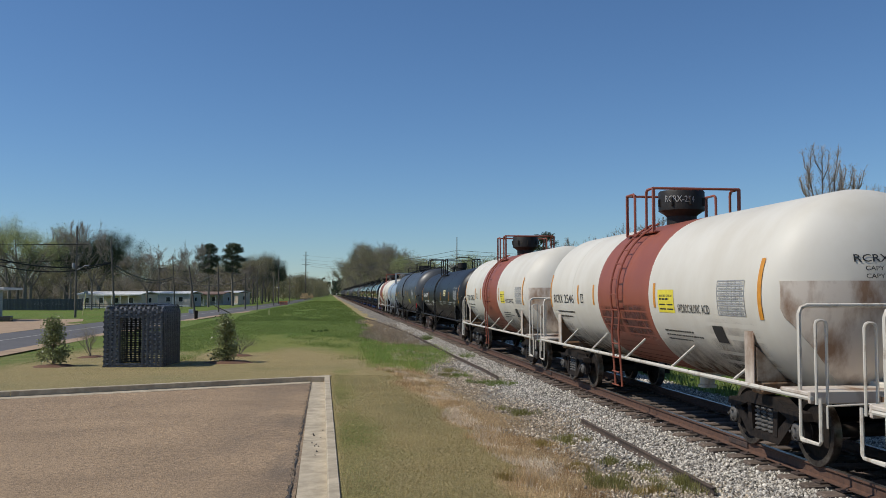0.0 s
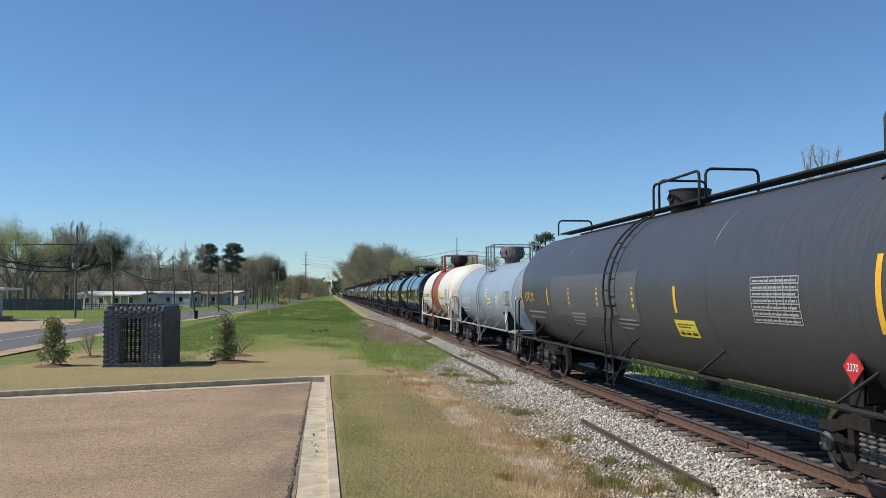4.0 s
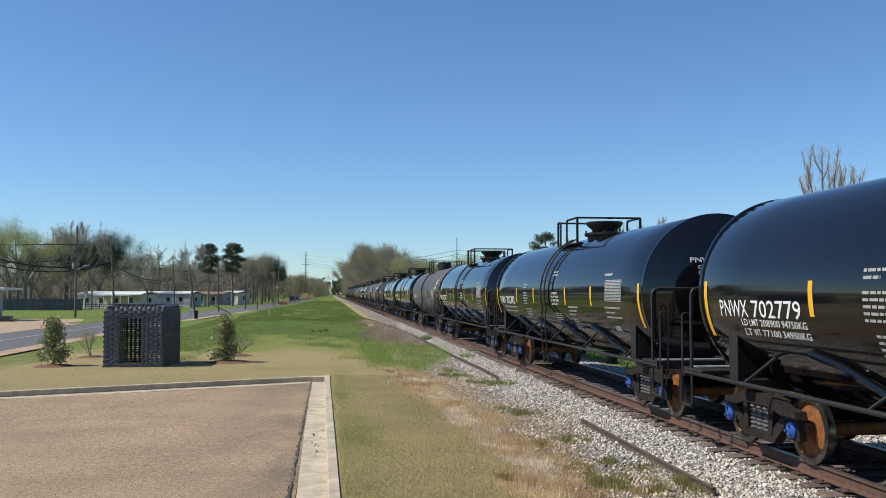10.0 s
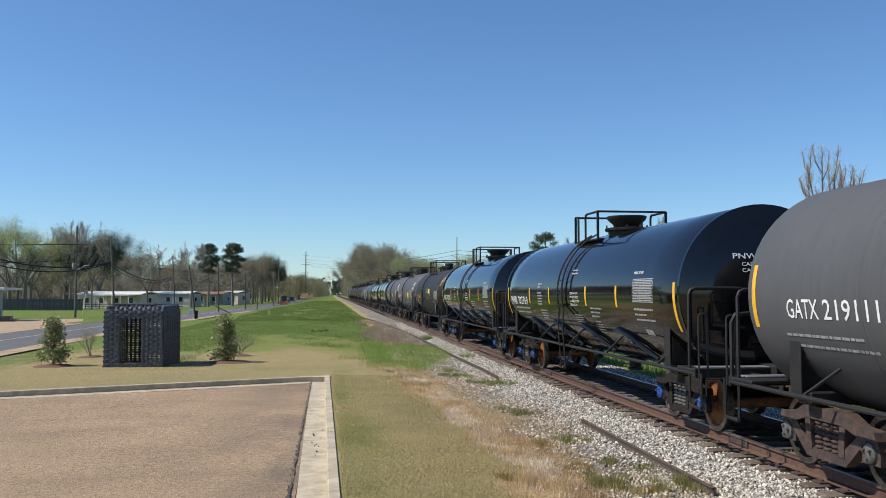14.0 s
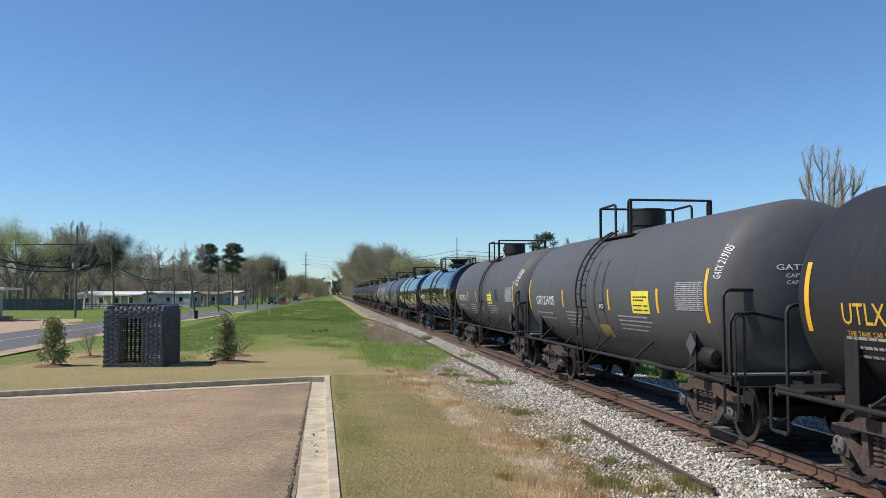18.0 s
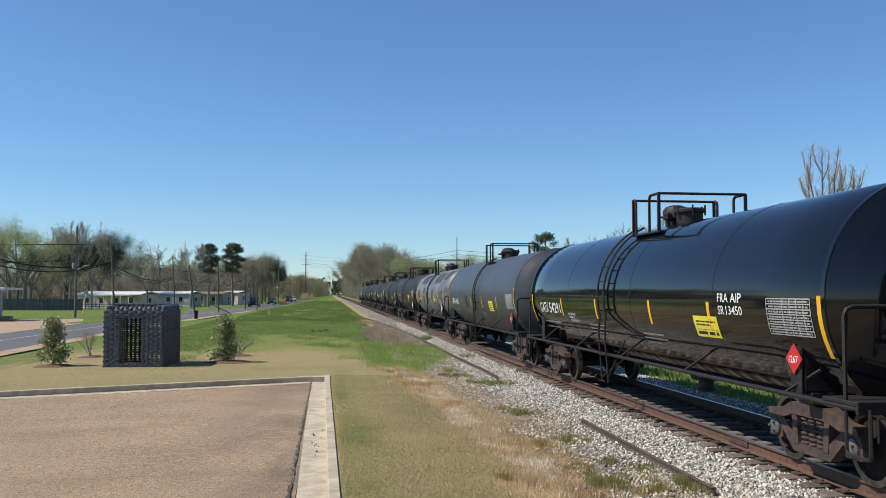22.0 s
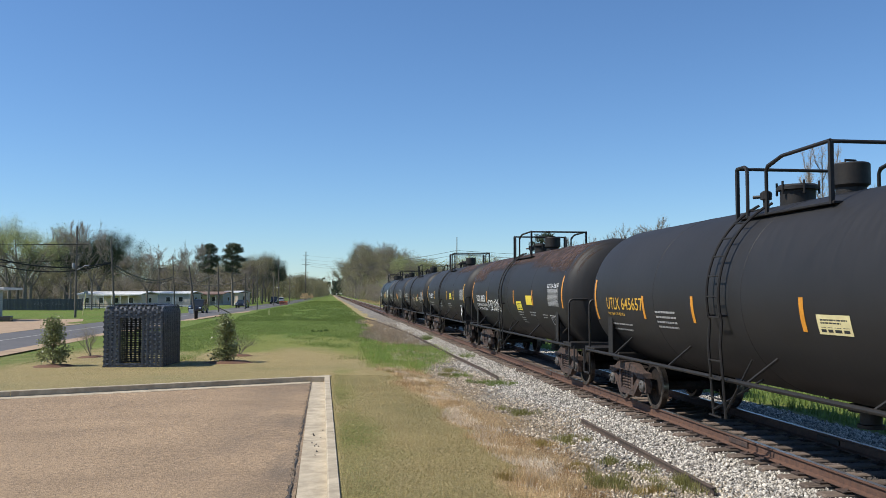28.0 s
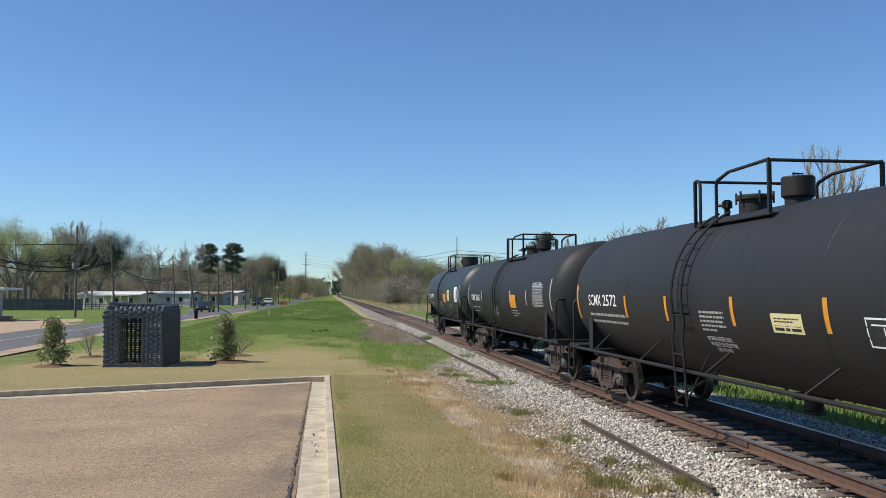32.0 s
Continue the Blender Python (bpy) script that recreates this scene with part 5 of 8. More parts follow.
        g.lathe([(0.38, -.15), (0.38, 0.06), (0.41, 0.07), (0.41, 0.40), (0.42, 0.41), (0.42, .44), (0, 0.455)], "z", (0, yb, top), 24)
        g.tube([(-.40, yb + .05, top + .36), (-.46, yb + .02, top + .26), (-.45, yb - .08, top + .18), (-.38, yb - .12, top + .30)], .02, 6)
    elif bonnet == "dome":
        g.lathe([(0.22, -.15), (0.22, 0.12), (0.27, 0.14), (0.27, 0.30), (0.22, 0.38), (0.10, 0.42), (0, 0.43)], "z", (0, yb, top), 22)
    dome = part("dome_bonnet", g.mesh("dome_bonnet", bm_, 35), car, "valve bonnet on top of the tank")
    if sp.get("chalk"):
        v, f = glyphs(sp["chalk"])
        g = Geo()
        for a, b in v:
            an = math.radians(205) + a * math.radians(75)
            g.v.append((.466 * math.cos(an), yb + .466 * math.sin(an), top + .42 + b * .13 - .03 * a))
        g.add([], [])
        g.f, g.m = list(f), [0] * len(f)
        part("chalk_mark", g.mesh("chalk_mark", "faded", 0), dome, "white chalk scrawl")
    # manway with bolted lid, and a small relief valve
    ym = mid_ + sp.get("man_at", 0.55)
    if bonnet in ("can", "dome"):
        g = Geo().lathe([(0.26, -.1), (0.26, 0.20), (0.31, 0.21), (0.31, 0.26), (0.28, 0.29), (0, 0.31)], "z", (0, ym, top), 22)
        mw = part("manway", g.mesh("manway", dark, 35), car, "bolted manway lid")
        for k in range(6):
            a = k * 1.047 + .3
            part("bolt", once(("bolt", dark), lambda: Geo().tube([(0, 0, 0), (0, 0, .2)], .018, 6).mesh("bolt", dark, 40)), mw, at=pose(.31 * math.cos(a), ym + .31 * math.sin(a), top + .14))
        g = Geo().lathe([(.05, -.05), (.05, .12), (.09, .13), (.09, .24), (.05, .27), (0, .27)], "z", (-.28, ym + .45, top - .02), 10)
        g.tube([(-.28, ym + .45, top + .16), (-.42, ym + .6, top + .16)], .03, 6)
        part("relief_valve", g.mesh("relief_valve", dark, 35), car)
    if sp["kind"] == "walkway":
        g = Geo()
        for s in (-1, 1):
            g.box((s * .30, 0, top + .10), (.34, T * .96, .04), bev=.008)
        part("roof_walkway", g.mesh("roof_walkway", railm, 30), car, "full-length roof walkway")
        for yy, hh in ((yr + .25, .55), (yr + 1.35, .55), (yl - .25, .45), (pc - 1.1, .55), (pc + 1.1, .62)):
            part("handrail", Geo().tube(hoop((-.5, yy, top + .05), (.5, yy, top + .05), hh, c=.1), .025, 7).mesh("handrail", railm, 40), car)
        part("handrail", Geo().tube(hoop((-.62, pc + 1.1, top - .05), (-.62, pc - 1.1, top - .05), .62, c=.1), .025, 7).mesh("handrail", railm, 40), car)
        g = Geo()
        for k in (-.18, .18):
            g.tube([S.at(yr + .3 + k, w, .1) for w in np.linspace(r * 1.4, r * .8, 6)], .02, 5)
        for w in np.linspace(r * 1.35, r * .82, 5):
            g.tube([S.at(yr + .12, w, .1), S.at(yr + .48, w, .1)], .014, 5)
        part("ladder", g.mesh("ladder", railm, 40), car)

    # running rails, struts, sills
    zr, xr = 0.98, r - 0.03
    for s in (-1, 1):
        part("running_rail", Geo().tube([(s * xr, ye0 + .15, zr), (s * xr, ye1 - .15, zr)], 0.032, 8).mesh("running_rail", sp["sill"], 40), car)
        n = 5
        for k in range(n):
            y = yl - 1.1 - (T - 2.0) * k / (n - 1)
            q = once(("strut", s, r, zc, sp["sill"]), lambda: Geo().tube([(s * xr, 0, zr), (s * (r * .80), -0.42, zc - r * 0.60 + .02)], 0.022, 6).mesh("strut", sp["sill"], 40))
            part("strut", q, car, at=pose(0, y, 0))
    for sgn, ye, yt in ((-1, ye0, yr), (1, ye1, yl)):
        inner = yt - sgn * 2.0
        part("draft_sill", Geo().box((0, (ye + inner) / 2, 0.93), (0.42, abs(ye - inner), 0.36), bev=0.02).mesh("draft_sill", dark, 30), car)
        yk = yt - sgn * sp["tin"]
        bol = sp.get("bolm", dark)
        w_ = r * .74
        g = Geo().slab([(-1.30, 1.02), (1.30, 1.02), (1.32, zc - r * .33), (1.22, zc - r * .36), (w_, zc - r * .66), (0, zc - r * .98), (-w_, zc - r * .66), (-1.22, zc - r * .36), (-1.32, zc - r * .33)], yk - .02, yk + .02, "y")
        g.box((0, yk, 0.94), (2.5, 0.30, 0.18), bev=0.03)
        bo = part("bolster", g.mesh("bolster", bol, 30), car, "body bolster and saddle web")
        for s in (-1, 1):
            part("flange", Geo().box((s * 1.335, yk, 1.37), (.025, .26, .76), bev=.006).mesh("flange", "shield" if sp["kind"] == "acid" else sp["sill"], 30), bo)
            part("stiffener", Geo().slab([(s * 1.30, 1.03), (s * .86, 1.03), (s * 1.30, 1.5)], yk + sgn * .02, yk + sgn * .14, "y").mesh("stiffener", bol, 30), bo)
        # end platform and its rails
        yh = ye - sgn * .42
        g = Geo().box((0, yh - sgn * .10, 1.03), (2 * xr + .06, 0.66, 0.05), bev=0.01)
        g.box((0, yh + sgn * .24, 0.99), (2 * xr + .06, 0.05, 0.15), bev=0.01)
        part("end_platform", g.mesh("end_platform", "shield" if sp["kind"] == "acid" else sp["sill"], 30), car, "steel end platform")
        if sp.get("tread"):
            for x_ in (-.72, .72):
                part("tread_board", Geo().box((x_, yh + sgn * .08, 1.068), (1.25, .26, .022), bev=.005).mesh("tread_board", "bright", 30), car, "bright steel grip tread")
        hh = sp.get("hoop", 1.04)
        for s in (-1, 1):
            if sp.get("grabs", 0):
                yy = ye - sgn * .06
                part("grab_bar", Geo().tube(hoop((s * xr, yy, .92), (s * (xr - .14), yy, .92), 1.0, c=.05), .017, 6).mesh("grab_bar", sp["endrail"], 40), car)
            if sp.get("arch_rail"):
                part("grab_bar", Geo().tube([(s * xr, yh + sgn * .2, 1.0), (s * xr, yh + sgn * .2, 1.82), (s * (xr - .06), yh + sgn * .2, 1.93), (s * (xr - .35), yh + sgn * .2, 1.96), (s * (xr - .85), yh + sgn * .2, 1.85)], .03, 7).mesh("grab_bar", sp["endrail"], 40), car)
            a_, b_ = yh, yh + sgn * .44
            g = Geo().tube([(s * xr, a_, 1.0), (s * xr, a_, .50), (s * xr, a_ + sgn * .03, .46), (s * xr, b_ - sgn * .03, .46), (s * xr, b_, .50), (s * xr, b_, 1.0)], .02, 6)
            part("sill_step", g.mesh("sill_step", sp["endrail"], 30), car)
            part("lever_bracket", Geo().slab([(yh + sgn * .30, 1.0), (yh + sgn * .62, 1.0), (yh + sgn * .50, .78), (yh + sgn * .42, .78)], s * .55, s * .57, "x").mesh("lever_bracket", "stain" if sp["kind"] == "acid" else dark, 30), car)
        part("cut_lever", Geo().tube([(-xr + .05, yh + sgn * .5, .92), (-.5, yh + sgn * .52, .95), (-.2, yh + sgn * .55, .90)], .014, 5).tube([(-xr + .05, yh + sgn * .5, .92), (-xr + .05, yh + sgn * .5, .66)], .014, 5).mesh("cut_lever", sp["endrail"], 40), car, "uncoupling lever")
        part("end_rail", Geo().tube(hoop((-xr, yh, 1.05), (xr, yh, 1.05), hh, c=.10), .026, 7).mesh("end_rail", sp["endrail"], 40), car)
        # coupler, hose, brake gear
        g = Geo().box((0, ye + sgn * .16, 0.84), (.16, .34, .17), bev=.03)
        g.slab([(-.14, .0), (.16, .0), (.19, .20), (.08, .30), (.05, .18), (-.03, .16), (-.16, .26)], .70, .98, "z")
        if sgn < 0:
            g.v = [(p[0], p[1], p[2]) for p in g.v]
        m_ = Geo()
        m_.add([(p[0], p[1] if k < 24 else ye + sgn * (.26 + p[1]), p[2]) for k, p in enumerate(g.v)], g.f)
        part("coupler", m_.mesh("coupler", "rust", 30), car, "rusty knuckle coupler")
        part("air_hose", Geo().tube([(.35, ye, .85), (.36, ye + sgn * .14, .66), (.30, ye + sgn * .34, .52), (.18, ye + sgn * .42, .54)], .022, 6).mesh("air_hose", "wire", 40), car)
        if sp.get("shield"):
            g, nx_, nz_ = Geo(), 14, 12
            vs = []
            for lay in (.012, .03):
                for j in range(nz_ + 1):
                    z = 2.40 - 1.42 * j / nz_
                    hw_ = 1.32 if z > 1.98 else 1.32 - (1.98 - z) * .80
                    for i in range(nx_ + 1):
                        x = -hw_ + 2 * hw_ * i / nx_
                        q = min(math.hypot(x, z - zc) / r, .985)
                        vs.append((x, yt + sgn * (ov + hd * math.sqrt(1 - q * q) + lay), z))
            n1 = (nx_ + 1) * (nz_ + 1)
            fs = []
            for j in range(nz_):
                for i in range(nx_):
                    k_ = j * (nx_ + 1) + i
                    fs += [(k_, k_ + 1, k_ + nx_ + 2, k_ + nx_ + 1), (n1 + k_, n1 + k_ + 1, n1 + k_ + nx_ + 2, n1 + k_ + nx_ + 1)]
            ed = list(range(nx_ + 1)) + [j * (nx_ + 1) + nx_ for j in range(1, nz_ + 1)] + [nz_ * (nx_ + 1) + i for i in range(nx_ - 1, -1, -1)] + [j * (nx_ + 1) for j in range(nz_ - 1, 0, -1)]
            fs += [(ed[i], ed[(i + 1) % len(ed)], n1 + ed[(i + 1) % len(ed)], n1 + ed[i]) for i in range(len(ed))]
            g.add(vs, fs)
            part("head_shield", g.mesh("head_shield", "shield", 40), car, "grime-stained half-height head shield")
    # hand brake wheel and brake rigging at the front end
    g = Geo()
    ring = [(.55 + .28 * math.cos(a), ye0 + .05, 1.85 + .28 * math.sin(a)) for a in np.linspace(0, 6.283, 21)]
    g.tube(ring, .018, 6, cap=False)
    for k in range(5):
        a = k * 1.2566
        g.tube([(.55, ye0 + .08, 1.85), (.55 + .28 * math.cos(a), ye0 + .05, 1.85 + .28 * math.sin(a))], .012, 5)
    part("brake_wheel", g.mesh("brake_wheel", dark, 40), car, "hand brake wheel")
    part("brake_housing", Geo().box((.55, ye0 + .18, 1.80), (.30, .18, .42), bev=.04).tube([(.55, ye0 + .2, 1.05), (.55, ye0 + .2, 1.62)], .03).mesh("brake_housing", dark, 30), car)
    g = Geo().lathe([(.0, -.32), (.13, -.30), (.16, -.22), (.16, .22), (.13, .30), (0, .32)], "y", (-xr + .28 if sp["kind"] == "grey" else -.45, yr + .55, 1.24 if sp["kind"] == "grey" else .98), 16)
    part("air_reservoir", g.mesh("air_reservoir", sp.get("tankm", dark), 40), car, "cylindrical air reservoir")
    part("train_pipe", Geo().tube([(.32, ye0 + .3, .86), (.62, yr + 1.8, .70), (.62, yl - 1.8, .70), (.32, ye1 - .3, .86)], .026, 6).mesh("train_pipe", dark, 40), car)
    part("brake_rod", Geo().tube([(.12, yr + 1.2, .62), (.12, yl - 1.2, .62)], .02, 5).mesh("brake_rod", dark, 40), car)
    yo = yl - T * .56
    g = Geo().lathe([(.30, zc - r - .02), (.28, zc - r - .10), (.14, zc - r - .12), (.14, zc - r - .26), (.17, zc - r - .27), (.17, zc - r - .32), (0, zc - r - .33)], "z", (0, yo, 0), 18)
    part("bottom_outlet", g.mesh("bottom_outlet", dark, 35), car, "bottom outlet valve")
    for dy in (-1.5, 1.2, 2.4):
        part("pipe_hanger", Geo().box((xr - .5, yo + dy, zc - r - .02), (.05, .06, .44), bev=.01).mesh("pipe_hanger", dark, 30), car)
    if sp.get("coils"):
        for k in range(4):
            y = yl - 2.6 - k * 2.5
            part("steam_pipe", Geo().tube([S.at(y, -r * .52, .03), S.at(y - .6, -r * .60, .05), S.at(y - 1.0, -r * .76, .06), S.at(y - 1.2, -r * .95, .06)], .05, 7).mesh("steam_pipe", paint, 40), car)
    # hazard placard on its holder
    if sp.get("placard"):
        num, m1, m2 = sp["placard"]
        py, pz = yr + sp["tin"], 1.42
        d = .19
        g = Geo()
        x = -1.365
        g.slab([(py - d, pz), (py, pz + d), (py + d, pz), (py, pz - d)], x, x - .012, "x", 0)
        if num:
            v, f = glyphs(num)
            g.add([(x - .016, py + d * .55 - a * d * 1.1, pz - .05 + b * .09) for a, b in v], f, 1)
        part("placard", g.mesh("placard", [m1, m2], 0), car, "diamond hazard placard")
        part("placard_holder", Geo().box((-1.356, py, pz), (.014, .24, .24), bev=.004).mesh("placard_holder", dark, 30), car)

    for sgn, yt in ((-1, yr), (1, yl)):
        y = yt - sgn * (sp["tin"] + sp.get("truck_in", .17))
        add_truck(car, y, sp["truck"], mid + y)
    return car


BASE = dict(kind="plain", r=1.47, zc=2.27, head=0.62, flat=2, over=0.10, seams=[0.25, 0.5, 0.75], strips=[0.235, 0.40, 0.62, 0.79], strip="yellow", ink="letter", ink2="table", ladder=0.49, dome=0.495,
            plat=(2.6, 0.88, 0.42), cage=(-1.2, -1.0, -.4, .9), bonnet="small", bonnetm="frame", frame="frame", rail="frame", sill="frame", endrail="frame", tin=0.76, truck=("grime", "capgrey", "grime"),
            lines=[(0.6, -0.55, [1.9, 1.6], 0.06, 0.16), (5.0, -0.5, [1.1, 1.1, 1.0, .8], 0.045, 0.09), (8.3, -.55, [1.0, 1.1, .7], .045, .09)],
            panels=[(-1.25, -0.27, 1.04, 0.46, "letter", None)])


def spec(**kw):
    d = dict(BASE)
    d.update(kw)
    return d


WHITE = spec(kind="acid", r=1.44, zc=2.22, paint="white", head=0.80, over=0.0, band=(0.360, 0.630), strips=[.222, .33, .655], strip="amber", ink="ink", ink2="ink", rail="red", sill="white_rail", endrail="white_rail", lift=.10,
             frame="white_rail", ladder=.485, dome=.50, plat=(2.1, 0.88, .63), cage=(-1.22, -.75, -.10, .29), bonnet="drum", bonnetm="frame", bon_at=-.45, tin=0.50, bolm="bolster", chalk="RCRX-254", seams=[0.18], shield=True, grabs=1, mark_len=1.78, mark_h=.21, mark_at=.30,
             mark_w=-.32, tankm="white_rail", brace=False,
             lines=[(0.5, -0.55, [1.5, 1.2], 0.05, 0.12), (7.4, -.75, [1.2, 1.5, 1.0], .04, .08)], stains=[(.5, .9, -1.75, -.35), (2.6, 1.6, -1.85, -.75), (10.0, .9, -1.75, -.30), (8.2, 1.6, -1.85, -.70), (5.4, 1.5, -1.85, -.85)], panels=[(9.75, -.40, .85, .50, "faded", None)],
             stickers=[(7.40, -.41, .70, .39, "sticker"), (9.4, -.86, .36, .28, "ink")], boxes=[(2.66, -.30, .2, .2, None)], words=[("HYDROCHLORIC ACID", 8.25, -.40, 1.2, .14, 0, "ink")])
GLOSS = spec(tall=(.13, -.71), strips=[.219, .382, .625, .780], kind="jacket", paint="gloss", r=1.47, zc=2.24, lift=.05, mark_w=-.38, mark_at=.46, head=0.36, flat=5, over=.22, tin=.62, coils=True, bonnet="dish", bon_at=.3, cage=(-1.2, -.95, -.33, .67), tread=True, plat=(2.15, .84, .47), ladder=.492, dome=.52, seams=[.49], truck=("grime", "capblue", "orange"), mark_len=2.2, mark_h=.235, hoop=1.27, grabs=1,
             words=[("CLOSE AND LOCK", 7.16, -.08, .62, .055, 0, "letter"), ("NEW SAFETY HANDLE", 7.16, -.17, .70, .055, 0, "letter"), ("SECUREMENT SYSTEM", 7.16, -.26, .72, .055, 0, "letter"), ("BEFORE LOADING", 7.16, -.35, .60, .055, 0, "letter")],
             lines=[(1.05, -.50, [1.7], .06, .13), (1.1, -.63, [1.65], .06, .13), (3.93, .18, [.42, .3], .05, .08), (3.92, -.06, [.45, .5, .5, .45, .42], .045, .075), (4.05, -.53, [.7, .68, .62, .55], .045, .075), (7.14, .48, [.42, .5], .05, .08), (7.3, -.58, [.6, .6, .6, .55], .03, .055), (8.68, -.40, [.8, .62, .5], .05, .09),
                    (8.8, -.70, [.35, .4, .4, .42, .4], .04, .065), (11.47, .31, [.5], .07, .09), (11.5, -.37, [.95, .6, .95], .05, .10)],
             panels=[(-1.99, -.21, 1.03, 0.42, "letter", None)], stickers=[(11.75, -.86, .36, .12, "faded")], endmark=[("PNWX 7027", .90, .09, 2.80), ("CAPY 23490", .52, .065, 2.68), ("CAPY 8899", .48, .065, 2.58)])
GREY = spec(kind="grey", paint="grey", r=1.47, zc=2.22, head=0.62, tin=.80, endrail="frame", arch_rail=True, tread=True, hoop=1.24, grabs=1, bonnet="small", bon_at=-.43, cage=(-1.1, -.02, .80, .95), plat=(2.4, .88, .51), mark_len=1.85, mark_h=.24, mark_w=-.29, mark_at=.83, strips=[.258, .43, .68], ladder=.56, dome=.505, truck=("rust", "capgrey", "grime"), seams=[.2, .46, .72],
            ink2="faded", lines=[(0.7, -.52, [1.6, 1.8], .05, .14), (3.6, -.45, [1.2, 1.3, 1.1, 1.2, .8], .045, .09), (7.5, -.45, [1.6, 1.8, 1.6, 1.4], .045, .09)], placard=("", "grey", "frame"),
            panels=[(-1.18, -.25, 1.06, .44, "faded", "patch")], endmark=[("GATX 2191", .84, .085, 2.58), ("CAPY 26", .36, .06, 2.47), ("CAPY 7", .32, .06, 2.37)])
BLACK = spec(kind="black", paint="black", bonnet="can", bon_at=.48, man_at=.9, cage=(-1.3, -1.1, -.48, 1.25), slope=True, mark_len=1.85, mark_h=.24, mark_w=-.27, mark_at=.87, strip="amber", truck=("rust", "capgrey", "grime"), plat=(2.9, .88, .55), r=1.42, zc=2.19, ladder=.452, lift=.03)

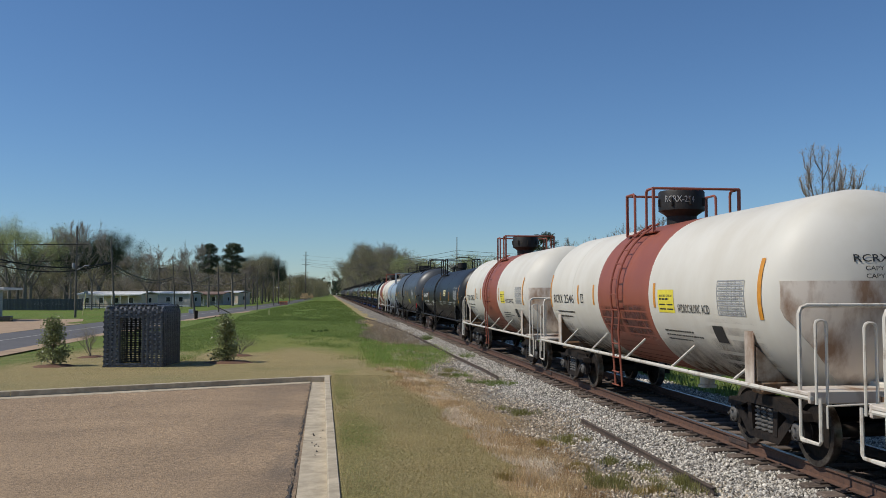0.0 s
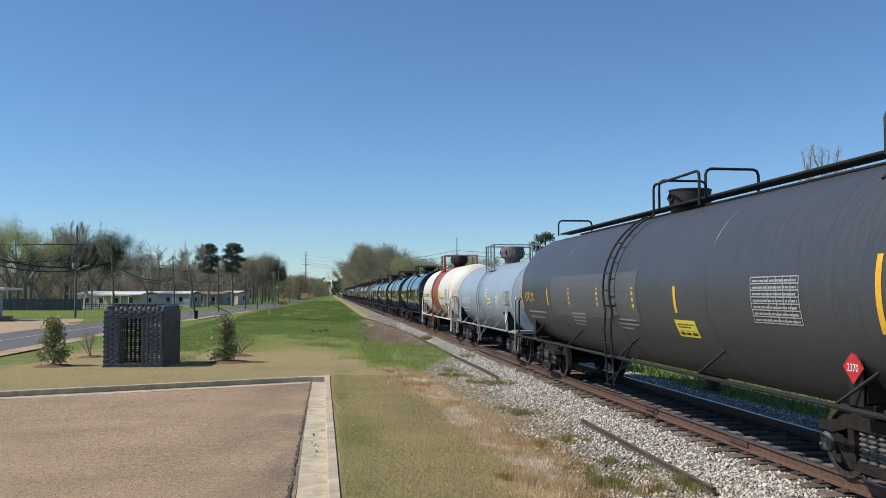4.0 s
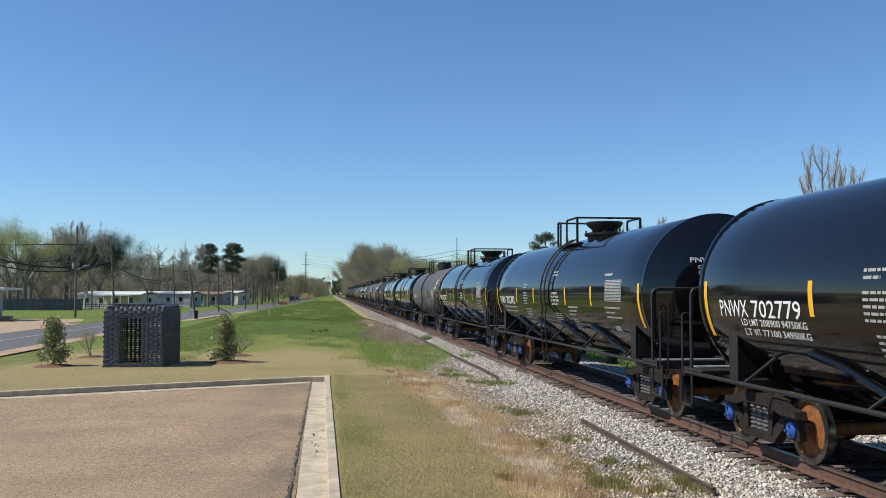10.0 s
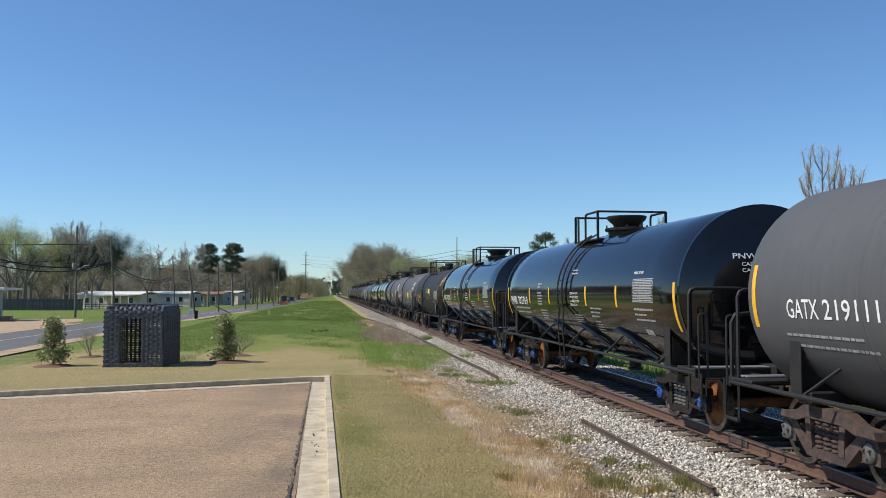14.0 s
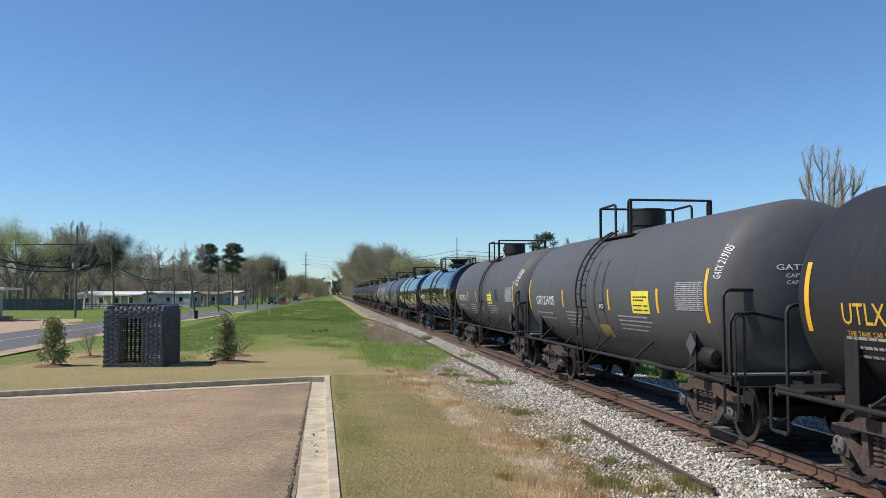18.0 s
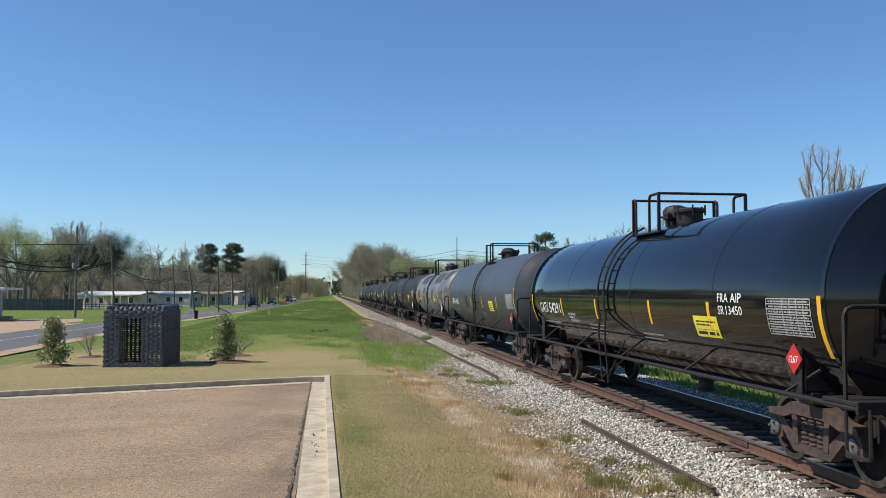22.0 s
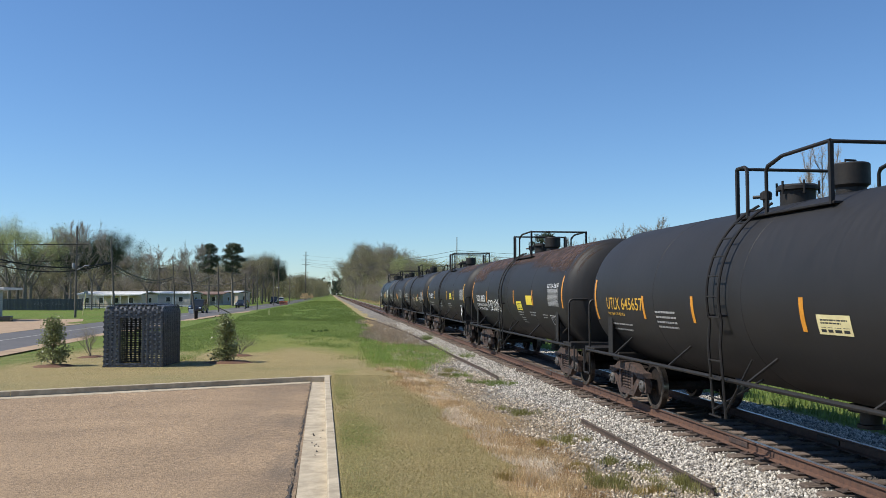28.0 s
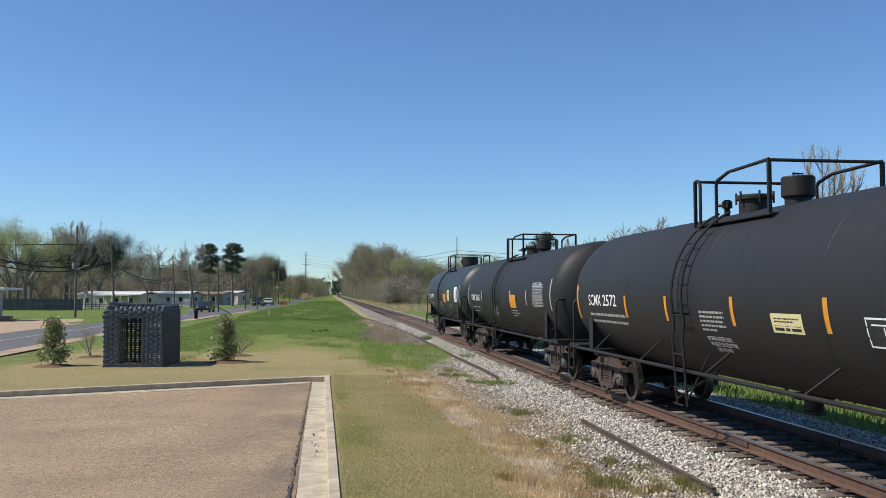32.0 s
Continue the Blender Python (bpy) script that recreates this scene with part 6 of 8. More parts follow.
SPECS = [
    ("white tank car with a red-brown band and white end rails", dict(WHITE, mark="RCRX 2547")),
    ("white tank car with a red-brown band and black drum bonnet", dict(WHITE, mark="RCRX 2546", soft=[(4.05, -.95, 1.2, .62, "faderedbrown"), (5.3, -1.0, 1.5, .72, "faderedbrown")], endmark=[("RCRX 2546", .86, .10, 2.64), ("CAPY 22", .36, .06, 2.53), ("CAPY 65", .36, .06, 2.43)])),
    ("white tank car with a red-brown band and grimy ends", dict(WHITE, mark="TILX 112837", mark_len=1.77, mark_at=.39, mark_w=-.37, words=WHITE["words"] + [("LT WT  68100 LB", .75, -.80, 1.3, .08, 0, "faded")], chalk="", endmark=[("TILX 112837", .95, .10, 2.64), ("CAPY", .24, .06, 2.53), ("CAPY", .24, .06, 2.43)])),
    ("matte black tank car with a cream notice and arched railing", dict(BLACK, mark="SCMX 2907", paint="black2", r=1.34, zc=2.12, lift=.07, mark_at=1.12, mark_len=1.83, mark_w=-.20, plat=(2.9, .88, .60), ladder=.475, arch=True, slope=False, cage=(-1.7, -.9, -.13, .77), bon_at=.28, man_at=.5, dome=.475, strips=[.214, .396, .585, .790], stickers=[(10.12, -.10, .80, .30, "cream"), (13.4, -1.05, .22, .22, "letter")], placard=("", "frame", "frame"), boxes=[(13.5, -.62, .62, .26, None)],
                                                                         words=[("DOT 111A100W-3", 13.68, .24, 1.05, .09, 0, "faded"), ("LD LMT  186600  LBS  84600 KGS", 1.10, -.47, 2.25, .10, 0, "letter"), ("LT WT  76400  LBS  34700 KGS NEW 10-78", 1.08, -.67, 3.0, .10, 0, "letter"), ("EXTERIOR HEATER PIPES", 5.0, -.45, .86, .07, 0, "letter"), ("NO INLET OR OUTLET", 5.04, -.55, .74, .07, 0, "letter"), ("PIPE CAPS REQUIRED", 5.08, -.65, .76, .07, 0, "letter")],
                                                                         panels=[(13.68, -.27, 1.04, .43, "faded", None)], lines=[(8.4, -.42, [.95, .6, .8], .05, .09), (9.8, -.42, [1.2, .9], .05, .1), (11.57, -.42, [1.5, 1.0], .05, .1)])),
    ("long slate-grey tank car with a full-length roof walkway", dict(BASE, kind="walkway", paint="grey2", r=1.56, zc=2.30, head=.75, bonnet="small", mark="UTLX", mark_len=1.0, ink="gold", strips=[.18, .30, .43, .56, .68], placard=("2370", "redsign", "letter"), dome=.55, lift=-.05,
                                                                      stickers=[(3.4, -.55, 6.2, .95, "patchgrey"), (11.2, -.75, .8, .3, "sticker")], tankm="grey", panels=[(14.0, -.40, 1.2, .6, "letter", None)], endmark=[("UTLX", .4, .10, 2.62)])),
    ("pale blue-grey tank car with a grey bonnet and railing", dict(BASE, kind="blue", paint="blue", r=1.32, zc=2.08, lift=.06, head=.5, flat=3, bonnet="drum", bonnetm="capgrey", rail="metalgrey", mark_h=.25, cage=(-1.1, -.7, -.1, .6), sill="metalgrey", endrail="metalgrey", mark="HOKX 132351", ink2="letter", tall=(.12, -.63), tin=.60, dome=.49, ladder=.487, placard=("1017", "letter", "ink"), strips=[.267, .417, .615, .785], plat=(2.2, .90, .70), bon_at=-.3, mark_at=.95, mark_w=-.33,
                                                                     mark_len=2.05, words=[("INHALATION", 8.6, -.10, .8, .12, 0, "letter"), ("HAZARD", 8.6, -.27, .55, .12, 0, "letter"), ("CHLORINE", 8.6, -.44, .65, .12, 0, "letter")], stickers=[(7.0, -.40, .65, .32, "cream"), (9.5, -.85, .5, .30, "ink")], panels=[(-1.3, -.30, 1.0, .46, "ink", "letter")],
                                                                     lines=[(.7, -.55, [1.8, 1.5], .06, .16), (4.0, -.55, [.8, 1.0], .05, .1), (6.6, .2, [.3, .3, .3], .08, .12)])),
    ("white tank car with a red-brown band and rust-streaked end", dict(WHITE, mark="RCRX 2698", mark_at=.62, strips=[.236, .349, .655], boxes=[(3.0, -.30, .2, .22, None)], chalk="", placard=("1789", "letter", "ink"), endmark=[("RCRX 2698", .86, .10, 2.64), ("CAPY", .24, .06, 2.53), ("CAPY", .24, .06, 2.43)])),
] + [("glossy black jacketed tank car with yellow strips", dict(GLOSS, mark="PNWX 7027" + k, words=GLOSS["words"] + ([("LD LMT  208900  94750KG", 1.05, -.50, 1.68, .095, 0, "letter"), ("LT WT  77100  34950KG", 1.08, -.64, 1.67, .095, 0, "letter")] if k == "79" else []), lines=GLOSS["lines"][2 if k == "79" else 0:])) for k in ("65", "79", "82", "67")] + [
    ("dark grey tank car with touched-up paint patches", dict(GREY, mark="GATX 219111", stickers=[(8.6, -.2, .55, .32, "patch"), (9.64, -.24, .86, .36, "patch")], words=[("GATX 219111", -100.30, .24, .58, .11, 1.48, "letter"), ("SO 8254 FTANP", 9.3, -.35, 1.15, .09, 0, "faded")])),
] + [("glossy black jacketed tank car with yellow strips", dict(GLOSS, mark="PNWX 7027" + k)) for k in ("69", "68")] + [
    ("matte black tank car with yellow lettering and notice", dict(BLACK, mark="UTLX 303100", ink="gold", strip="yellow", ink2="faded", mark_at=.71, mark_len=2.05, mark_w=-.33, ladder=.445, lift=.03, boxes=[(9.3, -.70, .5, .28, None)], head=.7, slope=True, cage=(-1.85, -1.12, -.47, 1.12), bon_at=.4, man_at=.9, placard=("", "capgrey", "frame"), strips=[.258, .388, .594, .722], stickers=[(7.12, .0, .80, .26, "plainyellow")], panels=[(10.06, -.32, 1.0, .43, "letter", None)],
                                                                    words=[("UTLX 303100", -100.36, .44, .56, .10, 1.40, "gold"), ("THE TANK CAR PEOPLE", .75, -.46, 1.0, .06, 0, "gold")], endmark=[("UTLX", .4, .10, 2.62)], lines=[(.7, -.5, [1.2, 1.5, 1.2], .05, .11), (6.0, .25, [.6, .5, .6], .06, .1), (9.7, -.75, [.9, .9], .05, .08)])),
    ("dark grey tank car with a curved yellow repair mark", dict(GREY, mark="GATX 219105", ladder=.447, strips=[.30, .60, .83], stickers=[(8.43, -.36, .9, .42, "sticker"), (5.98, -.98, .72, .32, "ochre"), (6.35, -.34, .38, .17, "patch")], curves=[6.02, 6.62], words=[("GATX 219105", -100.30, .24, .58, .11, 1.48, "letter"), ("PCS", 6.40, -.30, .28, .09, 0, "letter")])),
    ("dark grey tank car with a yellow notice", dict(GREY, mark="GATX 219121", stickers=[(7.6, -.36, .8, .34, "sticker"), (9.0, -.25, .55, .4, "patch")], words=[("GATX 219121", -100.30, .24, .58, .11, 1.48, "letter"), ("PCS", 6.0, -.62, .4, .12, 0, "letter")])),
    ("glossy black jacketed tank car with yellow strips", dict(GLOSS, mark="PNWX 702761")),
    ("black tank car with a domed bonnet and red placard", dict(BLACK, mark="GATX 54291", tall=(.20, -.56), mark_at=.85, mark_w=-.28, lift=-.16, strips=[.209, .40, .62, .79], paint="gloss", r=1.47, zc=2.17, bonnet="dome", slope=False, flat=3, head=.5, cage=(-.6, -.45, .3, .8), plat=(2, .88, .52), man_at=-.2, strip="yellow", placard=("1267", "redsign", "letter"), mark_len=2.0, mark_h=.27, seams=[.25, .55, .8], bon_at=-.5,
                                                                words=[("CONSULT OWNER BEFORE", 3.5, -.30, .62, .06, 0, "letter"), ("REPAIRING TANK", 3.54, -.38, .42, .06, 0, "letter"), ("VENT TANK WHEN UNLOADING", 3.58, -.46, .72, .06, 0, "letter"), ("FRA AIP", 11.8, .10, .75, .13, 0, "letter"), ("SR 13450", 11.8, -.08, .75, .13, 0, "letter")], stickers=[(10.85, -.46, .85, .34, "sticker")], panels=[(-1.25, -.30, 1.05, .46, "letter", None)])),
    ("charcoal grey tank car with overpainted patches and red placard", dict(BLACK, mark="GATX 54942", lift=-.16, paint="grey2", r=1.47, zc=2.17, bonnet="dome", slope=False, flat=3, head=.5, cage=(-.6, -.45, .3, .8), plat=(2, .88, .52), bon_at=-.5, man_at=-.2, ladder=.528, strips=[.428, .602, .80], strip="yellow", placard=("1267", "redsign", "letter"), mark_len=2.0, mark_h=.27,
                                                                            words=[("PLATE", 3.6, -.05, .28, .06, 0, "faded"), ("C", 3.68, -.20, .12, .11, 0, "faded")], stickers=[(4.8, -.38, .6, .5, "patch"), (6.6, -.46, .9, .65, "patch"), (10.2, -.42, .8, .36, "sticker")])),
    ("weathered grey tank car with brown primer patches", dict(BLACK, mark="UTLX 665400", paint="weather", r=1.42, zc=2.15, lift=-.12, tall=(.42, -.42), plat=(2, .88, .60), ink="gold", ink2="faded", strip="yellow", slope=False, bonnet="can", bonnetm="capgrey", cage=(-.9, -.7, -.1, .7), bon_at=-.3, man_at=-.35, placard=("3082", "letter", "ink"), mark_len=2.1, mark_at=1.08, mark_w=-.26, strips=[.388, .611, .84], ladder=.541,
                                                              soft=[(.85, -.50, 1.8, .95, "fadeprimer"), (4.0, .17, 1.4, .38, "fadeprimer"), (4.2, -.42, 1.0, .55, "fadeprimer"), (8.3, -.18, 1.1, .58, "fadeprimer"), (12.1, -.36, 1.3, .75, "fadeprimer"), (1.6, .75, 3.4, .9, "fadedark"), (6.0, .65, 1.5, .8, "fadedark"), (8.2, .7, 3.6, .9, "fadedark"), (11.8, .9, 2.0, .8, "fadedark"), (10.6, -.65, 1.5, .7, "fadeprimer")],
                                                              stickers=[(9.34, -.30, .68, .26, "sticker"), (9.5, -.42, .45, .10, "patch")], boxes=[(10.55, -.40, .35, .26, "ink")], panels=[(11.65, -.54, 1.1, .38, "letter", None)])),
    ("matte black tank car with yellow lettering and white placard", dict(BLACK, mark="UTLX 643900", ink="gold", strip="amber", placard=("", "letter", "ink"), stickers=[(9.4, -.45, .8, .34, "sticker")], slope=False, bonnet="small")),
    ("matte black tank car with yellow lettering and graffiti tag", dict(BLACK, mark="UTLX 645657", cage=(-1.1, -.78, -.2, 1.44), mark_at=.76, mark_len=2.05, lift=-.10, tall=(.44, -.42), mark_w=-.18, strips=[.213, .377, .620, .79], tags=[(10.3, -.75, 1.3, .5)], ink="gold", strip="amber", placard=("", "letter", "ink"), stickers=[(8.6, -.34, .68, .24, "cream")], words=[("THE TANK CAR PEOPLE", .75, -.30, 1.0, .06, 0, "gold")], endmark=[("UTLX", .4, .10, 2.62)],
                                                                          lines=[(.7, -.5, [1.3, 1.2], .05, .12), (3.4, -.2, [.9, .9, .9, .9], .05, .09)])),
    ("rust-stained black tank car with a white graffiti tag", dict(BLACK, mark="SOEX 2853", mark_at=.92, mark_len=1.77, mark_w=-.30, strips=[.226, .40, .575, .763], tall=(.46, -.36), lift=.03, ladder=.455, strip="amber", stickers=[(8.11, -.50, .73, .27, "sticker"), (9.51, -.32, .73, .27, "plainyellow")], boxes=[(12.0, -.86, .60, .28, None)],
                                                                   words=[("LD LMT  189100  LB  85800 KG", .91, -.47, 2.2, .10, 0, "letter"), ("LT WT   73900  LB  33500", .90, -.62, 1.95, .10, 0, "letter"), ("DOT 111A 100 W3", 12.05, .15, 1.12, .12, 0, "letter")], panels=[(12.12, -.31, 1.03, .43, "letter", None)], tags=[(3.15, -.42, 2.2, .45)],
                                                                   lines=[(8.1, -.58, [.8, .6], .04, .08), (8.3, -.76, [.5, .5, .6], .04, .08), (9.7, -.56, [.75, .6], .04, .08), (11.2, -.60, [.5, .4], .04, .08)],
                                                                   soft=[(-.7, .40, 3.2, 1.5, "faderust"), (1.0, .85, 5.5, 1.1, "faderust"), (4.5, 1.0, 6.0, 1.0, "faderust"), (9.0, .75, 5.2, 1.2, "faderust"), (11.5, .55, 2.6, 1.3, "faderust")])),
    ("matte black tank car with yellow notice and white placard", dict(BLACK, mark="TILX 261312", slope=False, bonnet="can", bon_at=.2, cage=(-1.2, -.9, -.4, .6), plat=(2.9, .88, .64), strip="yellow", placard=("3082", "letter", "ink"), strips=[.235, .40, .603, .773], lift=.06, stickers=[(9.23, -.29, .70, .27, "sticker")], boxes=[(12.2, -.82, .5, .26, None)], panels=[(12.57, -.30, 1.0, .43, "letter", None)], soft=[(9.0, 1.0, 5.0, .9, "faderust")], endmark=[("TILX", .4, .10, 2.62), ("CAPY", .24, .06, 2.5), ("CAPY", .24, .06, 2.4)])),
    ("matte black tank car with a cream emergency notice", dict(BLACK, mark="SCMX 2572", strip="amber", lift=-.10, tall=(.34, -.44), mark_at=.85, mark_w=-.12, strips=[.242, .396, .582, .762], stickers=[(8.86, -.37, .76, .26, "cream")], boxes=[(10.9, -.45, 1.0, .34, "ink")], lines=[(.83, -.34, [2.3], .08, .13), (.85, -.49, [2.3], .08, .13), (6.62, -.16, [.85, .85, .8, .85, .5], .05, .07)], words=[("EXTERIOR HEATER COILS", 6.67, -.60, .82, .07, 0, "letter"), ("NO INLET OR OUTLET PIPE", 6.70, -.70, .88, .07, 0, "letter"), ("CAPS REQUIRED", 6.80, -.80, .52, .07, 0, "letter")])),
    ("matte black tank car with an orange notice", dict(BLACK, mark="SCMX 2605", strip="faded", stickers=[(8.3, -.45, .9, .42, "amber")], words=[("DOT 111A", 11.5, .2, 1.0, .12, 0, "letter")], panels=[(11.5, -.35, 1.2, .6, "letter", None)])),
    ("black-green last tank car of the train", dict(BLACK, mark="TILX 197041", paint="green", slope=False, bonnet="small", strip="faded", stickers=[(6.6, -.45, .9, .42, "amber"), (8.2, -.35, .7, .5, "cream"), (10.6, -.40, .8, .7, "letter")])),
]
ENDS = [(7.6, -3.3), (21.9, 11.07), (35.87, 25.26), (53.85, 38.83), (72.9, 56.4), (86.70, 75.5), (100.48, 89.38), (116.85, 103.4), (132.72, 119.6), (149.1, 135.63), (164.93, 151.5),
        (179.25, 167.66), (195.44, 182.0), (211.65, 198.2), (226.05, 214.68), (240.55, 228.8), (255.0, 242.94), (271.15, 257.56), (288.3, 273.72), (305.65, 290.89), (322.12, 308.4),
        (338.2, 324.5), (354.64, 341.1), (371.18, 357.45), (387.63, 373.74), (404.08, 390.5), (420.5, 406.7), (435.66, 423.2)]
ENDS = [tuple(u + travel((u - 14) / SPEED) - (u - 14) for u in ends) for ends in ENDS]
TRAIN = []
for i, ((lab, sp), (L, R)) in enumerate(zip(SPECS, ENDS)):
    a = (ENDS[i - 1][0] + R) / 2 if i else R - 1.7
    b = (L + ENDS[i + 1][1]) / 2 if i + 1 < len(ENDS) else L + 1.5
    TRAIN.append((tank_car("tank_car", lab, L, R, a, b, sp), (a + b) / 2))


# ---------------- trees ----------------
def limb(g, p, d, ln, r, depth, rnd, tips, spread, seg=5, up=0.15):
    """One branch that bends, thins and forks."""
    pts = [p.copy()]
    q = p.copy()
    n = 3 if depth > 1 else 2
    for k in range(n):
        d = (d + Vector((rnd.gauss(0, .13), rnd.gauss(0, .13), rnd.gauss(0, .08) + up * .3))).normalized()
        q = q + d * ln / n
        pts.append(q.copy())
    g.tube(pts, r, seg, r2=r * 0.62, cap=False)
    tips.append((q.copy(), d.copy(), depth))
    if depth <= 0:
        return
    for k in range(rnd.choice((2, 3, 3))):
        a = rnd.uniform(0, 6.28)
        side = d.orthogonal().normalized()
        side.rotate(Matrix.Rotation(a, 3, d))
        nd = (d * (1 - spread * .55) + side * spread * rnd.uniform(.7, 1.2) + Vector((0, 0, up))).normalized()
        s = pts[-1] if k < 2 else pts[-2]
        limb(g, s, nd, ln * rnd.uniform(.62, .84), r * rnd.uniform(.5, .62), depth - 1, rnd, tips, spread, 4, up)


def quads(centres, size, rnd_dir, flat=0.0):
    """Small leaf or twig faces, one at each centre, facing at random."""
    n = len(centres)
    a = rnd_dir.normal(0, 1, (n, 3))
    a /= np.linalg.norm(a, axis=1)[:, None]
    b = rnd_dir.normal(0, 1, (n, 3))
    b -= a * (a * b).sum(1)[:, None]
    b /= np.linalg.norm(b, axis=1)[:, None]
    s1, s2 = size
    l1, l2 = rnd_dir.uniform(.6, 1.3, n)[:, None] * s1, rnd_dir.uniform(.6, 1.3, n)[:, None] * s2
    c = centres
    v = np.stack([c - a * l1, c + b * l2, c + a * l1, c - b * l2], 1).reshape(-1, 3)
    return v, np.arange(4 * n).reshape(-1, 4)


def tree_meshes(kind, seed):
    rnd, nr = random.Random(seed), np.random.default_rng(seed)
    g, tips = Geo(), []
    h = 10.0
    if kind == "pine":
        g.tube([(0, 0, 0), (.1, .05, 3), (.05, .1, 6.5), (0, 0, 9.7)], .2, 7, r2=.05, cap=False)
        c = []
        for k in range(84):
            z = 5.4 + 4.5 * rnd.random() ** .8
            rmax = np.interp(z, [5.6, 6.6, 7.6, 8.6, 9.4, 9.9], [.9, 1.6, 1.95, 1.6, 1.0, .3])
            a, ln = rnd.uniform(0, 6.28), rmax * rnd.uniform(.35, 1.0)
            e = Vector((math.cos(a) * ln, math.sin(a) * ln, z + rnd.uniform(-.05, .25)))
            g.tube([(0, 0, z - .2), e * .6 + Vector((0, 0, z * .4 - .1)), e], .04, 4, r2=.012, cap=False)
            m = np.clip(nr.normal(0, 1, (130, 3)), -1.7, 1.7) * (.27, .27, .15)
            c.append(np.array(e) * np.array([.92, .92, 1]) + m)
        v, f = quads(np.concatenate(c), (.12, .035), nr)
        return g.mesh("trunk", "bark", 60), bulk("crown", v, f, "leaf_pine")
    if kind == "round":
        g.tube([(0, 0, -.1), (.05, 0, 4), (0, .05, 8.6)], .2, 8, r2=.07, cap=False)
        cs = []
        for k in range(34):
            z = rnd.uniform(5.2, 9.6)
            rr = 1.75 * math.sqrt(max(1 - ((z - 7.6) / 2.5) ** 2, .02)) * rnd.uniform(.45, 1.0)
            a = rnd.uniform(0, 6.28)
            e = Vector((math.cos(a) * rr, math.sin(a) * rr, z))
            g.tube([(0, 0, z - .6), e], .04, 4, r2=.012, cap=False)
            cs.append(np.array(e) + np.clip(nr.normal(0, 1, (230, 3)), -1.8, 1.8) * (.30, .30, .24))
        v, f = quads(np.concatenate(cs), (.075, .05), nr)
        return g.mesh("trunk", "bark", 60), bulk("crown", v, f, "leaf_pine")
    if kind == "tall":
        g.tube([(0, 0, -.1), (.05, 0, 2.8)], .24, 8, r2=.19, cap=False)
        vv, cc = [], []
        for k in range(7):
            a = k * .9 + rnd.uniform(-.25, .25)
            sp_ = rnd.uniform(1.1, 1.9) if k % 3 else rnd.uniform(.2, .7)
            hh = rnd.uniform(8.4, 9.2) if k % 3 else 9.8
            P0, P3 = Vector((.05, 0, 2.6)), Vector((math.cos(a) * sp_, math.sin(a) * sp_, hh))
            pts = [P0 + (P3 - P0) * q + Vector((math.cos(a), math.sin(a), 0)) * sp_ * .30 * math.sin(q * math.pi) + Vector((rnd.gauss(0, .06), rnd.gauss(0, .06), 0)) for q in (0, .2, .4, .6, .8, 1)]
            g.tube(pts, .065, 5, r2=.01, cap=False)
            twigs = [(pts, 1.0, 230)]
            for j in range(7):                       # side limbs that turn upward
                q = rnd.uniform(.3, .85) * 5
                b0 = pts[int(q)].lerp(pts[int(q) + 1], q % 1)
                b = a + rnd.uniform(-1.6, 1.6)
                ln = rnd.uniform(.7, 1.5)
                sub = [b0, b0 + Vector((math.cos(b) * .28, math.sin(b) * .28, .35)) * ln, b0 + Vector((math.cos(b) * .42, math.sin(b) * .42, 1.0)) * ln]
                g.tube(sub, .03, 4, r2=.008, cap=False)
                twigs.append((sub, .7, 60))
            for path, size, n in twigs:
                for j in range(n):
                    t = rnd.uniform(.45 if size == 1.0 else .2, .999) * (len(path) - 1)
                    q = path[int(t)].lerp(path[int(t) + 1], t % 1)
                    b = rnd.uniform(0, 6.28)
                    d = Vector((math.cos(b) * .42, math.sin(b) * .42, rnd.uniform(.35, 1.0))).normalized() * rnd.uniform(.18, .55) * size
                    w = Vector((math.sin(b), -math.cos(b), 0)) * .0075
                    vv += [q - w, q + w, q + d + w * .5, q + d - w * .5]
                    cc += [q + d, q + d * .7] if rnd.random() < .6 else []
        v2, f2 = quads(np.array([list(p) for p in cc]) + nr.normal(0, .03, (len(cc), 3)), (.026, .016), nr)
        v = np.array([list(p) for p in vv])
        f = np.concatenate([np.arange(len(v)).reshape(-1, 4), f2 + len(v)])
        return g.mesh("trunk", "bark", 60), bulk("crown", np.concatenate([v, v2]), f, "leaf_beige")
    sp = {"bare": (.62, 5), "spring": (.62, 4), "olive": (.6, 4), "dark": (.6, 4), "tall": (.42, 5)}[kind]
    trunk_h = {"tall": 3.0, "bare": 3.0}.get(kind, 2.6)
    p0 = Vector((0, 0, 0))
    g.tube([(0, 0, -.1), (0, 0, .25), (.05, .02, trunk_h * .6), (.02, .05, trunk_h)], .22, 8, r2=.15, cap=False)
    for k in range(4 if kind != "tall" else 5):
        a = k * 1.6 + rnd.uniform(-.4, .4)
        d = Vector((math.cos(a) * sp[0], math.sin(a) * sp[0], 1)).normalized()
        limb(g, Vector((.02, .05, trunk_h - .2)), d, rnd.uniform(2.2, 2.8), .095, sp[1] - 1, rnd, tips, .62 if kind != "tall" else .42, 5, .18)
    tip = np.array([list(t[0]) for t in tips])
    tdir = np.array([list(t[1]) for t in tips])
    lvl = np.array([t[2] for t in tips])
    sc = h / (tip[:, 2].max() + .3)
    fine = tip[lvl <= 1]
    fdir = tdir[lvl <= 1]
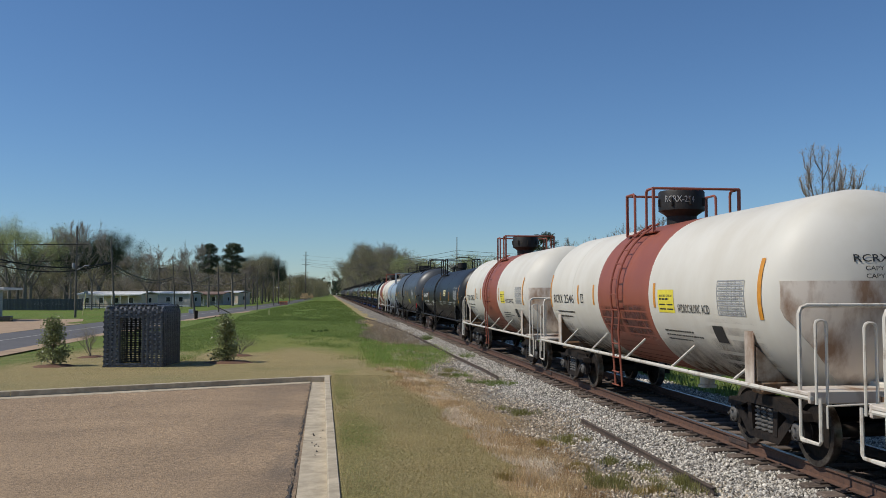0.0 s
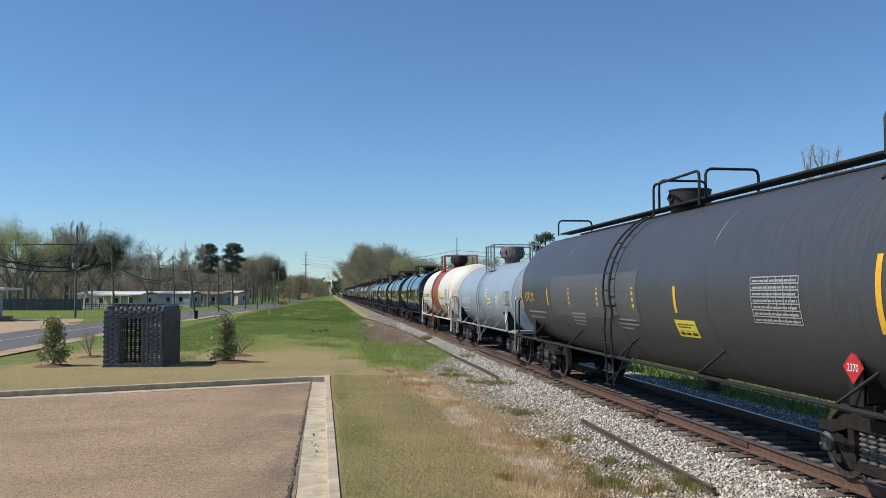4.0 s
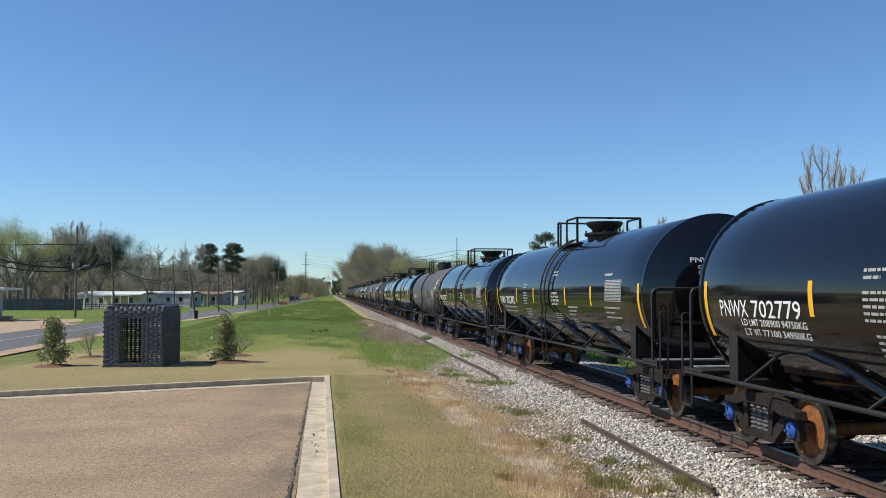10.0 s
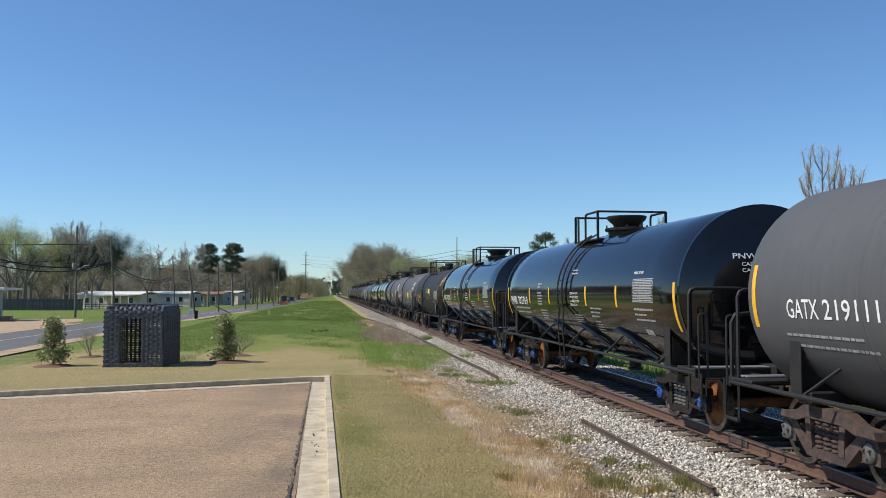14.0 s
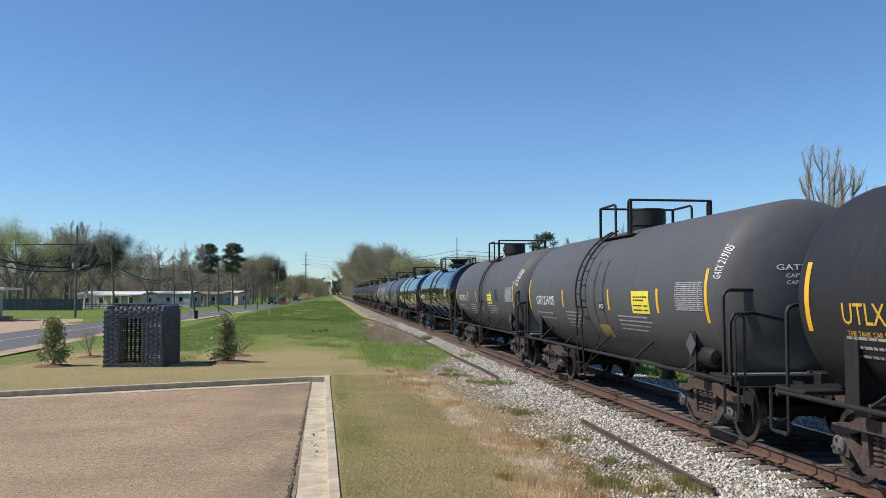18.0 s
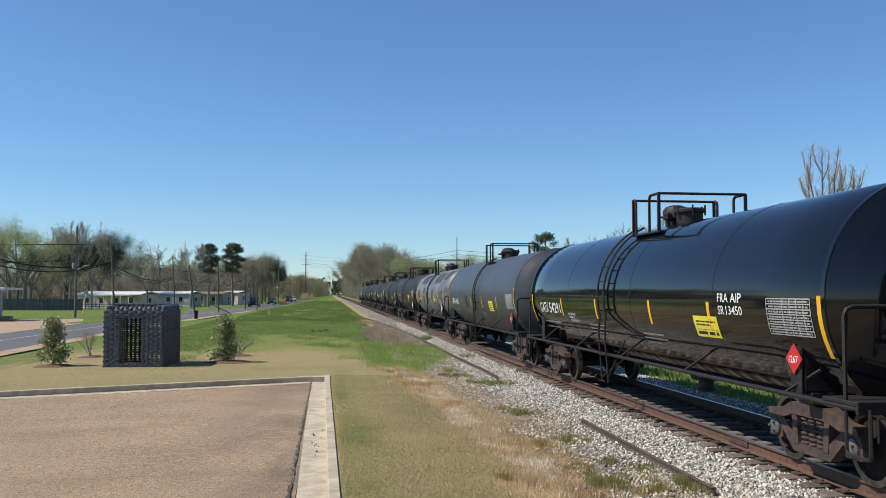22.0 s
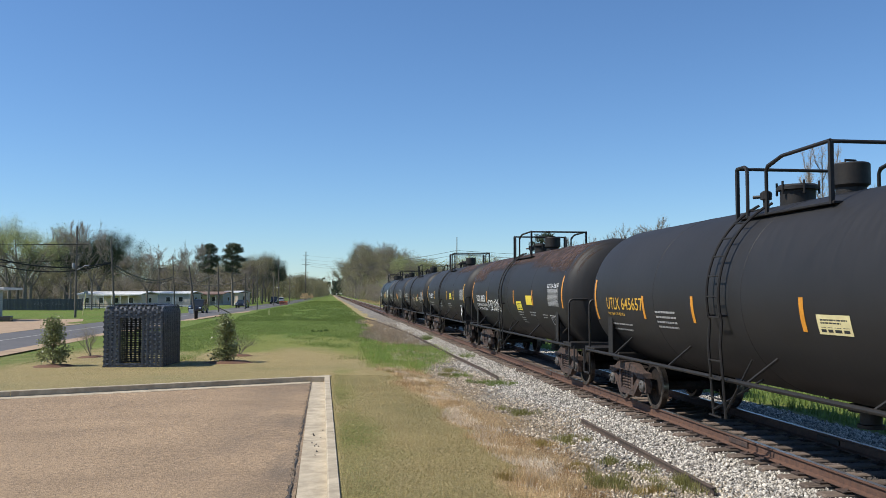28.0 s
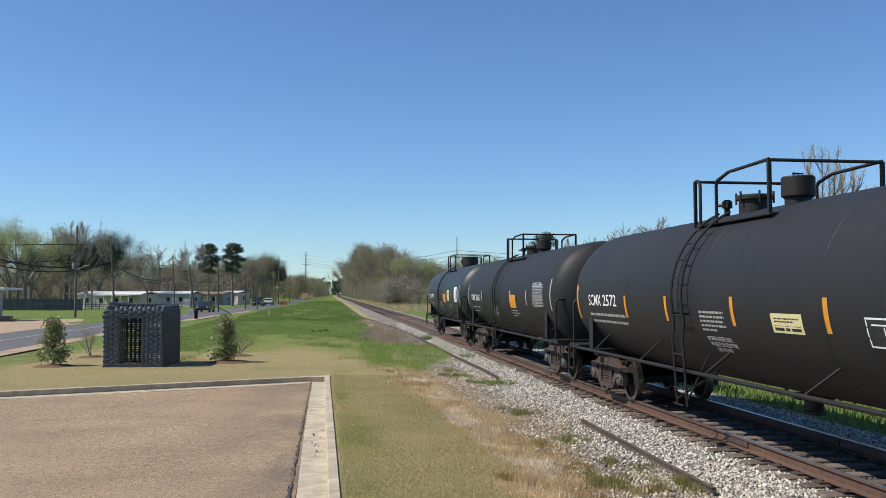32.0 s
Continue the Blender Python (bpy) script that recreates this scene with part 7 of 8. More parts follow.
    if kind in ("bare", "tall"):
        m = 12
        rep = np.repeat(np.arange(len(fine)), m)
        dd = fdir[rep] + nr.normal(0, .5, (len(rep), 3))
        dd /= np.linalg.norm(dd, axis=1)[:, None]
        ln = nr.uniform(.2, .65, len(rep))[:, None]
        s = fine[rep] - fdir[rep] * nr.uniform(0, .8, len(rep))[:, None]
        w = np.cross(dd, nr.normal(0, 1, (len(rep), 3)))
        w /= np.linalg.norm(w, axis=1)[:, None]
        w *= .016
        v = np.stack([s - w, s + w, s + dd * ln + w * .4, s + dd * ln - w * .4], 1).reshape(-1, 3)
        f = np.arange(len(v)).reshape(-1, 4)
        cm = "twig"
        if kind == "tall":
            bc = (s + dd * ln)[nr.random(len(s)) < .5]
            v2, f2 = quads(bc, (.06, .05), nr)
            f = np.concatenate([f, f2 + len(v)])
            v = np.concatenate([v, v2])
    else:
        m = {"spring": 95, "olive": 85, "dark": 210}[kind]
        rep = np.repeat(np.arange(len(fine)), m)
        c = fine[rep] + fdir[rep] * nr.uniform(-.5, .6, len(rep))[:, None] + nr.normal(0, .24 if kind != "dark" else .36, (len(rep), 3))
        v, f = quads(c, {"spring": (.045, .028), "olive": (.05, .034), "dark": (.06, .04)}[kind], nr)
        cm = {"spring": "leaf_spring", "olive": "leaf_olive", "dark": "leaf_pine"}[kind]
    g.v = [(x * sc, y * sc, z * sc) for x, y, z in g.v]
    return g.mesh("trunk", "bark", 60), bulk("crown", np.asarray(v) * sc, f, cm)


TREES = {}
for kind, n in (("bare", 3), ("spring", 2), ("olive", 3), ("pine", 2), ("dark", 2), ("tall", 3), ("round", 1)):
    TREES[kind] = [tree_meshes(kind, 11 * k + len(kind)) for k in range(n)]
TLAB = {"bare": "leafless grey-brown tree with fine twigs", "spring": "tree in fresh yellow-green spring leaf", "olive": "budding tree with sparse olive-brown leaves",
        "pine": "tall pine with a tufted dark crown on a bare trunk", "dark": "dark evergreen tree with a dense uneven crown", "tall": "tall bare tree with upright limbs and buds", "round": "round compact dark evergreen tree"}
tn = random.Random(3)


def tree(kind, x, y, h, wide=1.0, variant=None):
    a, b = TREES[kind][tn.randrange(len(TREES[kind])) if variant is None else variant]
    o = thing("tree", TLAB[kind], "tree", group="trees round the field")
    s = h / 10.0
    o.matrix_basis = pose(x, y, float(ground_z(x, y)) - 0.05, 0, 0, tn.uniform(0, 360)) @ Matrix.Diagonal((s * wide, s * wide, s, 1))
    part("trunk", a, o)
    part("crown", b, o)
    return o


# beside the road, behind the houses
for k, x, y, h, w in [("spring", -49.3, 150, 14.8, 1.15), ("spring", -56.9, 165, 14.5, 1.2), ("spring", -51.0, 158, 13.6, 1.1), ("spring", -61, 152, 14.8, 1.2), ("bare", -39.4, 140, 14.0, .62), ("bare", -36.8, 142, 14.3, .5),
                      ("dark", -51.0, 178, 13.2, 1.2), ("dark", -43.4, 172, 13.7, 1.0), ("dark", -48.8, 186, 13.2, 1.2), ("dark", -45.5, 181, 12.8, 1.1), ("bare", -30.0, 150, 10.8, 1.05), ("bare", -24.4, 160, 12.0, .62),
                      ("pine", -22.8, 170, 11.9, 1.05), ("pine", -19.9, 185, 12.9, 1.15), ("olive", -18.4, 215, 12.5, .9), ("olive", -20.8, 224, 12.2, 1.0), ("olive", -17.0, 226, 12.6, .9), ("bare", -19.0, 212, 10.6, .9),
                      ("dark", -18.4, 258, 12.9, .75), ("dark", -18.6, 272, 13.0, .75), ("dark", -17.6, 276, 12.4, .7), ("dark", -17.4, 288, 12.0, .7), ("olive", -20.6, 250, 12.8, .8), ("olive", -22.5, 246, 12.6, .9), ("olive", -26, 226, 10.8, 1.3), ("olive", -31, 222, 10.6, 1.3), ("olive", -36, 212, 10.4, 1.3),
                      ("olive", -41, 206, 10.4, 1.3), ("olive", -46, 204, 11.0, 1.3), ("olive", -56, 196, 12.0, 1.3), ("olive", -64, 190, 12.5, 1.3), ("olive", -72, 188, 13.0, 1.3), ("bare", -33.5, 190, 9.6, 1.0), ("olive", -54, 172, 7.5, 1.4), ("olive", -47, 166, 7.2, 1.4)]:
    tree(k, x, y, h, w)
# woods along the far side of the railway
for k, x, y, h, w in [("olive", 15.5, 205, 13, .8), ("bare", 14.8, 212, 15.5, .8), ("spring", 16.2, 196, 11.5, .8), ("spring", 17.5, 190, 10.5, .8), ("olive", 14.2, 235, 16, .9), ("olive", 13.6, 250, 17, .9), ("olive", 13.3, 270, 18, .9), ("bare", 13.0, 258, 18, .8),
                      ("olive", 13.0, 295, 18.5, .9), ("dark", 13.5, 310, 18.5, .8), ("olive", 12.6, 330, 19, .9), ("olive", 12.3, 365, 20, .9), ("olive", 12, 400, 20.5, .9), ("olive", 11.8, 440, 21, .9), ("olive", 11.5, 500, 22, .9), ("olive", 11.2, 580, 23, .9), ("olive", 11, 700, 24, .9),
                      ("bare", 19, 186, 9.5, .9), ("spring", 21.5, 184, 10, .9), ("olive", 24, 182, 9.5, .9), ("olive", 20.5, 200, 10.8, .9), ("bare", 26.5, 178, 9.5, .9), ("spring", 29, 180, 9.8, .9), ("olive", 31.5, 176, 9.8, .9), ("olive", 18, 215, 12.5, .9), ("olive", 23, 210, 11, .9),
                      ("spring", 27.5, 162, 10.6, 1.0), ("olive", 33, 170, 10, 1.0), ("round", 27.0, 107, 10.4, 1.0), ("bare", 29.8, 110, 10.2, .8), ("bare", 32, 96, 10.6, .75), ("bare", 36.0, 88, 11.0, .75), ("bare", 34.5, 86, 10.6, .7),
                      ("tall", 31.6, 52, 12.1, 1.1), ("tall", 37.4, 56, 10.2, 1.0), ("tall", 34.6, 53, 9.2, .9), ("bare", 36.0, 55, 9.6, .9), ("tall", 30.6, 50, 8.9, .7), ("olive", 38, 60, 8, 1.0), ("olive", 36, 120, 9, 1.1), ("olive", 40, 140, 9.5, 1.1), ("olive", 35, 150, 9.5, 1.0)]:
    tree(k, x, y, h, w)


def woods(name, label, m, spots, n, size, seed):
    """A far belt of trees as one mass of leaf clumps over thin trunks."""
    nr = np.random.default_rng(seed)
    cs, tv, tf = [], [], []
    for (x, y, h) in spots:
        k = nr.integers(4, 8)
        for j in range(k):
            cx, cy, cz = x + nr.normal(0, h * .13), y + nr.normal(0, h * .13), h * nr.uniform(.10, .85)
            p = np.clip(nr.normal(0, 1, (n // k, 3)), -1.7, 1.7) * (h * .10, h * .10, h * .085)
            cs.append(p + (cx, cy, cz))
        b = len(tv) * 1
        w = .012 * h
        for q in ((-w, 0), (w, 0)):
            tv += [(x + q[0], y, -.3), (x + q[0] * .4, y, h * .75)]
        tf.append((b, b + 2, b + 3, b + 1))
    c = np.concatenate(cs)
    c = c[c[:, 2] > 0.2]
    v, f = quads(c, size, nr)
    f = np.concatenate([f, np.array(tf) + len(v)])
    v = np.concatenate([v, np.array(tv)])
    return thing(name, label, "woods", data=bulk(name, v, f, m), kind="stuff")


wr = random.Random(9)
woods("left_woods", "belt of budding brown-green woods behind the houses", "leaf_olive", [(wr.uniform(-120, -19), wr.uniform(232, 290), wr.uniform(9.5, 13)) for _ in range(130)], 900, (.17, .12), 1)
woods("left_undergrowth", "brown brush along the wood edge", "leaf_bud", [(wr.uniform(-110, -20), wr.uniform(206, 236), wr.uniform(4, 8)) for _ in range(150)], 520, (.16, .07), 2)
woods("left_evergreens", "dark evergreens mixed into the wood edge", "leaf_pine", [(wr.uniform(-85, -20), wr.uniform(226, 250), wr.uniform(7, 10.5)) for _ in range(36)], 800, (.15, .1), 12)
RE = [wr.uniform(290, 900) for _ in range(90)]
woods("road_end_woods", "olive-green woods beside the far end of the road", "leaf_olive", [(float(lane(y)) - 5.5 - wr.random() ** 2 * 22, y, 9.4 + (y - 300) * .012 + wr.uniform(-1, 1)) for y in RE], 900, (.24, .16), 13)
RF = [330 + 470 * wr.random() for _ in range(80)]
woods("far_field_woods", "olive-green woods closing the far end of the field", "leaf_olive", [(float(np.interp(y, [330, 450, 800], [-15.5, -13, -6])) + wr.uniform(-3, 4.5) * (y / 400), y, float(np.interp(y, [330, 450, 800], [10.0, 11.5, 13.5])) + wr.uniform(-1.6, .6)) for y in RF], 1300, (.17, .11), 14)
woods("right_woods", "belt of budding woods beyond the railway", "leaf_spring", [(wr.uniform(17, 95), wr.uniform(190, 330), wr.uniform(8.5, 11.5)) for _ in range(120)], 560, (.17, .11), 3)
RW = [225 + 535 * wr.random() ** 1.4 for _ in range(140)]
woods("trackside_woods", "tall woods beside the far track", "leaf_olive", [(13.2 + wr.random() ** 1.6 * 16, y, 11.5 + (y - 225) * .02 + wr.uniform(-1.5, 1.5)) for y in RW], 950, (.19, .13), 4)
woods("horizon_woods", "distant dark woods at the horizon", "leaf_pine", [(wr.uniform(-420, 420), wr.uniform(760, 1000), wr.uniform(13, 20)) for _ in range(240)], 160, (1.3, 1.0), 6)
woods("east_woods", "low woods far beyond the railway verge", "leaf_olive", [(wr.uniform(50, 160), wr.uniform(-60, 190), wr.uniform(6, 8.5)) for _ in range(120)], 200, (.45, .3), 7)
woods("brush_row", "pale dry brush by the field edge", "grass_dry", [(wr.uniform(-9.8, -6.5), wr.uniform(300, 350), wr.uniform(1.5, 2.6)) for _ in range(14)], 200, (.25, .03), 8)


def brush(name, label, m, n, fx, fy, h0, h1, w):
    """Standing thin stems and twigs, past counting."""
    x, y = fx(n), fy(n)
    h = rng.uniform(h0, h1, n) * (.55 + .45 * np.sin(x * .6 + y * .11) ** 2)
    v, f = blades(x, y, h, np.full(n, w), .35)
    return thing(name, label, "brush", data=bulk(name, v, f, m), kind="stuff")


woods("trackside_brush", "leafless grey-brown brush beside the far track", "twig", [(12.2 + wr.random() ** 2 * 6, 178 + 440 * wr.random() ** 1.5, wr.uniform(2.5, 7)) for _ in range(170)], 420, (.28, .045), 21)
woods("trackside_saplings", "yellow-green saplings beside the far track", "leaf_spring", [(12.6 + wr.random() ** 2 * 8, 180 + 320 * wr.random() ** 1.6, wr.uniform(2, 6.5)) for _ in range(60)], 420, (.13, .09), 22)
woods("verge_brush", "leafless grey-brown brush along the wood edge", "twig", [(wr.uniform(16, 75), wr.uniform(168, 196), wr.uniform(3, 7)) for _ in range(110)], 400, (.26, .04), 23)
woods("left_brush", "brown thicket behind the mobile homes", "twig", [(wr.uniform(-105, -21), wr.uniform(200, 232), wr.uniform(4, 9)) for _ in range(120)], 420, (.3, .05), 24)
brush("pale_verge_grass", "tall dry grass along the far verge", "grass_dry", 12000, U(10.5, 24), NEAR(120, 330, 1.2), .25, .8, .06)


def shrub(x, y, h, w, seed):
    nr = np.random.default_rng(seed)
    o = thing("shrub", "young holly-like evergreen shrub in a mulch ring", "shrub", pose(x, y, float(ground_z(x, y))), group="young shrubs on the lawn")
    g = Geo()
    rnd = random.Random(seed)
    c = []
    for k in range(26):
        a, z = rnd.uniform(0, 6.28), rnd.uniform(.08, 1) ** .95
        rad = w * (1.02 - z) ** .62 * rnd.uniform(.55, 1.0)
        e = Vector((math.cos(a) * rad, math.sin(a) * rad, z * h))
        g.tube([(0, 0, max(z * h - .35, .03)), e * .6 + Vector((0, 0, z * h * .4 - .05)), e], .012, 4, r2=.004, cap=False)
        c.append(np.array(e) + nr.normal(0, 1, (120, 3)) * (.12, .12, .11))
    g.tube([(0, 0, -.05), (0.01, 0, h * .5), (0, .02, h * .96)], .028, 6, r2=.008)
    part("stem", g.mesh("stem", "bark", 60), o)
    cc = np.concatenate(c)
    v, f = quads(cc[cc[:, 2] > .04], (.045, .026), nr)
    part("foliage", bulk("foliage", v, f, "leaf_shrub"), o)
    return o


def mulch(x, y, r, seed):
    rnd = random.Random(seed)
    g = Geo()
    n = 22
    vs = [(x, y, float(ground_z(x, y)) + .07)]
    for ring, zz in ((.6, .06), (1.0, -.01)):
        for k in range(n):
            a = 6.283 * k / n
            q = r * ring * rnd.uniform(.85, 1.12)
            px, py = x + math.cos(a) * q * 1.25, y + math.sin(a) * q
            vs.append((px, py, float(ground_z(px, py)) + zz))
    fs = [(0, 1 + k, 1 + (k + 1) % n) for k in range(n)] + [(1 + k, 1 + n + k, 1 + n + (k + 1) % n, 1 + (k + 1) % n) for k in range(n)]
    g.add(vs, fs)
    thing("mulch_ring", "low ring of red-brown pine mulch on the lawn", "mulch", data=g.mesh("mulch_ring", "mulch", 60))


M["mulch"] = mat("red_brown_mulch", (0.20, 0.10, 0.055), (0.10, 0.05, 0.03), 14, 0.95, bump=0.8)
shrub(-9.40, 31.5, 1.66, .46, 4)
shrub(-3.70, 32.2, 1.58, .38, 8)
mulch(-9.35, 31.4, .62, 1)
mulch(-3.55, 32.1, .72, 2)
mulch(-3.52, 35.51, .45, 3)
mulch(-9.22, 35.64, .45, 5)


def bare_shrub(x, y, h, seed, label):
    o = thing("bare_shrub", label, "shrub", pose(x, y, float(ground_z(x, y))))
    rnd = random.Random(seed)
    g = Geo()
    tips = []
    for k in range(9):
        a = rnd.uniform(0, 6.28)
        limb(g, Vector((0, 0, 0)), Vector((math.cos(a) * .5, math.sin(a) * .5, 1)).normalized(), h * .5, .012, 2, rnd, tips, .5, 4, .1)
    part("stem", g.mesh("stem", "bark", 60), o)
    nr = np.random.default_rng(seed)
    t = np.array([list(p[0]) for p in tips])
    v, f = quads(np.repeat(t, 5, 0) + nr.normal(0, .05, (len(t) * 5, 3)), (.018, .012), nr)
    part("buds", bulk("buds", v, f, "leaf_olive"), o)


bare_shrub(-9.22, 35.64, 1.05, 3, "sparse twiggy shrub just coming into bud")
bare_shrub(-3.52, 35.51, .8, 5, "small sparse twiggy shrub in mulch")
for (x, y, s) in [(-0.6, 57.5, .28), (-0.2, 58.2, .2), (-1.0, 57.2, .18)]:
    tuft("grass_tuft", "dark green weed clump in the field", "grass_dark", x, y, s, 160, .06, .22, .012)


# ---------------- woven enclosure ----------------
def enclosure():
    o = thing("lattice_enclosure", "charcoal woven-strip lattice enclosure with an open doorway", "enclosure", pose(-6.45, 31.70, float(ground_z(-6.5, 31.5)) - .02, 0, 0, -4.5))
    W, D, H = 1.96, 2.3, 2.10
    rc = .20

    def inset(z):
        t = min(max((z - (H - .30)) / .30, 0), 1)
        return .26 * (1 - math.sqrt(max(1 - t * t, 0)))

    def upright(x, y, nx, ny, z0=0.0, z1=H):
        zz = [z0, (z0 + z1) / 2] + [H - .30 + .30 * k / 6 for k in range(7)]
        pts = [(x - nx * inset(z), y - ny * inset(z), z) for z in zz if z >= z0]
        g = Geo()
        tx, ty = -ny, nx
        vs = []
        for px, py, pz in pts:
            for a, b in ((-.037, -.014), (.037, -.014), (.037, .014), (-.037, .014)):
                vs.append((px + tx * a + nx * b, py + ty * a + ny * b, pz))
        fs = []
        for i in range(len(pts) - 1):
            for j in range(4):
                fs.append((i * 4 + j, i * 4 + (j + 1) % 4, i * 4 + 4 + (j + 1) % 4, i * 4 + 4 + j))
        fs += [(0, 1, 2, 3), tuple(len(vs) - 4 + j for j in range(4))]
        g.add(vs, fs)
        part("upright_strip", g.mesh("upright_strip", "strip", 30), o)

    def slat(x0, y0, x1, y1, nx, ny, z, phase):
        n = max(2, int(round(math.hypot(x1 - x0, y1 - y0) / .078)))
        g = Geo()
        vs = []
        k = inset(z)
        tx, ty = (x1 - x0), (y1 - y0)
        ln = math.hypot(tx, ty)
        tx, ty = tx / ln * k, ty / ln * k
        for i in range(n + 1):
            t = i / n
            w = .022 * math.cos(math.pi * (i * .5 + phase))
            px, py = x0 + tx + (x1 - x0 - 2 * tx) * t + nx * (w - k), y0 + ty + (y1 - y0 - 2 * ty) * t + ny * (w - k)
            for a, b in ((-.009, -.031), (.009, -.031), (.009, .031), (-.009, .031)):
                vs.append((px + nx * a, py + ny * a, z + b))
        fs = []
        for i in range(n):
            for j in range(4):
                fs.append((i * 4 + j, i * 4 + (j + 1) % 4, i * 4 + 4 + (j + 1) % 4, i * 4 + 4 + j))
        g.add(vs, fs)
        part("woven_slat", g.mesh("woven_slat", "strip", 30), o)

    door = (-.46, .30, .16, 1.66)
    nz = 25
    zs = [.05 + (H - .12) * k / (nz - 1) for k in range(nz)]
    hw, hd = W / 2, D / 2
    for i in range(13):
        x = -hw + .06 + (W - .12) * i / 12
        if door[0] < x < door[1]:
            upright(x, -hd, 0, -1, door[3], H)
        else:
            upright(x, -hd, 0, -1)
        upright(x, hd, 0, 1)
    for i in range(10):
        y = -hd + .07 + (D - .14) * i / 9
        upright(-hw, y, -1, 0)
        upright(hw, y, 1, 0)
    for k, z in enumerate(zs):
        if door[2] < z < door[3]:
            slat(-hw, -hd, door[0], -hd, 0, -1, z, k)
            slat(door[1], -hd, hw, -hd, 0, -1, z, k)
        else:
            slat(-hw, -hd, hw, -hd, 0, -1, z, k)
        slat(-hw, hd, hw, hd, 0, 1, z, k)
        slat(-hw, -hd, -hw, hd, -1, 0, z, k)
        slat(hw, -hd, hw, hd, 1, 0, z, k)
    for x in (door[0] - .03, door[1] + .03):
        part("door_jamb", Geo().box((x, -hd + .10, (door[2] + door[3]) / 2), (.055, .20, door[3] - door[2]), bev=.012).mesh("door_jamb", "strip", 30), o)
    part("door_sill", Geo().box((-.08, -hd + .1, door[2] - .04), (.82, .20, .06), bev=.012).mesh("door_sill", "strip", 30), o)
    part("door_lintel", Geo().box((-.08, -hd + .1, door[3] + .04), (.82, .20, .06), bev=.012).mesh("door_lintel", "strip", 30), o)
    for i in range(15):
        y = -hd + .25 + (D - .5) * i / 14
        g = Geo()
        pts = [(-hw + .14, y, H - .05), (-hw + .34, y, H + .01), (0, y, H + .03), (hw - .34, y, H + .01), (hw - .14, y, H - .05)]
        for a in range(4):
            p, q = Vector(pts[a]), Vector(pts[a + 1])
            d = (q - p)
            g.box((p + q) / 2, (d.length + .02, .11, .022), rot=d.to_track_quat("X", "Z").to_matrix())
        part("roof_strip", g.mesh("roof_strip", "strip", 30), o)
    g = Geo()
    for i in range(7):
        x = -hw + .36 + (W - .72) * i / 6
        g = Geo().box((x, 0, H + .035), (.09, D - .5, .02), bev=.004)
        part("roof_strip", g.mesh("roof_strip", "strip", 30), o)
    return o


enclosure()


# ---------------- poles and wires ----------------
def pole(x, y, h, label, arms=(), lean=(0, 0), r=.14, extras=""):
    z0 = float(ground_z(x, y)) - .15
    o = thing("utility_pole", label, "utility pole", pose(x, y, z0), group="poles along the road")
    g = Geo().tube([(0, 0, -.2), (lean[0] * .5, lean[1] * .5, h * .5), (lean[0], lean[1], h)], r, 9, r2=r * .68)
    part("shaft", g.mesh("shaft", "polewood", 50), o)
    for (z, w) in arms:
        k = z / h
        part("crossarm", Geo().box((lean[0] * k, lean[1] * k - .12, z), (w, .1, .12), bev=.01).mesh("crossarm", "polewood", 30), o)
        n = 3 if w > 1.5 else 2
        for s in np.linspace(-w * .45, w * .45, n):
            part("insulator", once("insulator", lambda: Geo().lathe([(.03, 0), (.05, .03), (.03, .06), (.055, .09), (.03, .13), (0, .14)], "z", (0, 0, 0), 8).mesh("insulator", "metalgrey", 50)), o, at=pose(lean[0] * k + s, lean[1] * k - .12, z + .06))
    if "t" in extras:
        g = Geo().lathe([(0, -.32), (.12, -.31), (.14, -.28), (.14, .27), (.12, .30), (0, .33)], "z", (-.28, 0, h * .57), 14)
        part("transformer", g.mesh("transformer", "metalgrey", 40), o, "grey pole transformer")
    if "l" in extras:
        g = Geo().tube([(0, 0, h * .52), (.9, -.2, h * .57)], .03, 6).box((1.1, -.25, h * .57), (.5, .18, .12), bev=.03)
        part("street_light", g.mesh("street_light", "metalgrey", 40), o, "grey arm street light")
    return Vector((x + lean[0], y + lean[1], z0 + h))


P2 = pole(-26.8, 97.1, 9.9, "wooden utility pole with crossarm and transformer", [(7.9, 2.6), (6.9, 1.4)], extras="tl", r=.13)
P1 = pole(-24.3, 103.6, 8.9, "plain leaning wooden pole carrying cables", lean=(-.55, 0), r=.13)
P3 = pole(-27.6, 162, 9.6, "plain leaning wooden pole carrying cables", lean=(-.5, 0), r=.13)
P3b = pole(-33.3, 178, 8.4, "wooden utility pole with a crossarm", [(7.6, 2.2)], extras="l")
P4 = pole(-15.1, 123, 6.6, "plain wooden pole beside the road", r=.12, lean=(-.15, 0))
P5 = pole(-13.5, 144, 6.0, "plain wooden pole beside the road", r=.12)
P10 = pole(-11.2, 139, 6.3, "thin dark pole beside the road", r=.09)
P9 = pole(-11.8, 189, 6.9, "wooden pole with a street light", r=.12, extras="l")
P7 = pole(-12.4, 218, 11.8, "tall wooden pole with double crossarms", [(10.6, 3.2), (9.9, 2.4)], r=.16)
P8 = pole(-10.8, 243, 8.0, "wooden pole with a crossarm", [(7.2, 2.4)], r=.14, extras="l")
P6 = pole(-9.2, 344, 18.8, "tall steel-grey transmission pole with crossarms", [(17.2, 2.6), (15.6, 3.2), (13.8, 2.8)], r=.24)
P11 = pole(-8.2, 420, 10, "distant wooden pole with a crossarm", [(9.2, 2.4)])
P12 = pole(22.0, 150, 12.6, "thin pole beyond the railway", r=.10)
SP = pole(-13.3, 90.2, 5.6, "leaning broken pole stub with a strapped box", lean=(-.75, 0), r=.12)
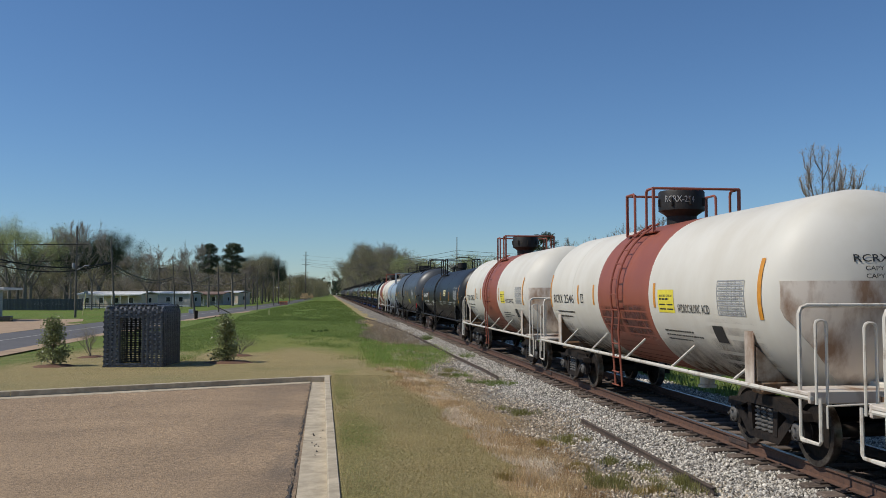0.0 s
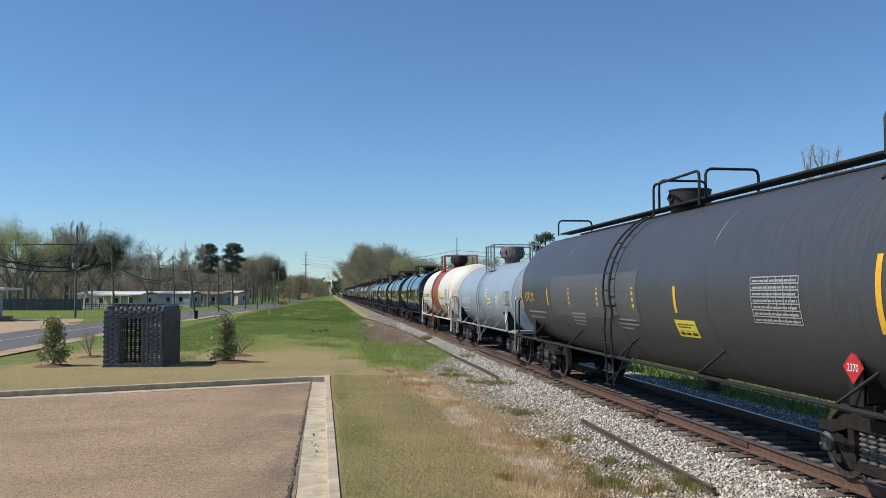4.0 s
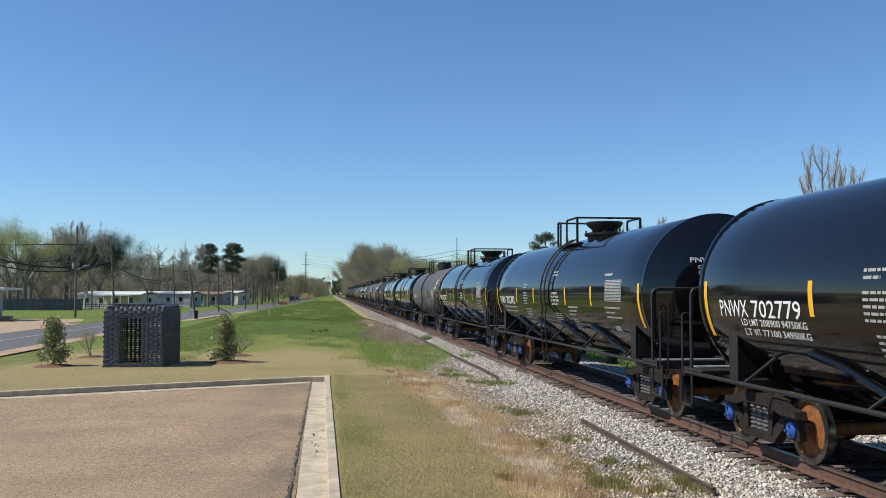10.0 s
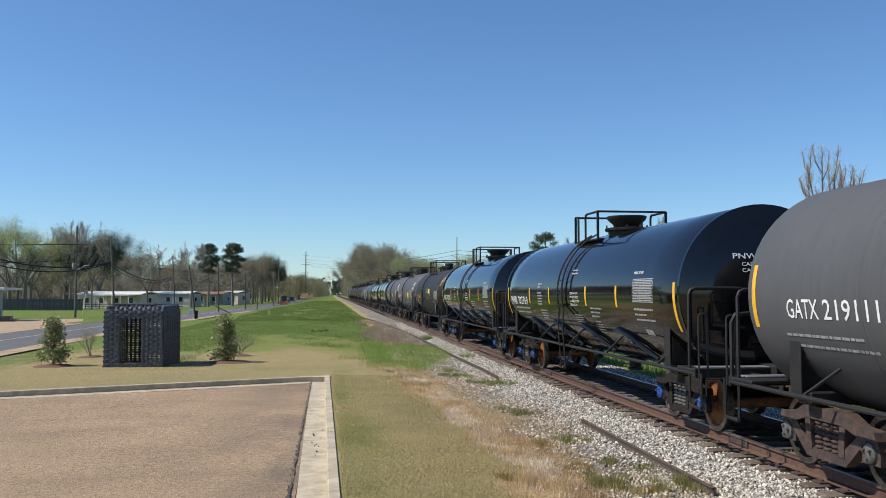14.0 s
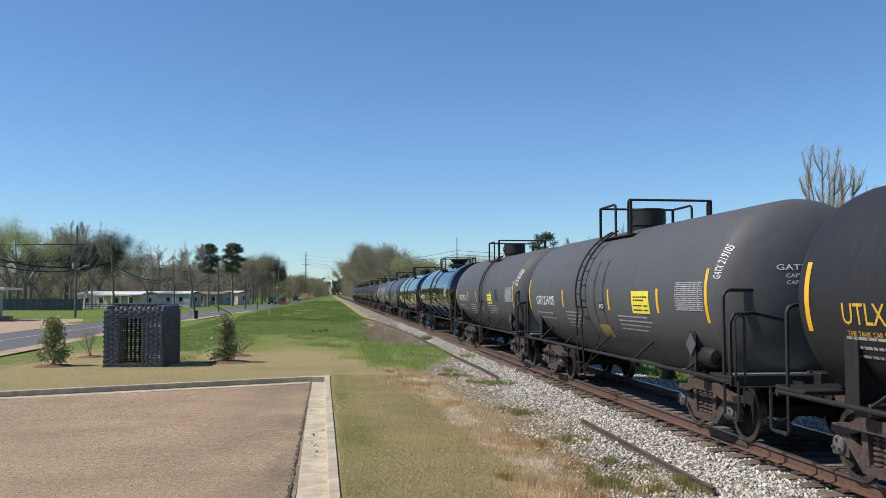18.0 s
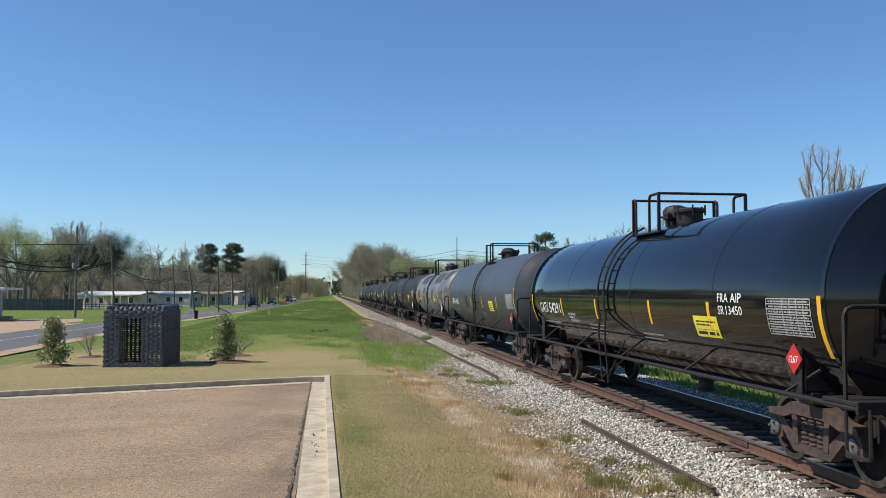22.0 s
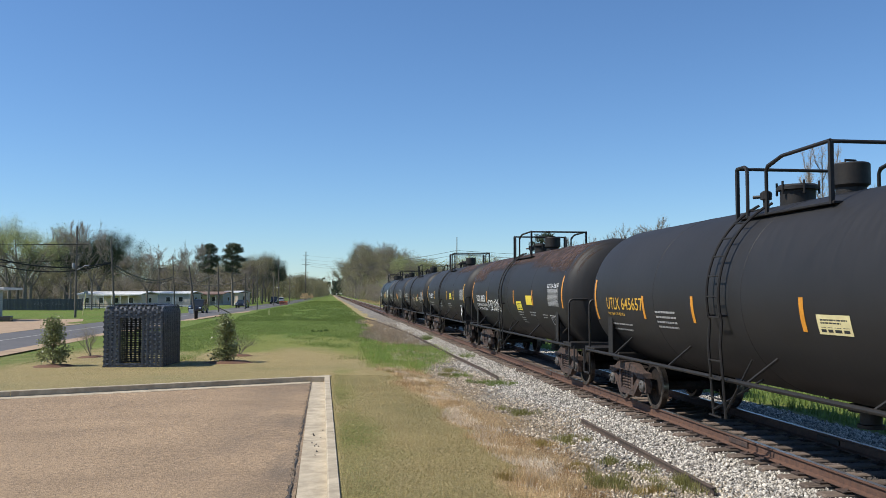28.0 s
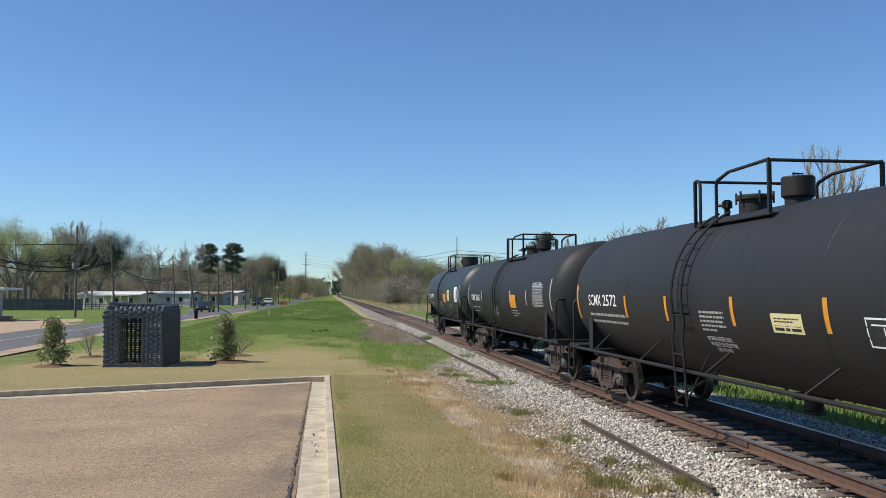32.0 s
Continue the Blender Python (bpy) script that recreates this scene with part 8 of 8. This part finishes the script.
o = thing("guy_anchor", "fallen grey post leaning by the road", "post", pose(-13.2, 112, -.35))
part("shaft", Geo().tube([(-1.1, 0, 1.05), (1.0, 0, 0.0)], .07, 7).mesh("shaft", "polewood", 50), o)
o = thing("meter_box", "rusty metal box at the pole foot", "box", pose(-13.25, 90.0, -.32), data=Geo().box((.05, -.25, .42), (.3, .22, .8), bev=.04).mesh("meter_box", "grime", 30))
o = thing("sign_post", "slanted yellow marker post on the verge", "post", pose(-29.0, 108, -.4))
part("shaft", Geo().tube([(0, 0, 0), (.35, 0, 2.6)], .05, 6).mesh("shaft", "cream", 50), o)
part("sign_plate", Geo().box((.36, 0, 2.7), (.5, .04, .4), bev=.01).mesh("sign_plate", "metalgrey", 30), o)
o = thing("yard_sign", "small pale yard sign on the verge", "sign", pose(-15.4, 101, -.4))
part("sign_plate", Geo().box((0, 0, .6), (.6, .03, .45), bev=.01).mesh("sign_plate", "trim", 30), o)
part("shaft", Geo().tube([(0, .03, 0), (0, .03, .5)], .02, 5).mesh("shaft", "metalgrey", 50), o)
o = thing("marker_post", "short white utility marker post in the field", "post", pose(-6.6, 98, -.3))
part("shaft", Geo().tube([(0, 0, 0), (0, 0, .75)], .045, 7).mesh("shaft", "cream", 50), o)


def wire(a, b, sag, r=.018, label="sagging black overhead cable"):
    a, b = Vector(a), Vector(b)
    pts = [a.lerp(b, k / 14) - Vector((0, 0, sag * 4 * (k / 14) * (1 - k / 14))) for k in range(15)]
    thing("overhead_cable", label, "cable", data=Geo().tube(pts, r, 5, cap=False).mesh("overhead_cable", "wire", 60), group="overhead cables")


dz = lambda p, d, dx=0: (p.x + dx, p.y, p.z - d)
wire((-35.92, 92, 6.63), dz(P1, 2.64), 1.1, .075)
wire((-35.91, 92, 6.0), dz(P1, 2.70), 1.3, .06)
wire((-46, 84, 5.6), dz(P2, 3.6), .5, .03)
wire(dz(P1, 2.64), dz(P3, 3.85), 1.25, .075)
wire(dz(P1, 3.0), dz(P3, 4.2), 1.3, .05)
wire(dz(P3, 4.7), dz(P4, 1.0), 1.0, .05)
wire(dz(P3, 3.8), dz(P5, .9), 1.4, .045)
wire(dz(P4, .5), dz(P9, .6), .7, .02)
wire(dz(P4, .9), dz(P7, 2.4), .9, .02)
for k in (-1.1, 0, 1.1):
    wire((-48, 84, 7.7), dz(P2, 1.9, k), .5, .016)
    wire(dz(P2, 1.9, k), dz(P3b, .8, k * .8), 1.2, .014)
    wire(dz(P3b, .8, k * .8), dz(P7, 1.2, k), 1.6, .014)
    wire(dz(P7, 1.2, k), dz(P8, .8, k * .8), .5, .014)
    wire(dz(P8, .8, k * .8), dz(P11, .8, k * .8), 1.4, .014)
for d in (1.6, 3.2, 5.0):
    wire(dz(P6, d, 1.2), (80, 300, 16.5 - d), 2.2, .02)
for d in (4.3, 5.6):
    wire((-9.0, 344, 18.6 - d), dz(P12, d * .55), 1.8, .03)
    wire(dz(P12, d * .55), (75, 140, 12 - d * .6), 1.0, .03)


# ---------------- houses ----------------
def house(x, y, w, d, h, rot, siding, roofm, label, porch=False, wins=3, gable=True):
    z0 = -.45
    o = thing("house", label, "house", pose(x, y, z0, 0, 0, rot))
    t = .15
    for nm, c, s in (("wall", (0, -d / 2 + t / 2, h / 2), (w, t, h)), ("wall", (0, d / 2 - t / 2, h / 2), (w, t, h)), ("wall", (-w / 2 + t / 2, 0, h / 2), (t, d - 2 * t, h)), ("wall", (w / 2 - t / 2, 0, h / 2), (t, d - 2 * t, h))):
        part(nm, Geo().box(c, s).mesh("wall", siding, 30), o)
    if gable:
        rise = d * .09
        g = Geo().slab([(-d / 2 - .3, h - .02), (0, h + rise), (d / 2 + .3, h - .02), (d / 2 + .3, h + .10), (0, h + rise + .13), (-d / 2 - .3, h + .10)], -w / 2 - .25, w / 2 + .25, "x")
        part("roof", g.mesh("roof", roofm, 20), o)
        for s in (-1, 1):
            part("gable", Geo().slab([(-d / 2 + .02, h - .03), (0, h + rise - .04), (d / 2 - .02, h - .03)], s * (w / 2 - .12), s * (w / 2 - .02), "x").mesh("gable", "roofbrown" if roofm == "roofwhite" else siding, 20), o)
    else:
        part("roof", Geo().box((0, 0, h + .14), (w + .9, d + .9, .28), bev=.03).mesh("roof", roofm, 30), o)
    for k in range(wins):
        wx = -w / 2 + w * (k + .6) / (wins + .3)
        win = part("window", Geo().box((wx, -d / 2 - .02, h * .58), (1.0, .06, 1.0), bev=.01).mesh("window", "trim", 30), o)
        part("pane", Geo().box((wx, -d / 2 - .052, h * .58), (.84, .012, .84)).mesh("pane", "glass", 0), win)
    win = part("window", Geo().box((w / 2 + .02, 0, h * .58), (.06, .9, .9), bev=.01).mesh("window", "trim", 30), o)
    part("pane", Geo().box((w / 2 + .053, 0, h * .58), (.012, .76, .76)).mesh("pane", "glass", 0), win)
    part("door", Geo().box((w * .12, -d / 2 - .03, 1.0), (.9, .05, 2.0), bev=.01).mesh("door", "trim", 30), o)
    part("foundation_skirt", Geo().box((0, -d / 2 - .015, .2), (w - .1, .03, .4)).mesh("foundation_skirt", "trim", 0), o)
    if porch:
        part("porch_roof", Geo().box((w * .18, -d / 2 - 1.3, h - .12), (w * .58, 2.6, .12), bev=.02).mesh("porch_roof", roofm, 30), o)
        for k in np.linspace(-.08, .44, 5):
            part("porch_post", Geo().box((w * k, -d / 2 - 2.45, (h - .2) / 2), (.09, .09, h - .2)).mesh("porch_post", "trim", 30), o)
    return o


house(-37.0, 160, 13.0, 4.6, 2.45, -24, "siding", "roofwhite", "cream mobile home with a white metal roof and porch", porch=True, wins=4)
house(-30.0, 176, 9.0, 4.2, 2.55, -22, "sidinggrey", "roofwhite", "pale grey mobile home among trees", wins=3)
house(-26.8, 196, 10.5, 5, 2.45, -18, "sidinggrey", "roofbrown", "low house with a shaded front porch", porch=True, wins=3)
house(-21.4, 205, 4.6, 4.5, 2.7, -30, "siding", "roofwhite", "small white house beside the road", wins=2)
o = house(-37.9, 91.5, 9.0, 7.0, 2.95, 0, "sidinggrey", "roofwhite", "low flat-roofed building with a white overhanging eave", wins=2, gable=False)
part("eave", Geo().box((6.4, -4.0, 3.09), (3.4, 5.0, .24), bev=.03).mesh("eave", "roofwhite", 30), o)
thing("planter_box", "dark planter box beside the building", "planter", pose(-29.6, 84.6, -.42), data=Geo().box((0, 0, .28), (1.3, .9, .56), bev=.05).mesh("planter_box", "carpaint", 30))
fence = thing("board_fence", "tall grey weathered board fence", "fence", pose(-43.6, 139, -.45))
BOARD = Geo().box((0, 0, .9), (.19, .025, 1.85), bev=.006).mesh("board", "fencewood", 20)
for k in range(60):
    part("board", BOARD, fence, at=pose(-5.6 + k * .2, 0, random.uniform(-.04, .04)))
for k in range(6):
    part("fence_post", Geo().box((-5.6 + k * 2.36, .08, .95), (.1, .1, 1.9)).mesh("fence_post", "fencewood", 20), fence)
for z in (.4, 1.5):
    part("fence_rail", Geo().box((.3, .04, z), (12, .04, .09)).mesh("fence_rail", "fencewood", 20), fence)
rl = thing("rail_fence", "low wooden rail fence in front of the mobile homes", "fence", pose(-34, 150, -.45))
for k in range(9):
    part("fence_post", Geo().box((-8 + k * 2.2, 0, .5), (.09, .09, 1.05)).mesh("fence_post", "fencewood", 20), rl)
for z in (.45, .85):
    part("fence_rail", Geo().box((.8, -.05, z), (17.8, .03, .1)).mesh("fence_rail", "fencewood", 20), rl)
bar = thing("orange_barrier", "orange plastic road barrier beside the road", "barrier", pose(-9.6, 187, -.4))
for z in (.35, .75):
    part("board", Geo().box((0, 0, z), (1.7, .06, .24), bev=.02).mesh("board", "orangepaint", 30), bar)
for s in (-.7, .7):
    part("leg", Geo().box((s, 0, .42), (.08, .5, .84), bev=.02).mesh("leg", "orangepaint", 30), bar)
GATE = thing("crossing_signal", "pair of dark crossing signals far down the track", "signal", pose(4.6, 560, -.3))
part("mast", Geo().tube([(0, 0, 0), (0, 0, 4.4)], .08, 7).mesh("mast", "metalgrey", 40), GATE)
part("signal_head", Geo().box((0, 0, 2.9), (1.2, .2, .5), bev=.05).box((0, 0, 4.1), (1.6, .06, .3)).mesh("signal_head", "frame", 30), GATE)
copy_thing(GATE, pose(11.6, 565, -.3))


# ---------------- vehicles ----------------
def vehicle(label, paint, tall):
    o = thing("car", label, "car", group="cars on the road")
    h = 1.75 if tall else 1.42
    g = Geo()
    g.slab([(-2.25, .32), (2.2, .32), (2.28, .60), (2.2, .86), (1.15, .98), (-2.1, 1.0), (-2.3, .8)], -.9, .9, "x")
    part("body", g.mesh("body", paint, 25), o)
    cab = Geo().slab([(1.1, .97), (.35, h), (-1.5 if tall else -1.1, h), (-2.1 if tall else -1.9, .98)], -.78, .78, "x")
    part("cabin", cab.mesh("cabin", "glass", 25), o)
    part("roof", Geo().slab([(.42, h - .03), (.3, h + .03), (-1.45 if tall else -1.05, h + .03), (-1.6 if tall else -1.2, h - .03)], -.8, .8, "x").mesh("roof", paint, 25), o)
    for s in (-1, 1):
        for k in (-1.4, 1.4):
            w = part("wheel", Geo().lathe([(.2, -.1), (.33, -.11), (.34, 0), (.33, .11), (.2, .1)], "x", (s * .82, k, .34), 18).mesh("wheel", "tyre", 40), o)
            part("rim", Geo().lathe([(0, s * .105), (.19, s * .11), (.2, s * .09)], "x", (s * .82, k, .34), 14).mesh("rim", "metalgrey", 40), w)
        part("headlight", Geo().box((s * .66, 2.22, .68), (.36, .1, .14), bev=.03).mesh("headlight", "trim", 30), o)
        part("tail_light", Geo().box((s * .72, -2.24, .80), (.22, .08, .2), bev=.03).mesh("tail_light", "redsign", 30), o)
    part("bumper", Geo().box((0, 2.24, .42), (1.7, .12, .22), bev=.04).mesh("bumper", "frame", 30), o)
    return o


CARS = [(vehicle("dark pickup-height car driving toward the viewer", "carpaint", True), 150.0, 24.5, 9.0), (vehicle("dark sedan driving along the road", "carpaint", False), 123.2, 32.0, 8.4),
        (vehicle("dark car driving along the road", "carpaint", True), 179.0, 32.0, 8.4), (vehicle("white car driving along the road", "carwhite", False), 198.0, 32.0, 8.4)]
for x, y, a in ((-50, 163, 80), (-46.5, 165, 100)):
    v_ = vehicle("white parked car beside the house", "carwhite", False)
    v_.matrix_basis = pose(x, y, -.42, 0, 0, a)


# a small insect that crosses the view
INSECT = thing("flying_insect", "small dark flying insect with spread wings", "insect")
part("body", Geo().lathe([(0, -.006), (.0016, -.005), (.0022, 0), (.0018, .004), (0, .006)], "y", (0, 0, 0), 8).mesh("body", "tyre", 40), INSECT)
for k in (-1, 1):
    part("wing", Geo().slab([(0, .001), (k * .009, .003), (k * .010, -.001), (k * .004, -.003)], .0016, .0019, "z").mesh("wing", "tyre", 0), INSECT)


# ---------------- what moves ----------------
def motions():
    for car, u in TRAIN:
        walk(car, [(float(t), pose(RAIL_X, u - travel(t), 0)) for t in range(33)])
    for car, y0, t0, sp in CARS:
        rows = []
        for t in range(0, 33, 2):
            y = y0 - sp * (t - t0)
            x, x2 = float(lane(y)) - 1.55, float(lane(y - 4)) - 1.55
            rows.append((float(t), pose(x, y, -0.37, 0, 0, 180 + math.degrees(math.atan2(x2 - x, 4)))))
        walk(car, rows)
    # t, x, y, z of the insect's flight
    path = [(28.4, 0.278, 1.971, 2.487), (28.5, 0.192, 1.985, 2.433), (28.6, 0.021, 2.01, 2.383), (28.7, -0.249, 2.046, 2.369), (28.8, -0.353, 2.057, 2.403), (28.9, -0.327, 2.051, 2.462), (29.0, -0.207, 2.031, 2.543), (29.1, -0.118, 2.012, 2.697), (29.3, -0.035, 1.982, 3.071)]
    ends = [(0.0, *(1.539, 1.802, 2.578)), (28.25, *(1.539, 1.802, 2.578))] + path + [(29.6, 0.1, 1.9, 3.6), (32.0, 0.1, 1.9, 3.6)]
    walk(INSECT, [(t, pose(x, y, z, 0, 0, 60)) for t, x, y, z in ends])
    rate = math.degrees(SPEED / WHEEL_R) / FPS
    for w, y, u in WHEELS:
        t0, t1 = (u - 42) / SPEED, (u - 5) / SPEED
        k0, k1 = max(0, round(t0 * FPS)), min(32 * FPS, round(t1 * FPS))
        if k1 - k0 < 2:
            continue
        rows = [(k / FPS, pose(0, y, WHEEL_R, ((k - k0) * rate) % 360)) for k in range(k0, k1 + 1)]
        if k0 > 0:
            rows = [(0.0, pose(0, y, WHEEL_R))] + rows
        if k1 < 32 * FPS:
            rows = rows + [(32.0, rows[-1][1])]
        walk(w, rows)


motions()
